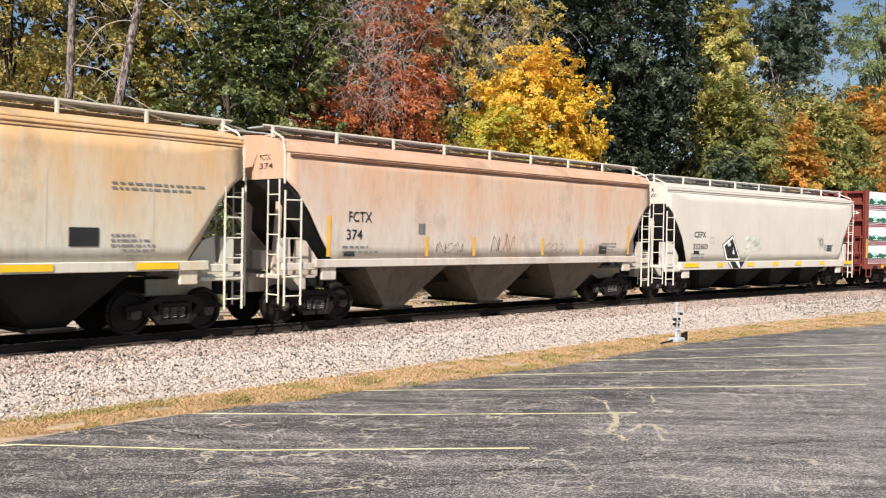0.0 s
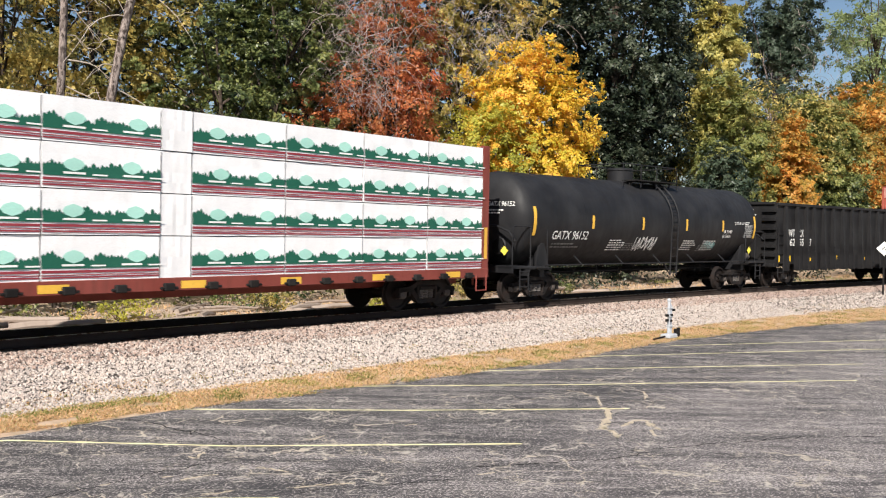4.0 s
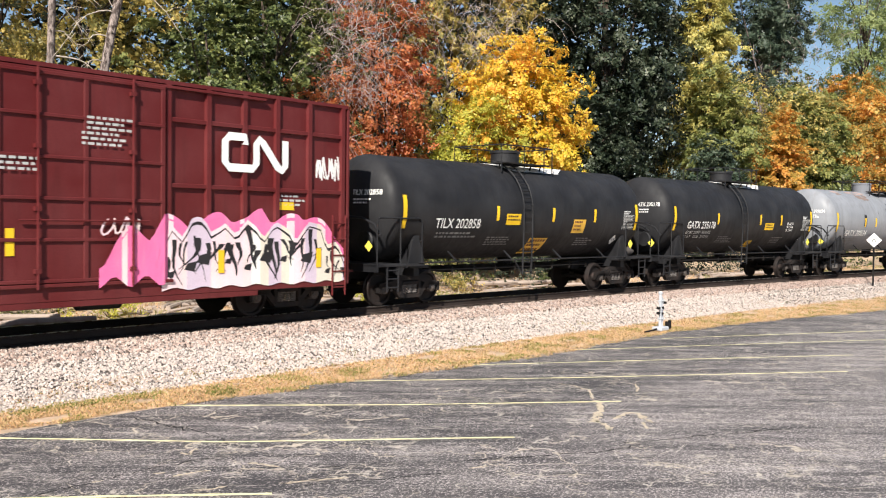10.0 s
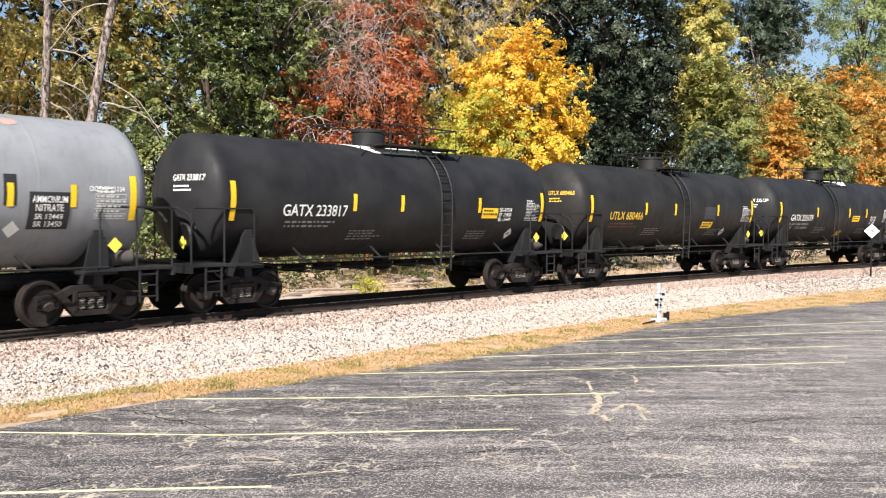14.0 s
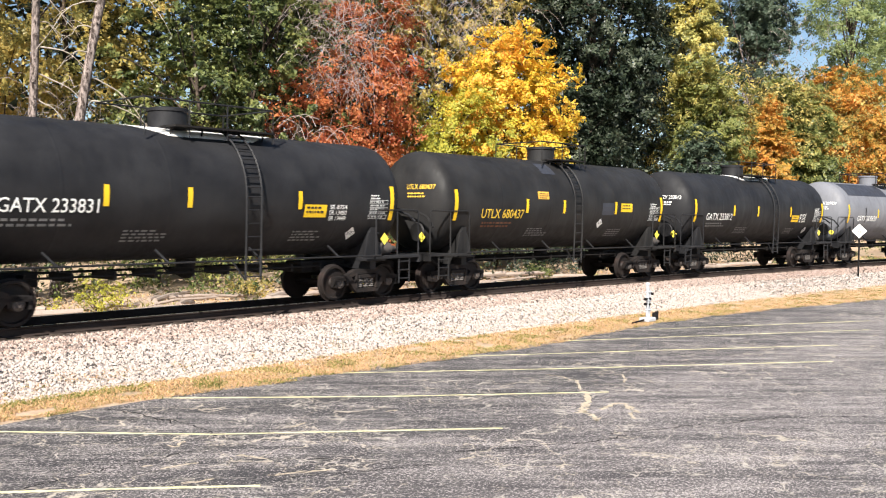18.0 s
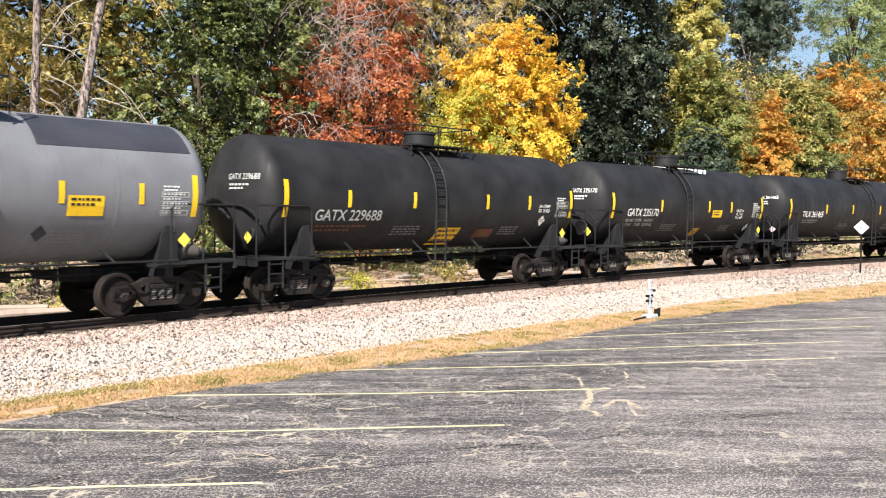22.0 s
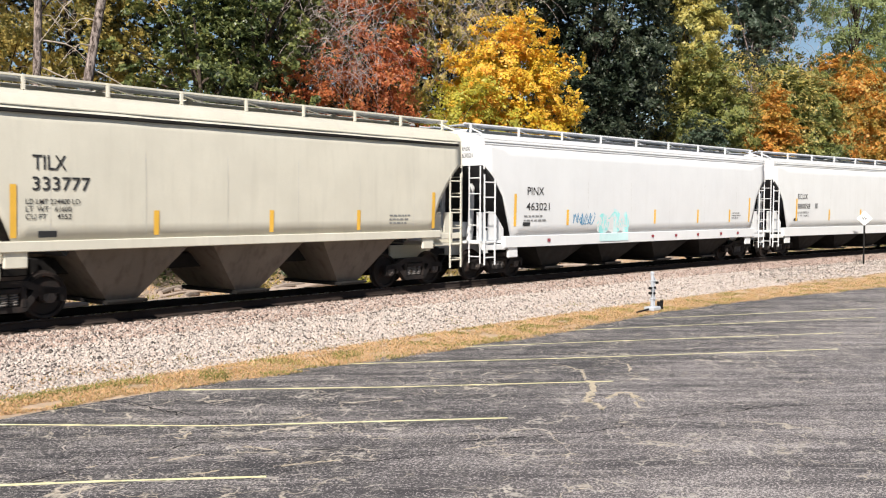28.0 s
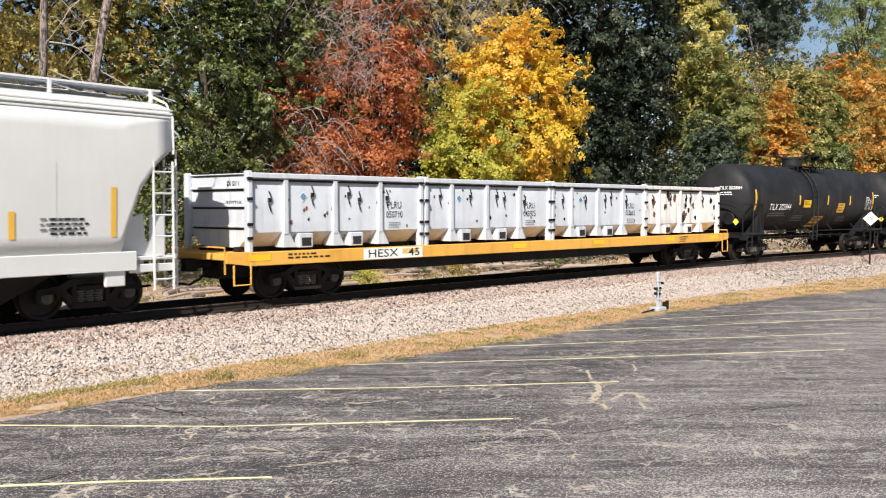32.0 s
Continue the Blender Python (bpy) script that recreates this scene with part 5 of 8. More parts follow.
LOADS = ("LD LMT  212900   96550 KG", "LT WT     73100   33150 KG")
SR2 = ("SR 13449", "SR 13450")
SR3 = ("SR-8754", "SR 13450", "SR 13449")
SLAB8 = ((1.95, 2.62, 1.98, 2.42, "amber"), (-0.05, 0.85, 1.32, 1.82, "amber"))
Z = [  # truck centres, writing with its start and width
    (71.55, 84.25, ("GATX 96152", -6.03, 1.85), dict(marks=(-4.0, -1.1, 1.75, 4.4), extras=black_tag, warn=(), tank_half=7.05, seed=1, markmat="amber", ladder_x=0.8, dome_x=-0.45, text_z=1.95, R=1.50, zc=2.6)),
    (136.65, 146.75, ("TILX 202858", -4.44, 1.85), dict(marks=(-1.85, 0.85, 3.12), extras=hot(4.6, 1.75, SLAB8), warn=((-1.45, -0.78, 2.22, 2.55, "yellow"),), tank_half=5.75, seed=2, white_top=True, text_z=2.08)),
    (150.50, 160.50, ("GATX 235178", -4.64, 2.0), dict(marks=(-2.45, 0.92, 2.73), extras=hot(5.0, 1.7, ((0.40, 0.86, 1.42, 1.68, "yellow"),), (3.25, 2.36, *SR3)), seed=3, white_top=True, lines=LOADS)),
    (164.25, 174.65, ("GATX 209034", -4.92, 2.17), dict(mat="tank_grey", trim="tank_black", marks=(-3.06, -1.95, -0.59, 1.75, 3.37, 4.58), extras=grey_stains, warn=((2.22, 2.95, 2.02, 2.29, "yellow"),), seed=4, R=1.50, zc=2.645,
        tank_half=5.95, ladder_x=0.85, dome_x=-0.45, text_z=1.86, label="grey cylindrical tank car with rust spots and yellow reflectors")),
    (178.35, 188.75, ("GATX 233817", -4.34, 2.0), dict(marks=(-2.1, -0.42, 2.72), extras=hot(4.4, 1.72, (), (3.62, 2.38, *SR3)), warn=((2.85, 3.57, 2.18, 2.48, "yellow"),), seed=5, white_top=True, ladder_x=1.2, dome_x=-0.3, text_z=2.18)),
    (192.57, 202.60, ("UTLX 680466", -4.48, 2.0), dict(mat="tank_brown", textmat="yellowtext", marks=(-2.31, -0.36, 2.76), warn=((1.73, 2.52, 1.85, 2.1, "yellow"),), seed=6, label="sooty brown-black tank car with yellow lettering",
        extras=hot(3.6, 1.7, ((1.75, 2.6, 2.2, 2.68, "patch_dark"),)), ladder_x=0.25)),
    (206.20, 216.20, ("GATX 235139", -4.61, 2.0), dict(marks=(-2.21, 0.98, 2.8), extras=hot(4.2, 1.7, ((0.40, 0.86, 1.42, 1.70, "yellow"),), (3.27, 2.30, *SR3)), seed=7, white_top=True, lines=LOADS)),
    (219.90, 229.95, ("GATX 233831", -4.73, 2.0), dict(marks=(-2.59, -0.66, 2.4), extras=hot(4.3, 1.75, (), (3.35, 2.36, *SR3)), warn=((2.55, 3.26, 2.15, 2.46, "yellow"),), seed=8, white_top=True, ladder_x=0.95, dome_x=-0.25, text_z=2.18)),
    (233.65, 243.85, ("UTLX 680437", -4.51, 2.0), dict(mat="tank_brown", textmat="yellowtext", marks=(-2.37, -0.44, 2.58), warn=((2.9, 3.62, 2.42, 2.72, "yellow"),), seed=9, label="sooty black tank car with yellow stencilled lettering",
        extras=hot(1.75, 2.02, ((1.75, 2.48, 2.3, 2.72, "patch_dark"), (-1.83, -1.27, 2.78, 3.02, "amber"), (-1.2, -0.5, 3.6, 3.95, "patch_dark"))), ladder_x=0.21)),
    (247.45, 257.50, ("GATX 233812", -4.72, 2.0), dict(marks=(-2.59, -0.58, 2.39), extras=hot(4.3, 1.72, (), (3.3, 2.36, *SR3)), warn=((2.56, 3.23, 2.1, 2.4, "yellow"),), seed=10, white_top=True, ladder_x=0.83, dome_x=-0.25)),
    (261.30, 271.20, ("GATX 209830", -4.59, 2.1), dict(mat="tank_grey_dark", trim="tank_black", marks=(-2.32, -0.68, 2.47, 4.18), extras=grey_patches, warn=((2.6, 3.36, 2.1, 2.5, "yellow"),), seed=11, R=1.50, zc=2.645,
        ladder_x=0.74, dome_x=-0.4, label="grey tank car with dark repainted roof patches")),
    (275.05, 285.30, ("GATX 229688", -4.92, 2.24), dict(textmat="dimwhite", marks=(-3.85, -1.5, 1.58, 3.61), extras=hot(4.4, 2.0, ((-0.3, 0.65, 1.3, 1.8, "yellow"), (1.4, 2.2, 1.5, 1.75, "rust")), (4.1, 2.4, *SR2)), warn=(), seed=12, tank_half=5.95, text_z=1.98)),
    (289.10, 299.00, ("GATX 235170", -4.58, 2.0), dict(marks=(-2.39, 1.06, 2.83), extras=hot(4.6, 1.7, ((0.40, 0.88, 1.42, 1.70, "yellow"),), (3.25, 2.36, *SR3)), seed=13, white_top=True, lines=LOADS)),
    (302.75, 315.75, ("TILX 361465", -5.95, 1.95), dict(marks=(-3.7, -0.99, 2.04, 4.68), warn=((3.72, 4.48, 2.04, 2.32, "yellow"),), seed=14, tank_half=7.15, ladder_x=1.13, dome_x=0.3, placard="gpale",
        label="long black tank car with white lettering")),
    (319.50, 334.85, ("PLMX 137550", -7.45, 2.15), dict(mat="tank_soot", marks=(-5.13, -2.19, 0.34, 3.15, 5.97), warn=(), seed=15, tank_half=8.4, ladder_x=4.75, dome_x=0.1, extras=tagged_tank, R=1.50, text_z=2.2,
        label="long sooty pressure tank car with spray-painted tags", markmat="amber", placard="gpale")),
    (417.00, 427.20, ("TILX 202844", -4.44, 1.85), dict(marks=(-1.85, 0.85, 3.12), extras=hot(None, 0, SLAB8), warn=((-1.45, -0.78, 2.22, 2.55, "yellow"),), tank_half=5.75, seed=16, markmat="amber", text_z=2.08)),
    (431.00, 441.00, None, dict(marks=(-1.85, 0.85, 3.12), seed=17, label="black cylindrical tank car at the end of the view")),
]
for ta, tb, txt, kw in Z:
    tank_car(ta, tb, txt, **kw)


# ---- covered hoppers ----
def hopper(a, b, half, mat, text, label, style="ribbed", roof=4.5, seed=0, lower="bayshade", sill=(1.36, 1.56), tall=4.05, bays=3, strips=(), post=True, textmat="blacktext",
           rail="bone"):
    """A covered hopper: sheet sides cut back over the trucks, sloped ends, bays, roof walk, ladders."""
    car, h = car_thing("covered_hopper", label, a, b, "covered hoppers of the train")
    W = 1.58
    x0 = half
    side = [(-x0, tall), (-x0, 3.42), (-x0 + 0.48, 3.02), (-x0 + 1.02, 2.2), (-x0 + 1.14, 1.85), (-x0 + 1.14, sill[1]), (x0 - 1.14, sill[1]), (x0 - 1.14, 1.85), (x0 - 1.02, 2.2),
            (x0 - 0.48, 3.02), (x0, 3.42), (x0, tall)]
    for y in (-1, 1):
        mm = Mesh()
        # the sheet bows out a little between sill and eave
        n = 44
        xs = [-x0 + 2 * x0 * i / n for i in range(n + 1)]
        zs = [sill[1] + (tall - sill[1]) * j / 8 for j in range(9)]

        def low(x):
            d = x0 - abs(x)
            return float(np.interp(d, [0, 0.48, 1.02, 1.14, 1.15], [3.42, 3.02, 2.2, 1.85, sill[1]]))

        for x in xs:
            lo = low(x)
            for j in range(9):
                z = lo + (tall - lo) * j / 8
                bow = 0.035 * math.sin(math.pi * (z - sill[1]) / (tall - sill[1]))
                dent = 0.012 * noise.noise((x * 0.9 + seed, z * 0.9, seed))
                mm.v.append((x, y * (W + bow + dent), z))
        mm.f = [(i * 9 + j, (i + 1) * 9 + j, (i + 1) * 9 + j + 1, i * 9 + j + 1) for i in range(n) for j in range(8)]
        ob = part("side_sheet", mm, M[mat], car, fix=False)
        sd = ob.modifiers.new("thick", "SOLIDIFY")
        sd.thickness, sd.offset = 0.03, 0
        mm = Mesh()
        mm.box(-x0 + 0.9, x0 - 0.9, min(y * W, y * (W - 0.1)) - (0.06 if y < 0 else -0.0), max(y * W, y * (W - 0.1)) + (0.06 if y > 0 else 0), sill[0], sill[1], 0.015)
        for s in (-1, 1):
            mm.box(s * (x0 - 0.5) - 0.52, s * (x0 - 0.5) + 0.52, min(y * W, y * (W - 0.06)), max(y * W, y * (W - 0.06)), sill[0] - 0.05, sill[0] + 0.12, 0.015)
            mm.box(s * (x0 - 1.35) - 0.22, s * (x0 - 1.35) + 0.22, min(y * W, y * (W - 0.08)), max(y * W, y * (W - 0.08)), sill[0] - 0.3, sill[0] + 0.02, 0.02)
        part("side_sill", mm, M[mat], car)
        # eave moulding
        mm = Mesh()
        k = 3 if style == "ribbed" else 1
        for i in range(k):
            z = tall - 0.02 + 0.075 * i
            mm.box(-x0, x0, min(y * (W + 0.035), y * (W - 0.02)), max(y * (W + 0.035), y * (W - 0.02)), z, z + 0.04, 0.008)
        part("eave_moulding", mm, M[mat], car)
    # roof
    mm = Mesh()
    ys = [-W, -W * 0.93, -W * 0.72, -W * 0.4, 0, W * 0.4, W * 0.72, W * 0.93, W]
    zz = [tall, tall + 0.20, roof - 0.14, roof - 0.04, roof, roof - 0.04, roof - 0.14, tall + 0.20, tall]
    mm.prism(list(zip(ys, zz)) + [(W, tall - 0.05), (-W, tall - 0.05)], -x0, x0, "x")
    part("roof", mm, M[mat], car)
    # ends: plate, slope sheet, bulkhead post
    for s in (-1, 1):
        mm = Mesh()
        mm.prism([(-W, 3.42), (W, 3.42), (W, tall - 0.05), (-W, tall - 0.05)], s * x0 - 0.02, s * x0 + 0.02, "x")
        part("end_plate", mm, M[mat], car)
        mm = Mesh()
        mm.prism([(s * x0, 3.42), (s * (x0 - 0.02), 3.36), (s * (x0 - 2.3), 1.25), (s * (x0 - 2.36), 1.32)], -W + 0.03, W - 0.03, "y")
        part("slope_sheet", mm, M["blacktext"], car, "black slope sheet")
        mm = Mesh()
        mm.box(min(s * (x0 - 1.0), s * (x0 + 0.12)), max(s * (x0 - 1.0), s * (x0 + 0.12)), -1.5, 1.5, 1.12, 1.2, 0.01)
        mm.box(min(s * (x0 - 1.6), s * (x0 + 0.1)), max(s * (x0 - 1.6), s * (x0 + 0.1)), -0.35, 0.35, 0.75, 1.12, 0.02)
        part("end_platform", mm, M[mat], car)
        mm = Mesh()
        for y in (-0.62, 0.62):
            mm.prism([(s * (x0 - 0.55), 1.2), (s * (x0 - 0.35), 1.2), (s * (x0 - 0.5), 2.95), (s * (x0 - 0.62), 2.85)], y - 0.04, y + 0.04, "y")
        mm.box(min(s * (x0 - 0.5), s * (x0 - 0.15)), max(s * (x0 - 0.5), s * (x0 - 0.15)), -0.5, -0.1, 1.3, 1.75, 0.02)
        mm.lathe([(-0.35, 0.13), (0.35, 0.13)], (s * (x0 - 0.3), 0.5, 1.45), "y", 12)
        part("end_bracing", mm, M[mat], car)
        for y in (-1, 1):
            mm = Mesh().prism([(s * (x0 - 0.04), 1.15), (s * (x0 - 1.2), 1.15), (s * (x0 - 1.2), 1.55), (s * (x0 - 0.85), 1.98), (s * (x0 - 0.55), 2.08), (s * (x0 - 0.50), 1.5), (s * (x0 - 0.40), 1.5), (s * (x0 - 0.38), 2.05),
                               (s * (x0 - 0.04), 2.05)], y * (W - 0.30), y * (W - 0.26), "y")
            part("corner_gusset", mm, M[mat], car)
            mm = Mesh()
            ladder(mm, s * (x0 - 0.02), s * (x0 - 0.48), y * (W + 0.03), 0.50, 3.15, 6, 0.02)
            mm.tube([(s * x0, y * (W + 0.03), 3.3), (s * x0, y * (W + 0.02), tall), (s * (x0 - 0.05), y * W * 0.92, tall + 0.3), (s * (x0 - 0.15), y * 0.62, roof + 0.18)], 0.024)
            part("side_ladder", mm, M[rail], car)
            mm = Mesh()
            for j in range(6):
                z = 0.75 + 0.46 * j
                mm.tube([(s * (x0 + 0.10), y * (W - 0.03), z), (s * (x0 + 0.10), y * (W - 0.47), z)], 0.017)
            for yy in (W - 0.03, W - 0.47):
                mm.tube([(s * (x0 + 0.10), y * yy, 0.55), (s * (x0 + 0.10), y * yy, 3.4)], 0.02)
            part("end_ladder", mm, M[rail], car)
    # bays
    bw = 2 * (x0 - 2.2) / bays
    for i in range(bays):
        c = -x0 + 2.2 + bw * (i + 0.5)
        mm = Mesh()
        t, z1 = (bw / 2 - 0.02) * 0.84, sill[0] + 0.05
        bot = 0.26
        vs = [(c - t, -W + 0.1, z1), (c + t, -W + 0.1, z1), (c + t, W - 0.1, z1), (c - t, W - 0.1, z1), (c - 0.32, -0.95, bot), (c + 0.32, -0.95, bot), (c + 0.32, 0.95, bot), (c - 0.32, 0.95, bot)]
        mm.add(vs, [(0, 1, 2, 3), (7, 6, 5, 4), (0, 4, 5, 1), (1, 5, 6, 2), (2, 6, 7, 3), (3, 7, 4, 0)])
        # the bay's dark colour carries the shade of the overhanging side
        bay = part("hopper_bay", mm, M[lower], car, "dirty sloped discharge bay, darkened for shade")
        part("outlet_gate", Mesh().box(c - 0.42, c + 0.42, -1.1, 1.1, bot - 0.06, bot + 0.03, 0.01).tube([(c - 0.45, -1.18, bot), (c + 0.45, -1.18, bot)], 0.035), M["under"], bay)
    part("center_sill", Mesh().box(-x0 + 0.3, x0 - 0.3, -0.3, 0.3, 0.82, 1.15, 0.02), M["under"], car)
    # roof walk
    mm = Mesh()
    for y in (-0.62, 0.62):
        mm.box(-x0 - 0.15, x0 + 0.15, y - 0.3, y + 0.3, roof + 0.12, roof + 0.15)
    part("roof_walk", mm, M["galv"], car, "grey grated roof walkway")
    mm = Mesh()
    n = 9
    for y in (-1, 1):
        mm.box(-x0 - 0.15, x0 + 0.15, min(y * 0.93, y * 0.97), max(y * 0.93, y * 0.97), roof + 0.15, roof + 0.19)
        for i in range(n):
            x = -x0 + 0.1 + (2 * x0 - 0.2) * i / (n - 1)
            mm.box(x - 0.03, x + 0.03, min(y * 0.95, y * 1.0), max(y * 0.95, y * 1.0), roof - 0.10, roof + 0.18)
            mm.tube([(x, y * 0.9, roof + 0.12), (x + 0.7, y * 0.85, roof + 0.0)], 0.014)
    part("walk_frame", mm, M[rail], car)
    mm = Mesh().box(-x0 + 0.7, x0 - 0.7, -0.3, 0.3, roof - 0.02, roof + 0.09, 0.03)
    for i in range(6):
        x = -x0 + 1.5 + (2 * x0 - 3) * i / 5
        mm.box(x - 0.06, x + 0.06, -0.4, 0.4, roof + 0.06, roof + 0.11, 0.01)
    part("hatch_trough", mm, M[mat], car)
    couplers(car, h + 0.95)

    def put(u, w, k=0.012):
        return (u, -(W + 0.035 * math.sin(math.pi * max(0, min(1, (w - sill[1]) / (tall - sill[1]))))) - 0.018 - 0.012 * noise.noise((u * 0.9 + seed, w * 0.9, seed)) - k, w)

    for body, x, z, w, hh in text:
        lettering(car, body, x, z, w, hh, put, textmat)
    if text:
        x, z = text[-1][1], text[-1][2]
        if len(text) == 2:
            bars(car, x - 0.1, z - 0.16, 1.05, 2, 0.13, put, "greytext", seed, 0.4)
        lettering(car, text[0][0], 0.55, 3.86, 0.42, 0.13, lambda u, w: (-x0 - 0.025, -u - 0.1, w), textmat)
        lettering(car, text[1][0], 0.52, 3.66, 0.55, 0.13, lambda u, w: (-x0 - 0.025, -u - 0.1, w), textmat)
    bars(car, x0 - 2.9, 2.0, 0.8, 3, 0.10, put, "greytext", seed + 1, 0.4)
    patch(car, -x0 + 1.75, -x0 + 2.1, 1.62, 1.74, put, textmat, "stencil_box", 1)
    for x, z0, z1, mname in strips:
        patch(car, x - 0.06, x + 0.06, z0, z1, put, mname, "reflector_strip", 4)
    # panel joints, thin raised laps
    mm = Mesh()
    for i in range(1, 7):
        x = -x0 + 2 * x0 * i / 7
        for j in range(6):
            a2, b3 = sill[1] + 0.05 + j * 0.28, sill[1] + 0.05 + (j + 1) * 0.28
            mm.sheet([put(x - 0.004, a2, 0.002), put(x + 0.004, a2, 0.002), put(x + 0.004, b3, 0.002), put(x - 0.004, b3, 0.002)])
    tagged(part("panel_joint", mm, M["seam"], car, "dull weld seams", fix=False), kind="stuff")
    return car, put, x0


def ystrip(xs, ends, m="amber"):
    return tuple((x, 1.62, 2.12, m) for x in xs) + tuple((x, 1.62, 2.6, m) for x in ends)


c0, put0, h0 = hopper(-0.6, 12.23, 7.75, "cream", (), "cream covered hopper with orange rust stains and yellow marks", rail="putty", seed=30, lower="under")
for x in (5.55, 2.9, 0.2, -2.4):
    patch(c0, x - 0.42, x + 0.55, 1.40, 1.53, lambda u, w: (u, -1.66, w), "yellow", "reflector_strip", 1)
bars(c0, 4.6, 3.12, 2.1, 2, 0.10, put0, "greytext", 31, 0.4)
patch(c0, 3.75, 4.35, 1.86, 2.22, put0, "blacktext", "data_stencil")
bars(c0, 4.6, 2.1, 0.6, 3, 0.1, put0, "greytext", 32, 0.4)

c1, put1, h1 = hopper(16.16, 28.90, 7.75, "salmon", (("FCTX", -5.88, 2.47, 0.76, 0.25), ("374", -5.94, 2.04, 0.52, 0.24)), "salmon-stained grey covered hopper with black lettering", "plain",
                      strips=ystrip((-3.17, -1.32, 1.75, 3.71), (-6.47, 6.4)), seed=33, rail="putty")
patch(c1, -3.5, -3.25, 2.2, 2.47, put1, "greytext", "stencil_box")
for i, x in enumerate((-2.8, -0.6, 1.8, 4.2)):
    scrawl(c1, x, x + 1.0, 1.65, 2.0 + 0.3 * (i == 1), put1, "rust", 60 + i, 3, 0.006)
patch(c1, 4.69, 5.12, 1.64, 1.91, put1, "blacktext", "data_stencil")
# rusty rail that also draws the dark shadow line below the eave
part("eave_rail_shade", Mesh().box(-7.6, 7.6, -1.64, -1.56, 3.92, 4.0, 0.01), M["rust"], c1, "rusty eave rail, dark as its shadow line")

c2, put2, h2 = hopper(32.67, 45.15, 7.5, "bone", (("CEFX", -5.75, 2.24, 0.77, 0.21), ("352600", -5.81, 1.80, 0.97, 0.2)), "off-white covered hopper with spray paint and yellow marks",
                      sill=(1.03, 1.33), tall=3.87, roof=4.32, seed=36, bays=4, rail="bone", lower="under")
for x0, x1 in ((-6.4, -5.44), (-4.18, -3.78), (-1.98, -1.5), (0.05, 0.5), (1.95, 2.43), (4.2, 4.6), (6.5, 7.3)):
    patch(c2, x0, x1, 1.13, 1.28, lambda u, w: (u, -1.66, w), "yellow", "reflector_strip", 1)
block = [(-3.82, 1.98), (-3.1, 2.36), (-2.42, 1.36), (-3.52, 1.36)]
sill2 = lambda u, w, k=0.0: (u, -1.662 - k, w)
mid2 = Vector((-3.12, 1.72))
for k, (f, m2, nm) in enumerate(((1.0, "gblack", "graffiti_outline"), (0.93, "gwhite", "graffiti_ring"), (0.77, "gblack", "graffiti_fill"))):
    ring = [mid2 + (Vector(q) - mid2) * f for q in block]
    grid2 = Mesh()
    for a in range(6):
        for b in range(6):
            at2 = lambda u, v: ring[0].lerp(ring[1], u).lerp(ring[3].lerp(ring[2], u), v)
            grid2.sheet([put2(*at2(a / 6, b / 6), 0.014 + 0.003 * k), put2(*at2((a + 1) / 6, b / 6), 0.014 + 0.003 * k), put2(*at2((a + 1) / 6, (b + 1) / 6), 0.014 + 0.003 * k), put2(*at2(a / 6, (b + 1) / 6), 0.014 + 0.003 * k)])
    part(nm, grid2, M[m2], c2, "sprayed black block with a white ring" if k == 0 else "", fix=False)
for (u, w, r) in ((-3.42, 2.02, 0.05), (-3.3, 1.98, 0.065), (-3.32, 2.08, 0.035), (-3.4, 1.93, 0.03)):
    part("graffiti_dot", Mesh().sheet([put2(u + r * math.cos(t), w + r * math.sin(t), 0.024) for t in (q * math.pi / 5 for q in range(10))]), M["gwhite"], c2, fix=False)
part("graffiti_wedge", Mesh().sheet([put2(-3.08, 1.62, 0.024), put2(-2.9, 1.6, 0.024), put2(-3.06, 1.86, 0.024)]), M["gwhite"], c2, fix=False)
part("graffiti_foot", Mesh().sheet([sill2(-3.46, 1.325), sill2(-3.2, 1.05), sill2(-2.5, 1.05), sill2(-2.18, 1.325)]), M["gblack"], c2, fix=False)
part("graffiti_foot", Mesh().sheet([sill2(-3.42, 1.325, 0.004), sill2(-3.14, 1.05, 0.004), sill2(-3.06, 1.05, 0.004), sill2(-3.3, 1.325, 0.004)]), M["gwhite"], c2, fix=False)
part("graffiti_foot", Mesh().sheet([sill2(-2.92, 1.325, 0.004), sill2(-2.62, 1.06, 0.004), sill2(-2.5, 1.1, 0.004), sill2(-2.66, 1.325, 0.004)]), M["gwhite"], c2, fix=False)
rr = random.Random(91)
for k in range(26):
    u, w, ln = -2.3 + 1.35 * rr.random(), 1.42 + 0.85 * rr.random(), rr.uniform(0.07, 0.17)
    dx, dz, wd = ln * 0.8, ln * 0.6, ln * 0.33
    ring = [put2(u + dx * math.cos(t) - wd * 0.6 * math.sin(t), w + dz * math.cos(t) + wd * 0.8 * math.sin(t), 0.012 + 0.0003 * k) for t in (q * math.pi / 5 for q in range(10))]
    part("graffiti_dab", Mesh().sheet(ring), M["gmint" if k % 3 else "gash"], c2, fix=False)
for k in range(12):
    t, r1 = k * math.pi / 6 + 0.1, 0.2 + 0.1 * (k % 3)
    d = Vector((math.cos(t), math.sin(t)))
    n2 = Vector((-d.y, d.x)) * 0.016
    p0, p1 = Vector((4.3, 2.12)) + d * 0.07, Vector((4.3, 2.12)) + d * r1
    part("graffiti_ray", Mesh().sheet([put2(*(p0 - n2)), put2(*(p0 + n2)), put2(*(p1 + n2)), put2(*(p1 - n2))]), M["greytext"], c2, fix=False)
patch(c2, 4.85, 5.3, 1.72, 1.98, put2, "blacktext", "data_stencil", 2)
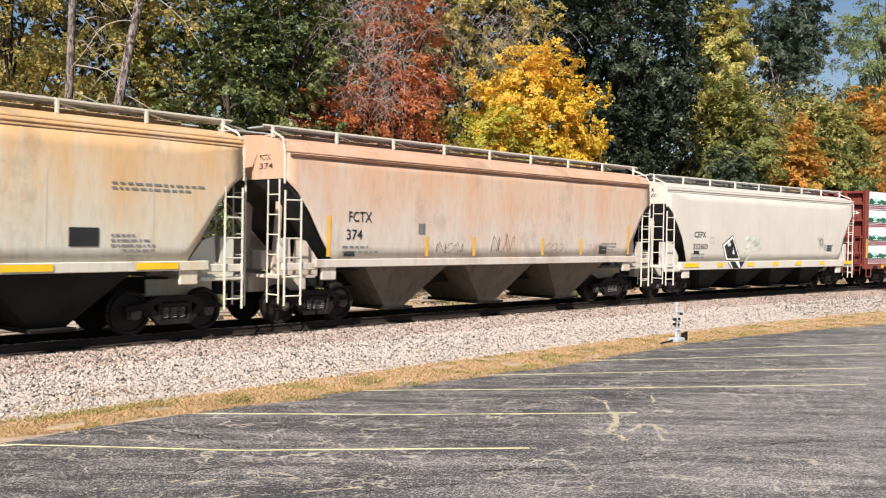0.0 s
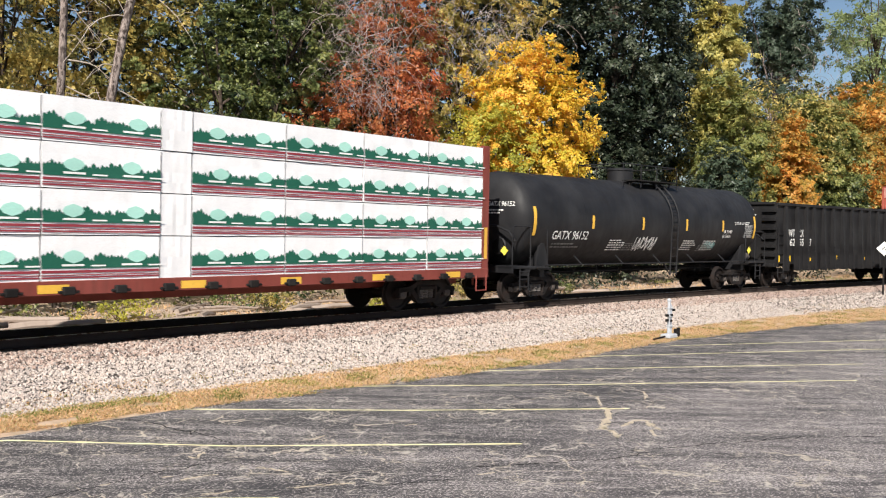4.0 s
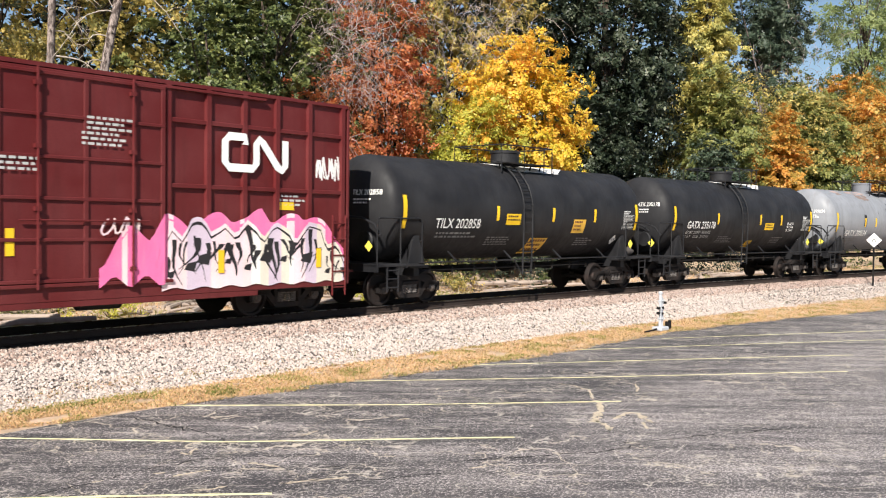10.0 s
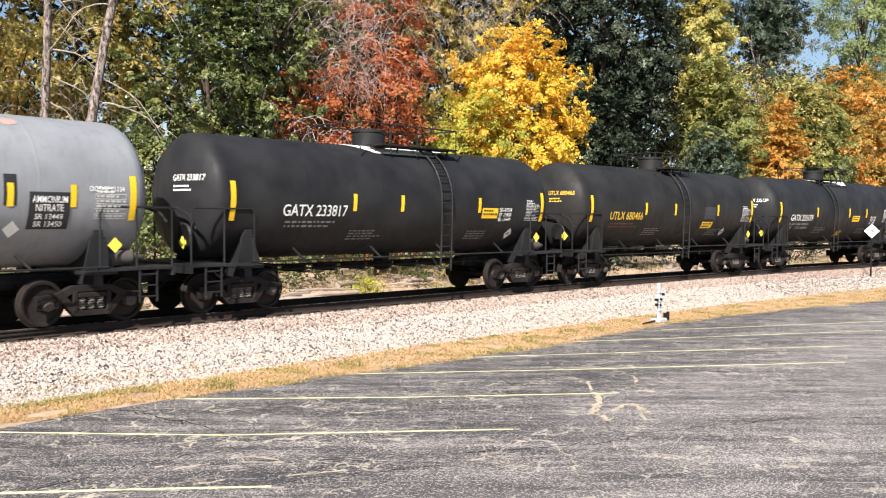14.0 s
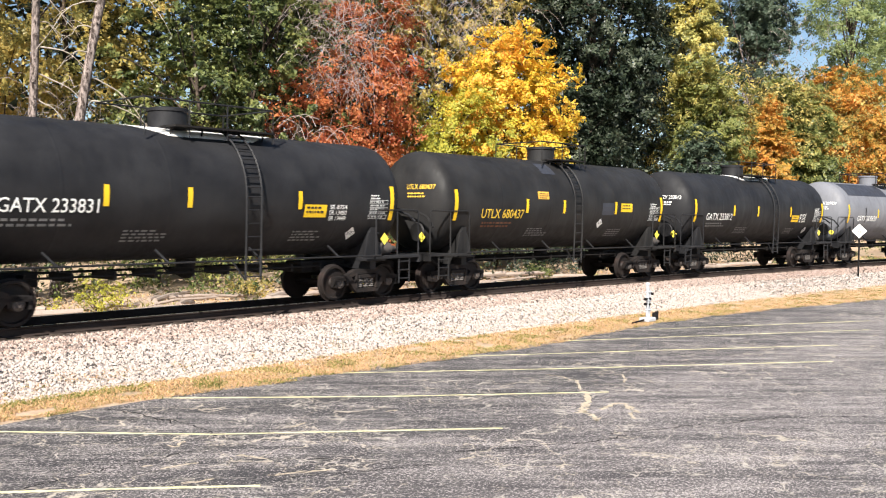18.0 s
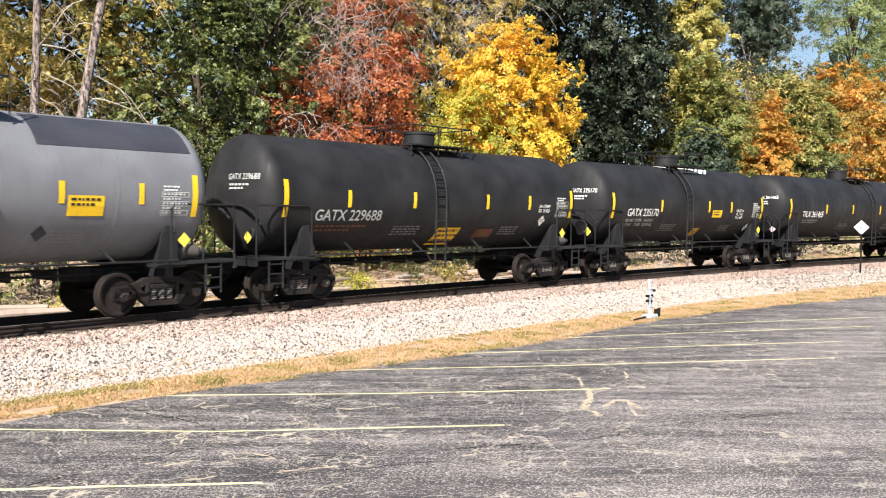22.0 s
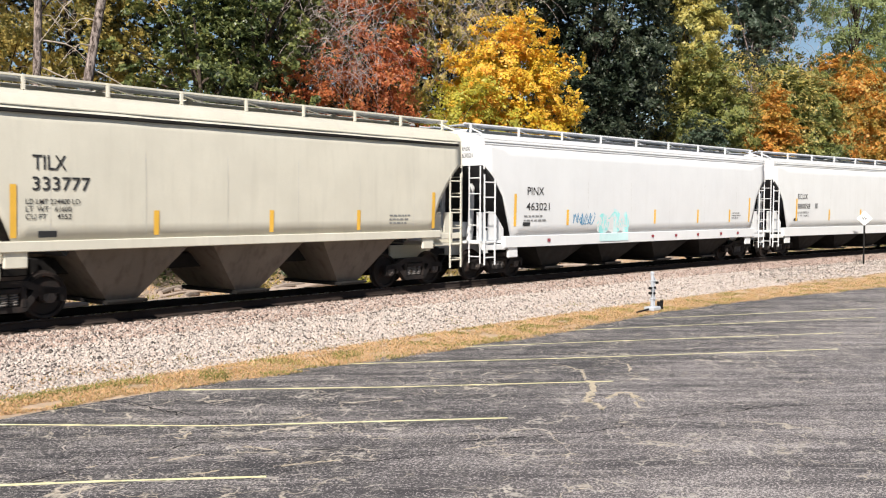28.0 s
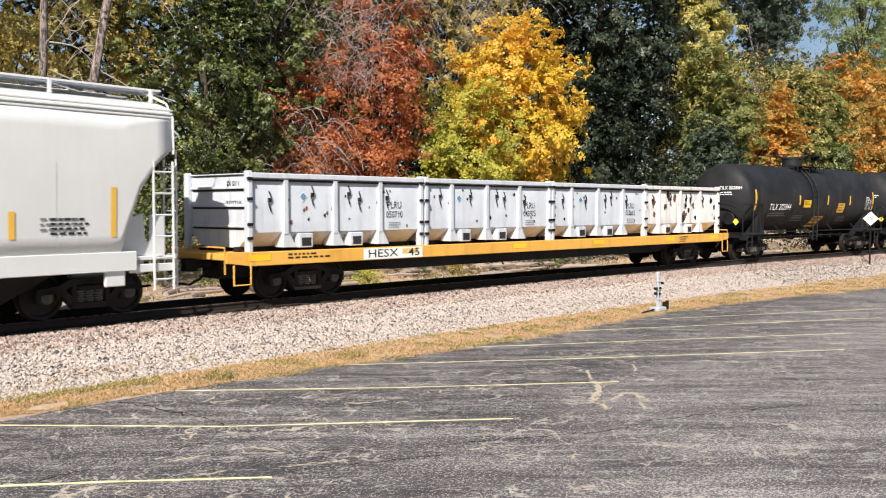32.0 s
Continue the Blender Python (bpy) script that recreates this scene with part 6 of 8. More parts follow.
for u0, u1, w0, w1 in ((-4.66, -4.42, 2.02, 2.03), (-4.66, -4.42, 2.24, 2.25), (-4.66, -4.65, 2.02, 2.25), (-4.43, -4.42, 2.02, 2.25)):
    patch(c2, u0, u1, w0, w1, put2, "blacktext", "stencil_frame", 1)

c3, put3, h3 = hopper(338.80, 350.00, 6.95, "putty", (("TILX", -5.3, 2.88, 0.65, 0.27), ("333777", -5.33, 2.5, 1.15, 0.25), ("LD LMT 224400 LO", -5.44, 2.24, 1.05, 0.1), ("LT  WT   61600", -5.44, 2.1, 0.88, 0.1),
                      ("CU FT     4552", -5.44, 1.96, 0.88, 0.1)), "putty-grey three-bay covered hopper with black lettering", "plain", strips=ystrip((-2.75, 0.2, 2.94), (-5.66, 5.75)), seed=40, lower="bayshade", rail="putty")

# black strip added as the eave's shadow on the side sheet
part("eave_rail_shade", Mesh().box(-6.8, 6.8, -1.66, -1.56, 3.90, 3.97, 0.01), M["under"], c3, "dark strip for the shadow line under the eave")
c4, put4, h4 = hopper(353.70, 369.00, 8.9, "hopwhite", (("PINX", -6.98, 2.58, 0.83, 0.24), ("463021", -7.0, 2.11, 1.14, 0.23)), "white covered hopper with pale blue spray paint",
                      sill=(0.98, 1.33), strips=ystrip((-4.92, 0.25, 3.31, 5.82), (-7.52, 7.5)), seed=44, bays=4, lower="under", rail="hopwhite")
mural(c4, [(-3.3, 1.72), (-3.0, 2.05), (-2.6, 1.9), (-2.3, 2.12), (-1.9, 1.95), (-1.6, 2.05), (-1.42, 1.7)], 1.345, put4, ("gteal", "gpool", "hopwhite"), "gteal", 12, 9, bulge=0.14)
scrawl(c4, -3.2, -1.5, 1.45, 1.95, lambda u, w: put4(u, w, 0.02), "hopwhite", 73, 7, 0.022)
patch(c4, -3.2, -1.5, 1.06, 1.32, lambda u, w: (u, -1.665, w), "gpool", "graffiti_drip", 1)
scrawl(c4, -4.6, -3.45, 1.6, 2.05, put4, "gblue", 71, 5, 0.015)
for x in (-6.0, 0.0, 1.6, 3.2, 5.0, 6.4):
    patch(c4, x, x + 0.16, 1.12, 1.22, lambda u, w: (u, -1.665, w), "wrapred", "reflector_strip", 1)

c5, put5, h5 = hopper(372.65, 387.50, 9.0, "hopwhite2", (("ECUX", -6.94, 2.59, 0.89, 0.23), ("880058", -6.92, 2.16, 1.12, 0.23), ("LD LMT 218400 LB", -6.9, 1.94, 1.0, 0.09), ("LT WT  67600 LB", -6.9, 1.8, 1.0, 0.09)),
                      "white four-bay covered hopper with black lettering", sill=(0.93, 1.32), strips=ystrip((-3.94, -0.74, 2.57, 5.57), (-7.02, 7.6)), seed=48, bays=4, lower="under", rail="hopwhite")
patch(c5, 3.73, 4.4, 1.64, 1.93, put5, "yellow", "notice_panel", 2)
patch(c5, -5.34, -5.1, 2.17, 2.4, put5, "greytext", "stencil_box", 1)
bars(c5, 6.3, 2.0, 0.8, 4, 0.09, put5, "blacktext", 50)


# ---- box cars ----
def boxcar(a, b, half, mat, text, number, label, door, ribs, flat_right=False, white_end=True, seed=0, top=5.12, door_mat=None):
    car, h = car_thing("box_car", label, a, b, "box cars of the train")
    W, z0 = 1.52, 0.92
    part("body", Mesh().box(-half, half, -W, W, z0, top - 0.05, 0.02), M[mat], car)
    mm = Mesh()
    mm.prism([(-W - 0.07, top - 0.10), (-W - 0.07, top - 0.02), (-W * 0.5, top + 0.04), (0, top + 0.07), (W * 0.5, top + 0.04), (W + 0.07, top - 0.02), (W + 0.07, top - 0.10)], -half - 0.02, half + 0.02, "x")
    part("roof", mm, M[mat], car)
    for y in (-1, 1):
        mm = Mesh()
        mm.box(-half, half, min(y * W, y * (W + 0.07)), max(y * W, y * (W + 0.07)), z0 - 0.24, z0 + 0.06, 0.01)
        mm.box(-half * 0.62, half * 0.62, min(y * W, y * (W + 0.06)), max(y * W, y * (W + 0.06)), z0 - 0.36, z0 - 0.2, 0.01)
        part("side_sill", mm, M[mat], car)
        d0, d1 = door
        for i, x in enumerate(ribs):
            mm = Mesh()
            mm.prism([(x - 0.075, y * W), (x - 0.055, y * (W + 0.075)), (x + 0.055, y * (W + 0.075)), (x + 0.075, y * W)], z0 + 0.02, top - 0.1, "z")
            part("side_post", mm, M[mat], car)
        mm = Mesh().box(d0, d1, min(y * W, y * (W + 0.09)), max(y * W, y * (W + 0.09)), z0 + 0.12, top - 0.2, 0.015)
        dr = part("door", mm, M[door_mat or mat], car, "sliding plug door with vertical locking rods")
        mm = Mesh()
        n = 5
        for i in range(n + 1):
            z = z0 + 0.15 + (top - 0.36 - z0) * i / n
            mm.box(d0, d1, min(y * (W + 0.09), y * (W + 0.13)), max(y * (W + 0.09), y * (W + 0.13)), z - 0.035, z + 0.035, 0.01)
        for x in (d0 + 0.05, (d0 + d1) / 2, d1 - 0.05):
            mm.box(x - 0.05, x + 0.05, min(y * (W + 0.09), y * (W + 0.125)), max(y * (W + 0.09), y * (W + 0.125)), z0 + 0.15, top - 0.2, 0.01)
        part("door_frame", mm, M[door_mat or mat], dr)
        mm = Mesh()
        for x in (d0 + 0.75, d1 - 0.75):
            mm.tube([(x, y * (W + 0.17), z0 + 0.0), (x, y * (W + 0.17), top - 0.12)], 0.025)
            for k in range(4):
                z = z0 + 0.3 + k * 1.15
                mm.box(x - 0.06, x + 0.06, min(y * (W + 0.1), y * (W + 0.19)), max(y * (W + 0.1), y * (W + 0.19)), z, z + 0.08)
        mm.tube([(d0 + 0.4, y * (W + 0.16), 2.2), (d1 - 0.4, y * (W + 0.16), 2.2)], 0.02)
        part("locking_rod", mm, M[door_mat or mat], dr)
        part("door_track", Mesh().box(d0 - 3.0, d1 + 0.2, min(y * (W + 0.02), y * (W + 0.13)), max(y * (W + 0.02), y * (W + 0.13)), z0 + 0.03, z0 + 0.10, 0.01), M[mat], car)
        part("door_track", Mesh().box(d0, d1 + 2.6, min(y * (W + 0.02), y * (W + 0.11)), max(y * (W + 0.02), y * (W + 0.11)), top - 0.19, top - 0.13, 0.01), M[mat], car)
    for s in (-1, 1):
        mm = Mesh()
        for i in range(8):
            z = z0 + 0.35 + i * 0.42
            if z < top - 1.0:
                mm.prism([(s * half, z), (s * (half + 0.09), z + 0.06), (s * (half + 0.09), z + 0.2), (s * half, z + 0.26)], -W + 0.12, W - 0.12, "y")
        for y in (-1, 1):
            mm.box(min(s * half, s * (half + 0.08)), max(s * half, s * (half + 0.08)), y * W - 0.06, y * W + 0.06, z0 - 0.2, top - 0.1, 0.01)
        part("end_corrugation", mm, M[mat], car)
        if white_end:
            mm = Mesh().box(min(s * (half + 0.0), s * (half + 0.03)), max(s * half, s * (half + 0.03)), -W + 0.06, W - 0.06, top - 0.66, top - 0.09)
            part("end_band", mm, M["signwhite"] if white_end == "clean" else M["band_worn"], car, "white clearance band on the end")
        for y in (-1, 1):
            mm = Mesh()
            ladder(mm, s * (half - 0.08), s * (half - 0.50), y * (W + 0.10), 0.45, 2.4, 5, 0.018)
            part("side_ladder", mm, M[mat], car)
            mm = Mesh()
            for j in range(5):
                z = 0.95 + j * 0.33
                mm.tube([(s * (half + 0.16), y * (W - 0.05), z), (s * (half + 0.16), y * (W - 0.5), z)], 0.017)
            for yy in (W - 0.05, W - 0.5):
                mm.tube([(s * (half + 0.16), y * yy, 0.7), (s * (half + 0.16), y * yy, 2.45)], 0.02)
            part("end_ladder", mm, M[mat], car)
        mm = Mesh().box(min(s * half, s * (half + 0.5)), max(s * half, s * (half + 0.5)), -1.3, 1.3, 0.98, 1.03).box(min(s * half, s * (half + 0.3)), max(s * half, s * (half + 0.3)), -0.35, 0.35, 0.7, 1.0, 0.02)
        part("end_platform", mm, M[mat], car)
    mm = Mesh().box(-half + 0.4, half - 0.4, -0.3, 0.3, 0.6, 0.95, 0.02).tube([(-4, -0.9, 0.55), (4, -0.9, 0.55)], 0.03)
    mm.lathe([(-0.5, 0.1), (-0.45, 0.2), (0.45, 0.2), (0.5, 0.1)], (1.0, -0.8, 0.6), "x", 14)
    part("underframe", mm, M["under"], car)
    couplers(car, h + 0.95)
    return car, (lambda u, w, k=0.0: (u, -W - 0.008 - k, w)), W


ribs6 = [-7.1, -6.38, -5.32, -4.25, -3.15, -2.1, 2.45, 3.62, 4.62, 5.62, 7.1]
b6, pb6, W6 = boxcar(104.56, 116.15, 7.2, "box_faded", "GTW", "406427", "faded red box car with white spray-painted graffiti", (-1.27, 2.19), ribs6, white_end="worn", seed=6, door_mat="box_door")
lettering(b6, "GTW", -6.22, 2.40, 0.78, 0.30, pb6, "white")
lettering(b6, "406", -5.13, 2.42, 0.78, 0.27, pb6, "white")
lettering(b6, "427", -4.08, 2.42, 0.77, 0.27, pb6, "white")
bars(b6, -6.15, 2.1, 0.5, 2, 0.16, pb6, "white", 1)
over = lambda u, w: (u, -W6 - 0.014, w)
posts6 = lambda u, w: (u, -W6 - 0.0795, w)
mural(b6, [(-7.1, 1.45), (-6.7, 1.72), (-6.1, 1.5), (-5.7, 1.8), (-4.95, 1.82), (-4.6, 2.15), (-3.0, 2.35), (-2.94, 1.62), (-1.95, 1.78), (-1.85, 2.4), (-1.4, 2.5)], 0.99, over, ("gwhite", "gwhite", "gash", "gcream"), "gblack", 101, 34, ribs6, posts6)
sill6 = lambda u, w: (u, -W6 - 0.078, w)
mural(b6, [(-7.1, 0.97), (-1.3, 0.975)], 0.70, sill6, ("gwhite", "gwhite", "gcream"), "gblack", 104, 16, bulge=0.0)
mural(b6, [(2.25, 0.97), (7.1, 0.975)], 0.72, sill6, ("gwhite", "gcream", "gwhite"), "gblack", 105, 12, bulge=0.0)
mural(b6, [(-1.2, 2.45), (-0.6, 2.1), (-0.3, 1.5), (0.3, 1.8), (0.7, 2.2), (1.1, 1.6), (1.5, 2.1), (2.1, 2.0)], 0.95, lambda u, w: (u, -W6 - 0.096, w), ("gwhite", "box_door", "gcream", "box_door"), "gblack", 102, 13)
mural(b6, [(2.25, 2.0), (2.9, 2.05), (3.3, 1.9), (3.9, 2.1), (4.2, 1.9), (4.9, 2.1), (5.35, 1.95), (5.45, 1.5), (6.2, 1.65), (6.6, 1.4), (7.1, 1.35)], 0.99, lambda u, w: (u, -W6 - (0.014 if u < 5.36 or u > 6.8 else 0.066), w), ("gwhite", "gwhite", "gcream"), "gblack", 103, 30, ribs6, posts6)
scrawl(b6, -6.2, -5.35, 2.7, 3.6, over, "gpale", 104, 3, 0.02)
scrawl(b6, -6.9, -6.4, 2.8, 4.2, over, "white", 105, 2, 0.014)
for x in (-6.7, -3.6, -2.0, 2.3, 6.85):
    patch(b6, x - 0.07, x + 0.07, 1.0, 1.55, lambda u, w: (u, -W6 - 0.024, w), "amber", "reflector_strip", 1)
part("end_panel", Mesh().box(5.4, 6.75, -W6 - 0.06, -W6, 1.9, 4.6, 0.015), M["box_faded"], b6)
part("roof_hatch_latch", Mesh().box(5.45, 5.65, -W6 - 0.12, -W6 - 0.05, 4.35, 4.75, 0.02), M["under"], b6)
for k, (x, z) in enumerate(((-1.1, 3.4), (-0.2, 3.4), (0.9, 3.4), (-1.1, 2.7), (-0.2, 2.75), (0.9, 2.7))):
    bars(b6, x, z, 0.75, 3, 0.12, lambda u, w: (u, -W6 - 0.132, w), "dimwhite", 110 + k)

ribs7 = [-7.08, -6.4, -5.62, -4.8, -3.96, -3.12, -2.28, 2.12, 3.1, 4.05, 4.97, 5.94, 7.01]
b7, pb7, W7 = boxcar(120.95, 132.40, 7.15, "box_maroon", "GTW", "407736", "dark maroon box car with white lettering and pink graffiti", (-1.41, 2.01), ribs7, white_end="clean", seed=7)
for x0, x1 in ((-6.4, -1.6), (2.12, 7.05)):
    for z in (1.66, 2.95, 4.31):
        part("side_rail", Mesh().box(x0, x1, -W7 - 0.06, -W7, z - 0.05, z + 0.05, 0.012), M["box_maroon"], b7)
for body, x, z, w in (("GT", -5.37, 3.57, 0.38), ("W", -4.53, 3.6, 0.26), ("40", -5.37, 3.17, 0.41), ("77", -4.53, 3.19, 0.36), ("36", -3.76, 3.18, 0.40)):
    lettering(b7, body, x, z, w, 0.27, pb7, "white")
bars(b7, -5.15, 2.85, 0.45, 2, 0.14, pb7, "white", 2)
bars(b7, -4.4, 2.85, 0.45, 2, 0.14, pb7, "white", 3)
patch(b7, -5.41, -4.96, 2.48, 2.67, pb7, "yellow", "notice_panel", 1)
# the railway's emblem: one thick white ribbon
ribbon = [(3.34, 3.52), (3.34, 3.68), (2.9, 3.68), (2.78, 3.56), (2.78, 3.12), (2.9, 3.0), (3.55, 3.0), (3.66, 3.12), (3.66, 3.55), (3.76, 3.66), (3.86, 3.58), (4.3, 3.06), (4.42, 3.0), (4.52, 3.1), (4.52, 3.68)]
ribbon = [(3.5 + (x - 2.78) * 0.96, 3.40 + (z - 3.0) * 1.0) for x, z in ribbon]
mm = Mesh()
for k, q in enumerate(ribbon):
    a, b = Vector(ribbon[max(0, k - 1)]), Vector(ribbon[min(len(ribbon) - 1, k + 1)])
    d = (b - a).normalized()
    n2 = Vector((-d.y, d.x)) * 0.09
    mm.v += [(q[0] - n2.x, -W7 - 0.085, q[1] - n2.y), (q[0] + n2.x, -W7 - 0.085, q[1] + n2.y)]
mm.f = [(2 * k, 2 * k + 2, 2 * k + 3, 2 * k + 1) for k in range(len(ribbon) - 1)]
part("emblem", mm, M["white"], b7, "white ribbon-shaped emblem", fix=False)
over7 = lambda u, w: (u, -W7 - 0.082, w)
mural(b7, [(0.55, 1.3), (0.9, 1.75), (1.2, 2.05), (1.6, 1.85), (2.0, 2.3), (2.6, 2.1), (3.4, 2.35), (4.1, 2.2), (4.5, 2.5), (4.9, 2.2), (5.6, 2.4), (6.3, 2.2), (6.7, 2.0), (7.05, 1.5)], 1.0, lambda u, w: (u, -W7 - (0.078 if u > 2.02 else 0.14), w), ("gpink", "gpink", "gpale"), "gpink", 111, 4, bulge=0.22)
mural(b7, [(1.95, 1.5), (2.15, 2.15), (2.45, 1.9), (2.7, 2.3), (3.0, 2.25), (3.1, 1.95), (3.5, 2.2), (3.8, 1.9), (4.1, 2.25), (4.4, 2.1), (4.55, 1.85), (4.9, 2.2), (5.3, 2.05), (5.5, 1.8), (5.9, 2.2), (6.3, 2.15), (6.45, 1.7), (6.8, 1.75), (7.05, 1.3)], 0.80, lambda u, w: (u, -W7 - 0.088, w), ("gcream", "glilac", "gpale", "gwhite"), "gblack", 112, 30)
scrawl(b7, 6.2, 7.0, 3.2, 3.85, pb7, "white", 113, 4, 0.025)
scrawl(b7, 0.6, 1.4, 1.9, 2.3, lambda u, w: (u, -W7 - 0.14, w), "gpale", 114, 3, 0.02)
for x, z0, z1 in ((-6.2, 1.12, 1.58), (-4.22, 1.12, 1.58), (-1.15, 1.55, 2.05), (3.4, 1.1, 1.6), (6.2, 1.15, 1.6)):
    patch(b7, x - 0.08, x + 0.08, z0, z1, lambda u, w: (u, -W7 - 0.105, w), "yellow", "reflector_strip", 1)
patch(b7, 5.0, 5.5, 2.5, 2.68, lambda u, w: (u, -W7 - 0.012, w), "yellow", "notice_panel", 1)
for k, (x, z) in enumerate(((0.3, 4.2), (0.2, 3.9), (-1.35, 3.35), (5.0, 2.85))):
    bars(b7, x, z, 0.9, 3, 0.1, lambda u, w: (u, -W7 - 0.132 if -1.5 < u < 1.8 else -W7 - 0.012, w), "dimwhite", 120 + k)

# ---- gondola ----
g5, hg = car_thing("gondola_car", "black ribbed steel gondola with white lettering", 88.24, 100.10)
W, half, gt, gb = 1.50, 7.4, 3.56, 1.0
for y in (-1, 1):
    part("side_wall", Mesh().box(-half, half, min(y * W, y * (W - 0.05)), max(y * W, y * (W - 0.05)), gb, gt), M["gon_black"], g5)
    part("top_chord", Mesh().box(-half, half, y * W - 0.09, y * W + 0.09, gt - 0.06, gt + 0.06, 0.015), M["gon_black"], g5)
    part("side_sill", Mesh().box(-half + 1.9, half - 1.9, min(y * W, y * (W - 0.5)), max(y * W, y * (W - 0.5)), 0.74, gb - 0.002, 0.02), M["gon_black"], g5)
    part("end_wall", Mesh().box(min(y * half, y * (half - 0.05)), max(y * half, y * (half - 0.05)), -W + 0.052, W - 0.052, gb, gt + 0.05), M["gon_black"], g5)
    part("end_chord", Mesh().box(y * half - 0.09, y * half + 0.09, -W + 0.092, W - 0.092, gt - 0.02, gt + 0.10, 0.015), M["gon_black"], g5)
part("floor", Mesh().box(-half + 0.052, half - 0.052, -W + 0.052, W - 0.052, gb, gb + 0.06), M["gon_black"], g5)
rib = shared("gondola_rib", M["gon_black"], lambda m: m.prism([(0.0, 0.72), (0.0, gt - 0.06), (-0.10, gt - 0.06), (-0.24, 1.0), (-0.24, 0.72)], -0.085, 0.085, "x"))
xr = [-6.8, -5.84, -5.06, -4.38, -3.48, -2.6, -1.68, -0.78, 0.12, 1.0, 1.9, 2.8, 3.7, 4.57, 5.4, 6.8]
for x in xr:
    for y in (-1, 1):
        r = part("side_rib", rib, None, g5)
        r.matrix_basis = pose(x, y * W, 0, 0, 0, 0 if y < 0 else 180)
for s in (-1, 1):
    mm = Mesh()
    for i in range(6):
        z = gb + 0.3 + 0.38 * i
        mm.prism([(s * half, z), (s * (half + 0.14), z + 0.03), (s * (half + 0.14), z + 0.16), (s * half, z + 0.2)], -W + 0.02, -W + 0.62, "y")
        mm.prism([(s * half, z), (s * (half + 0.14), z + 0.03), (s * (half + 0.14), z + 0.16), (s * half, z + 0.2)], W - 0.62, W - 0.02, "y")
    mm.box(min(s * half, s * (half + 0.16)), max(s * half, s * (half + 0.16)), -W + 0.62, W - 0.62, 2.35, 2.42)
    mm.box(min(s * (half - 0.2), s * (half + 0.2)), max(s * (half - 0.2), s * (half + 0.2)), -W, W, gb - 0.12, gb + 0.02, 0.02)
    part("end_ribs", mm, M["gon_black"], g5)
    for y in (-1, 1):
        mm = Mesh()
        ladder(mm, s * (half - 0.05), s * (half - 0.5), y * (W + 0.06), 0.45, 2.5, 5, 0.018)
        part("side_ladder", mm, M["gon_black"], g5)
    part("draft_sill", Mesh().box(min(s * (half - 2.2), s * (half + 0.1)), max(s * (half - 2.2), s * (half + 0.1)), -0.3, 0.3, 0.72, 1.0, 0.02), M["under"], g5)
couplers(g5, hg + 0.95)
pg = lambda u, w: (u, -W - 0.008, w)
for body, x, z, w in (("WT", -6.42, 2.2, 0.52), ("LX", -5.5, 2.2, 0.34), ("62", -6.33, 1.8, 0.46), ("55", -5.5, 1.8, 0.36), ("47", -4.77, 1.8, 0.3)):
    lettering(g5, body, x, z, w, 0.30, pg, "white")
for k in (1, 2):
    bars(g5, xr[k] + 0.13, 1.6, 0.3, 3, 0.15, pg, "white", 130 + k)
lettering(g5, "WTLX", -0.1, 3.2, 0.5, 0.15, lambda u, w: (-half - 0.01, -u, w), "white")
lettering(g5, "625547", -0.1, 2.98, 0.62, 0.15, lambda u, w: (-half - 0.01, -u, w), "white")
for x, w2, m2 in ((-half + 0.3 + 0.75, 0.26, "yellow"), (xr[2] + 0.55, 0.5, "yellow"), (xr[3] + 0.4, 0.2, "white"), (xr[5] + 0.45, 0.24, "yellow"), (xr[8] + 0.4, 0.48, "yellow"), (xr[10] + 0.4, 0.24, "yellow"), (xr[12] + 0.35, 0.3, "yellow")):
    patch(g5, x - w2 / 2, x + w2 / 2, 1.12 if w2 > 0.25 else 1.2, 1.36 if w2 < 0.3 else 1.26, pg, m2, "reflector_strip", 1)
patch(g5, -half - 0.0 + 0.02, -half + 0.12, 1.1, 1.38, lambda u, w: (u, -W - 0.1, w), "yellow", "reflector_strip", 1)

# ---- centre-beam flat with wrapped lumber ----
f3, hf = car_thing("centerbeam_flat", "red centre-beam flat car with bulkheads", 49.90, 66.65)
half = 10.45
mm = Mesh().box(-half, half, -1.5, 1.5, 0.98, 1.12, 0.02).box(-half, half, -0.35, 0.35, 0.62, 1.0, 0.02)
for y in (-1, 1):
    mm.box(-half, half, y * 1.5 - 0.05, y * 1.5 + 0.05, 0.86, 1.13, 0.01)
part("deck", mm, M["frame_red"], f3)
mm = Mesh().box(-half, half, -0.1, 0.1, 4.35, 4.65, 0.03)
for i in range(12):
    x = -half + 0.5 + i * (2 * half - 1) / 11
    mm.box(x - 0.06, x + 0.06, -0.08, 0.08, 1.1, 4.4, 0.01)
part("center_beam", mm, M["frame_red"], f3)
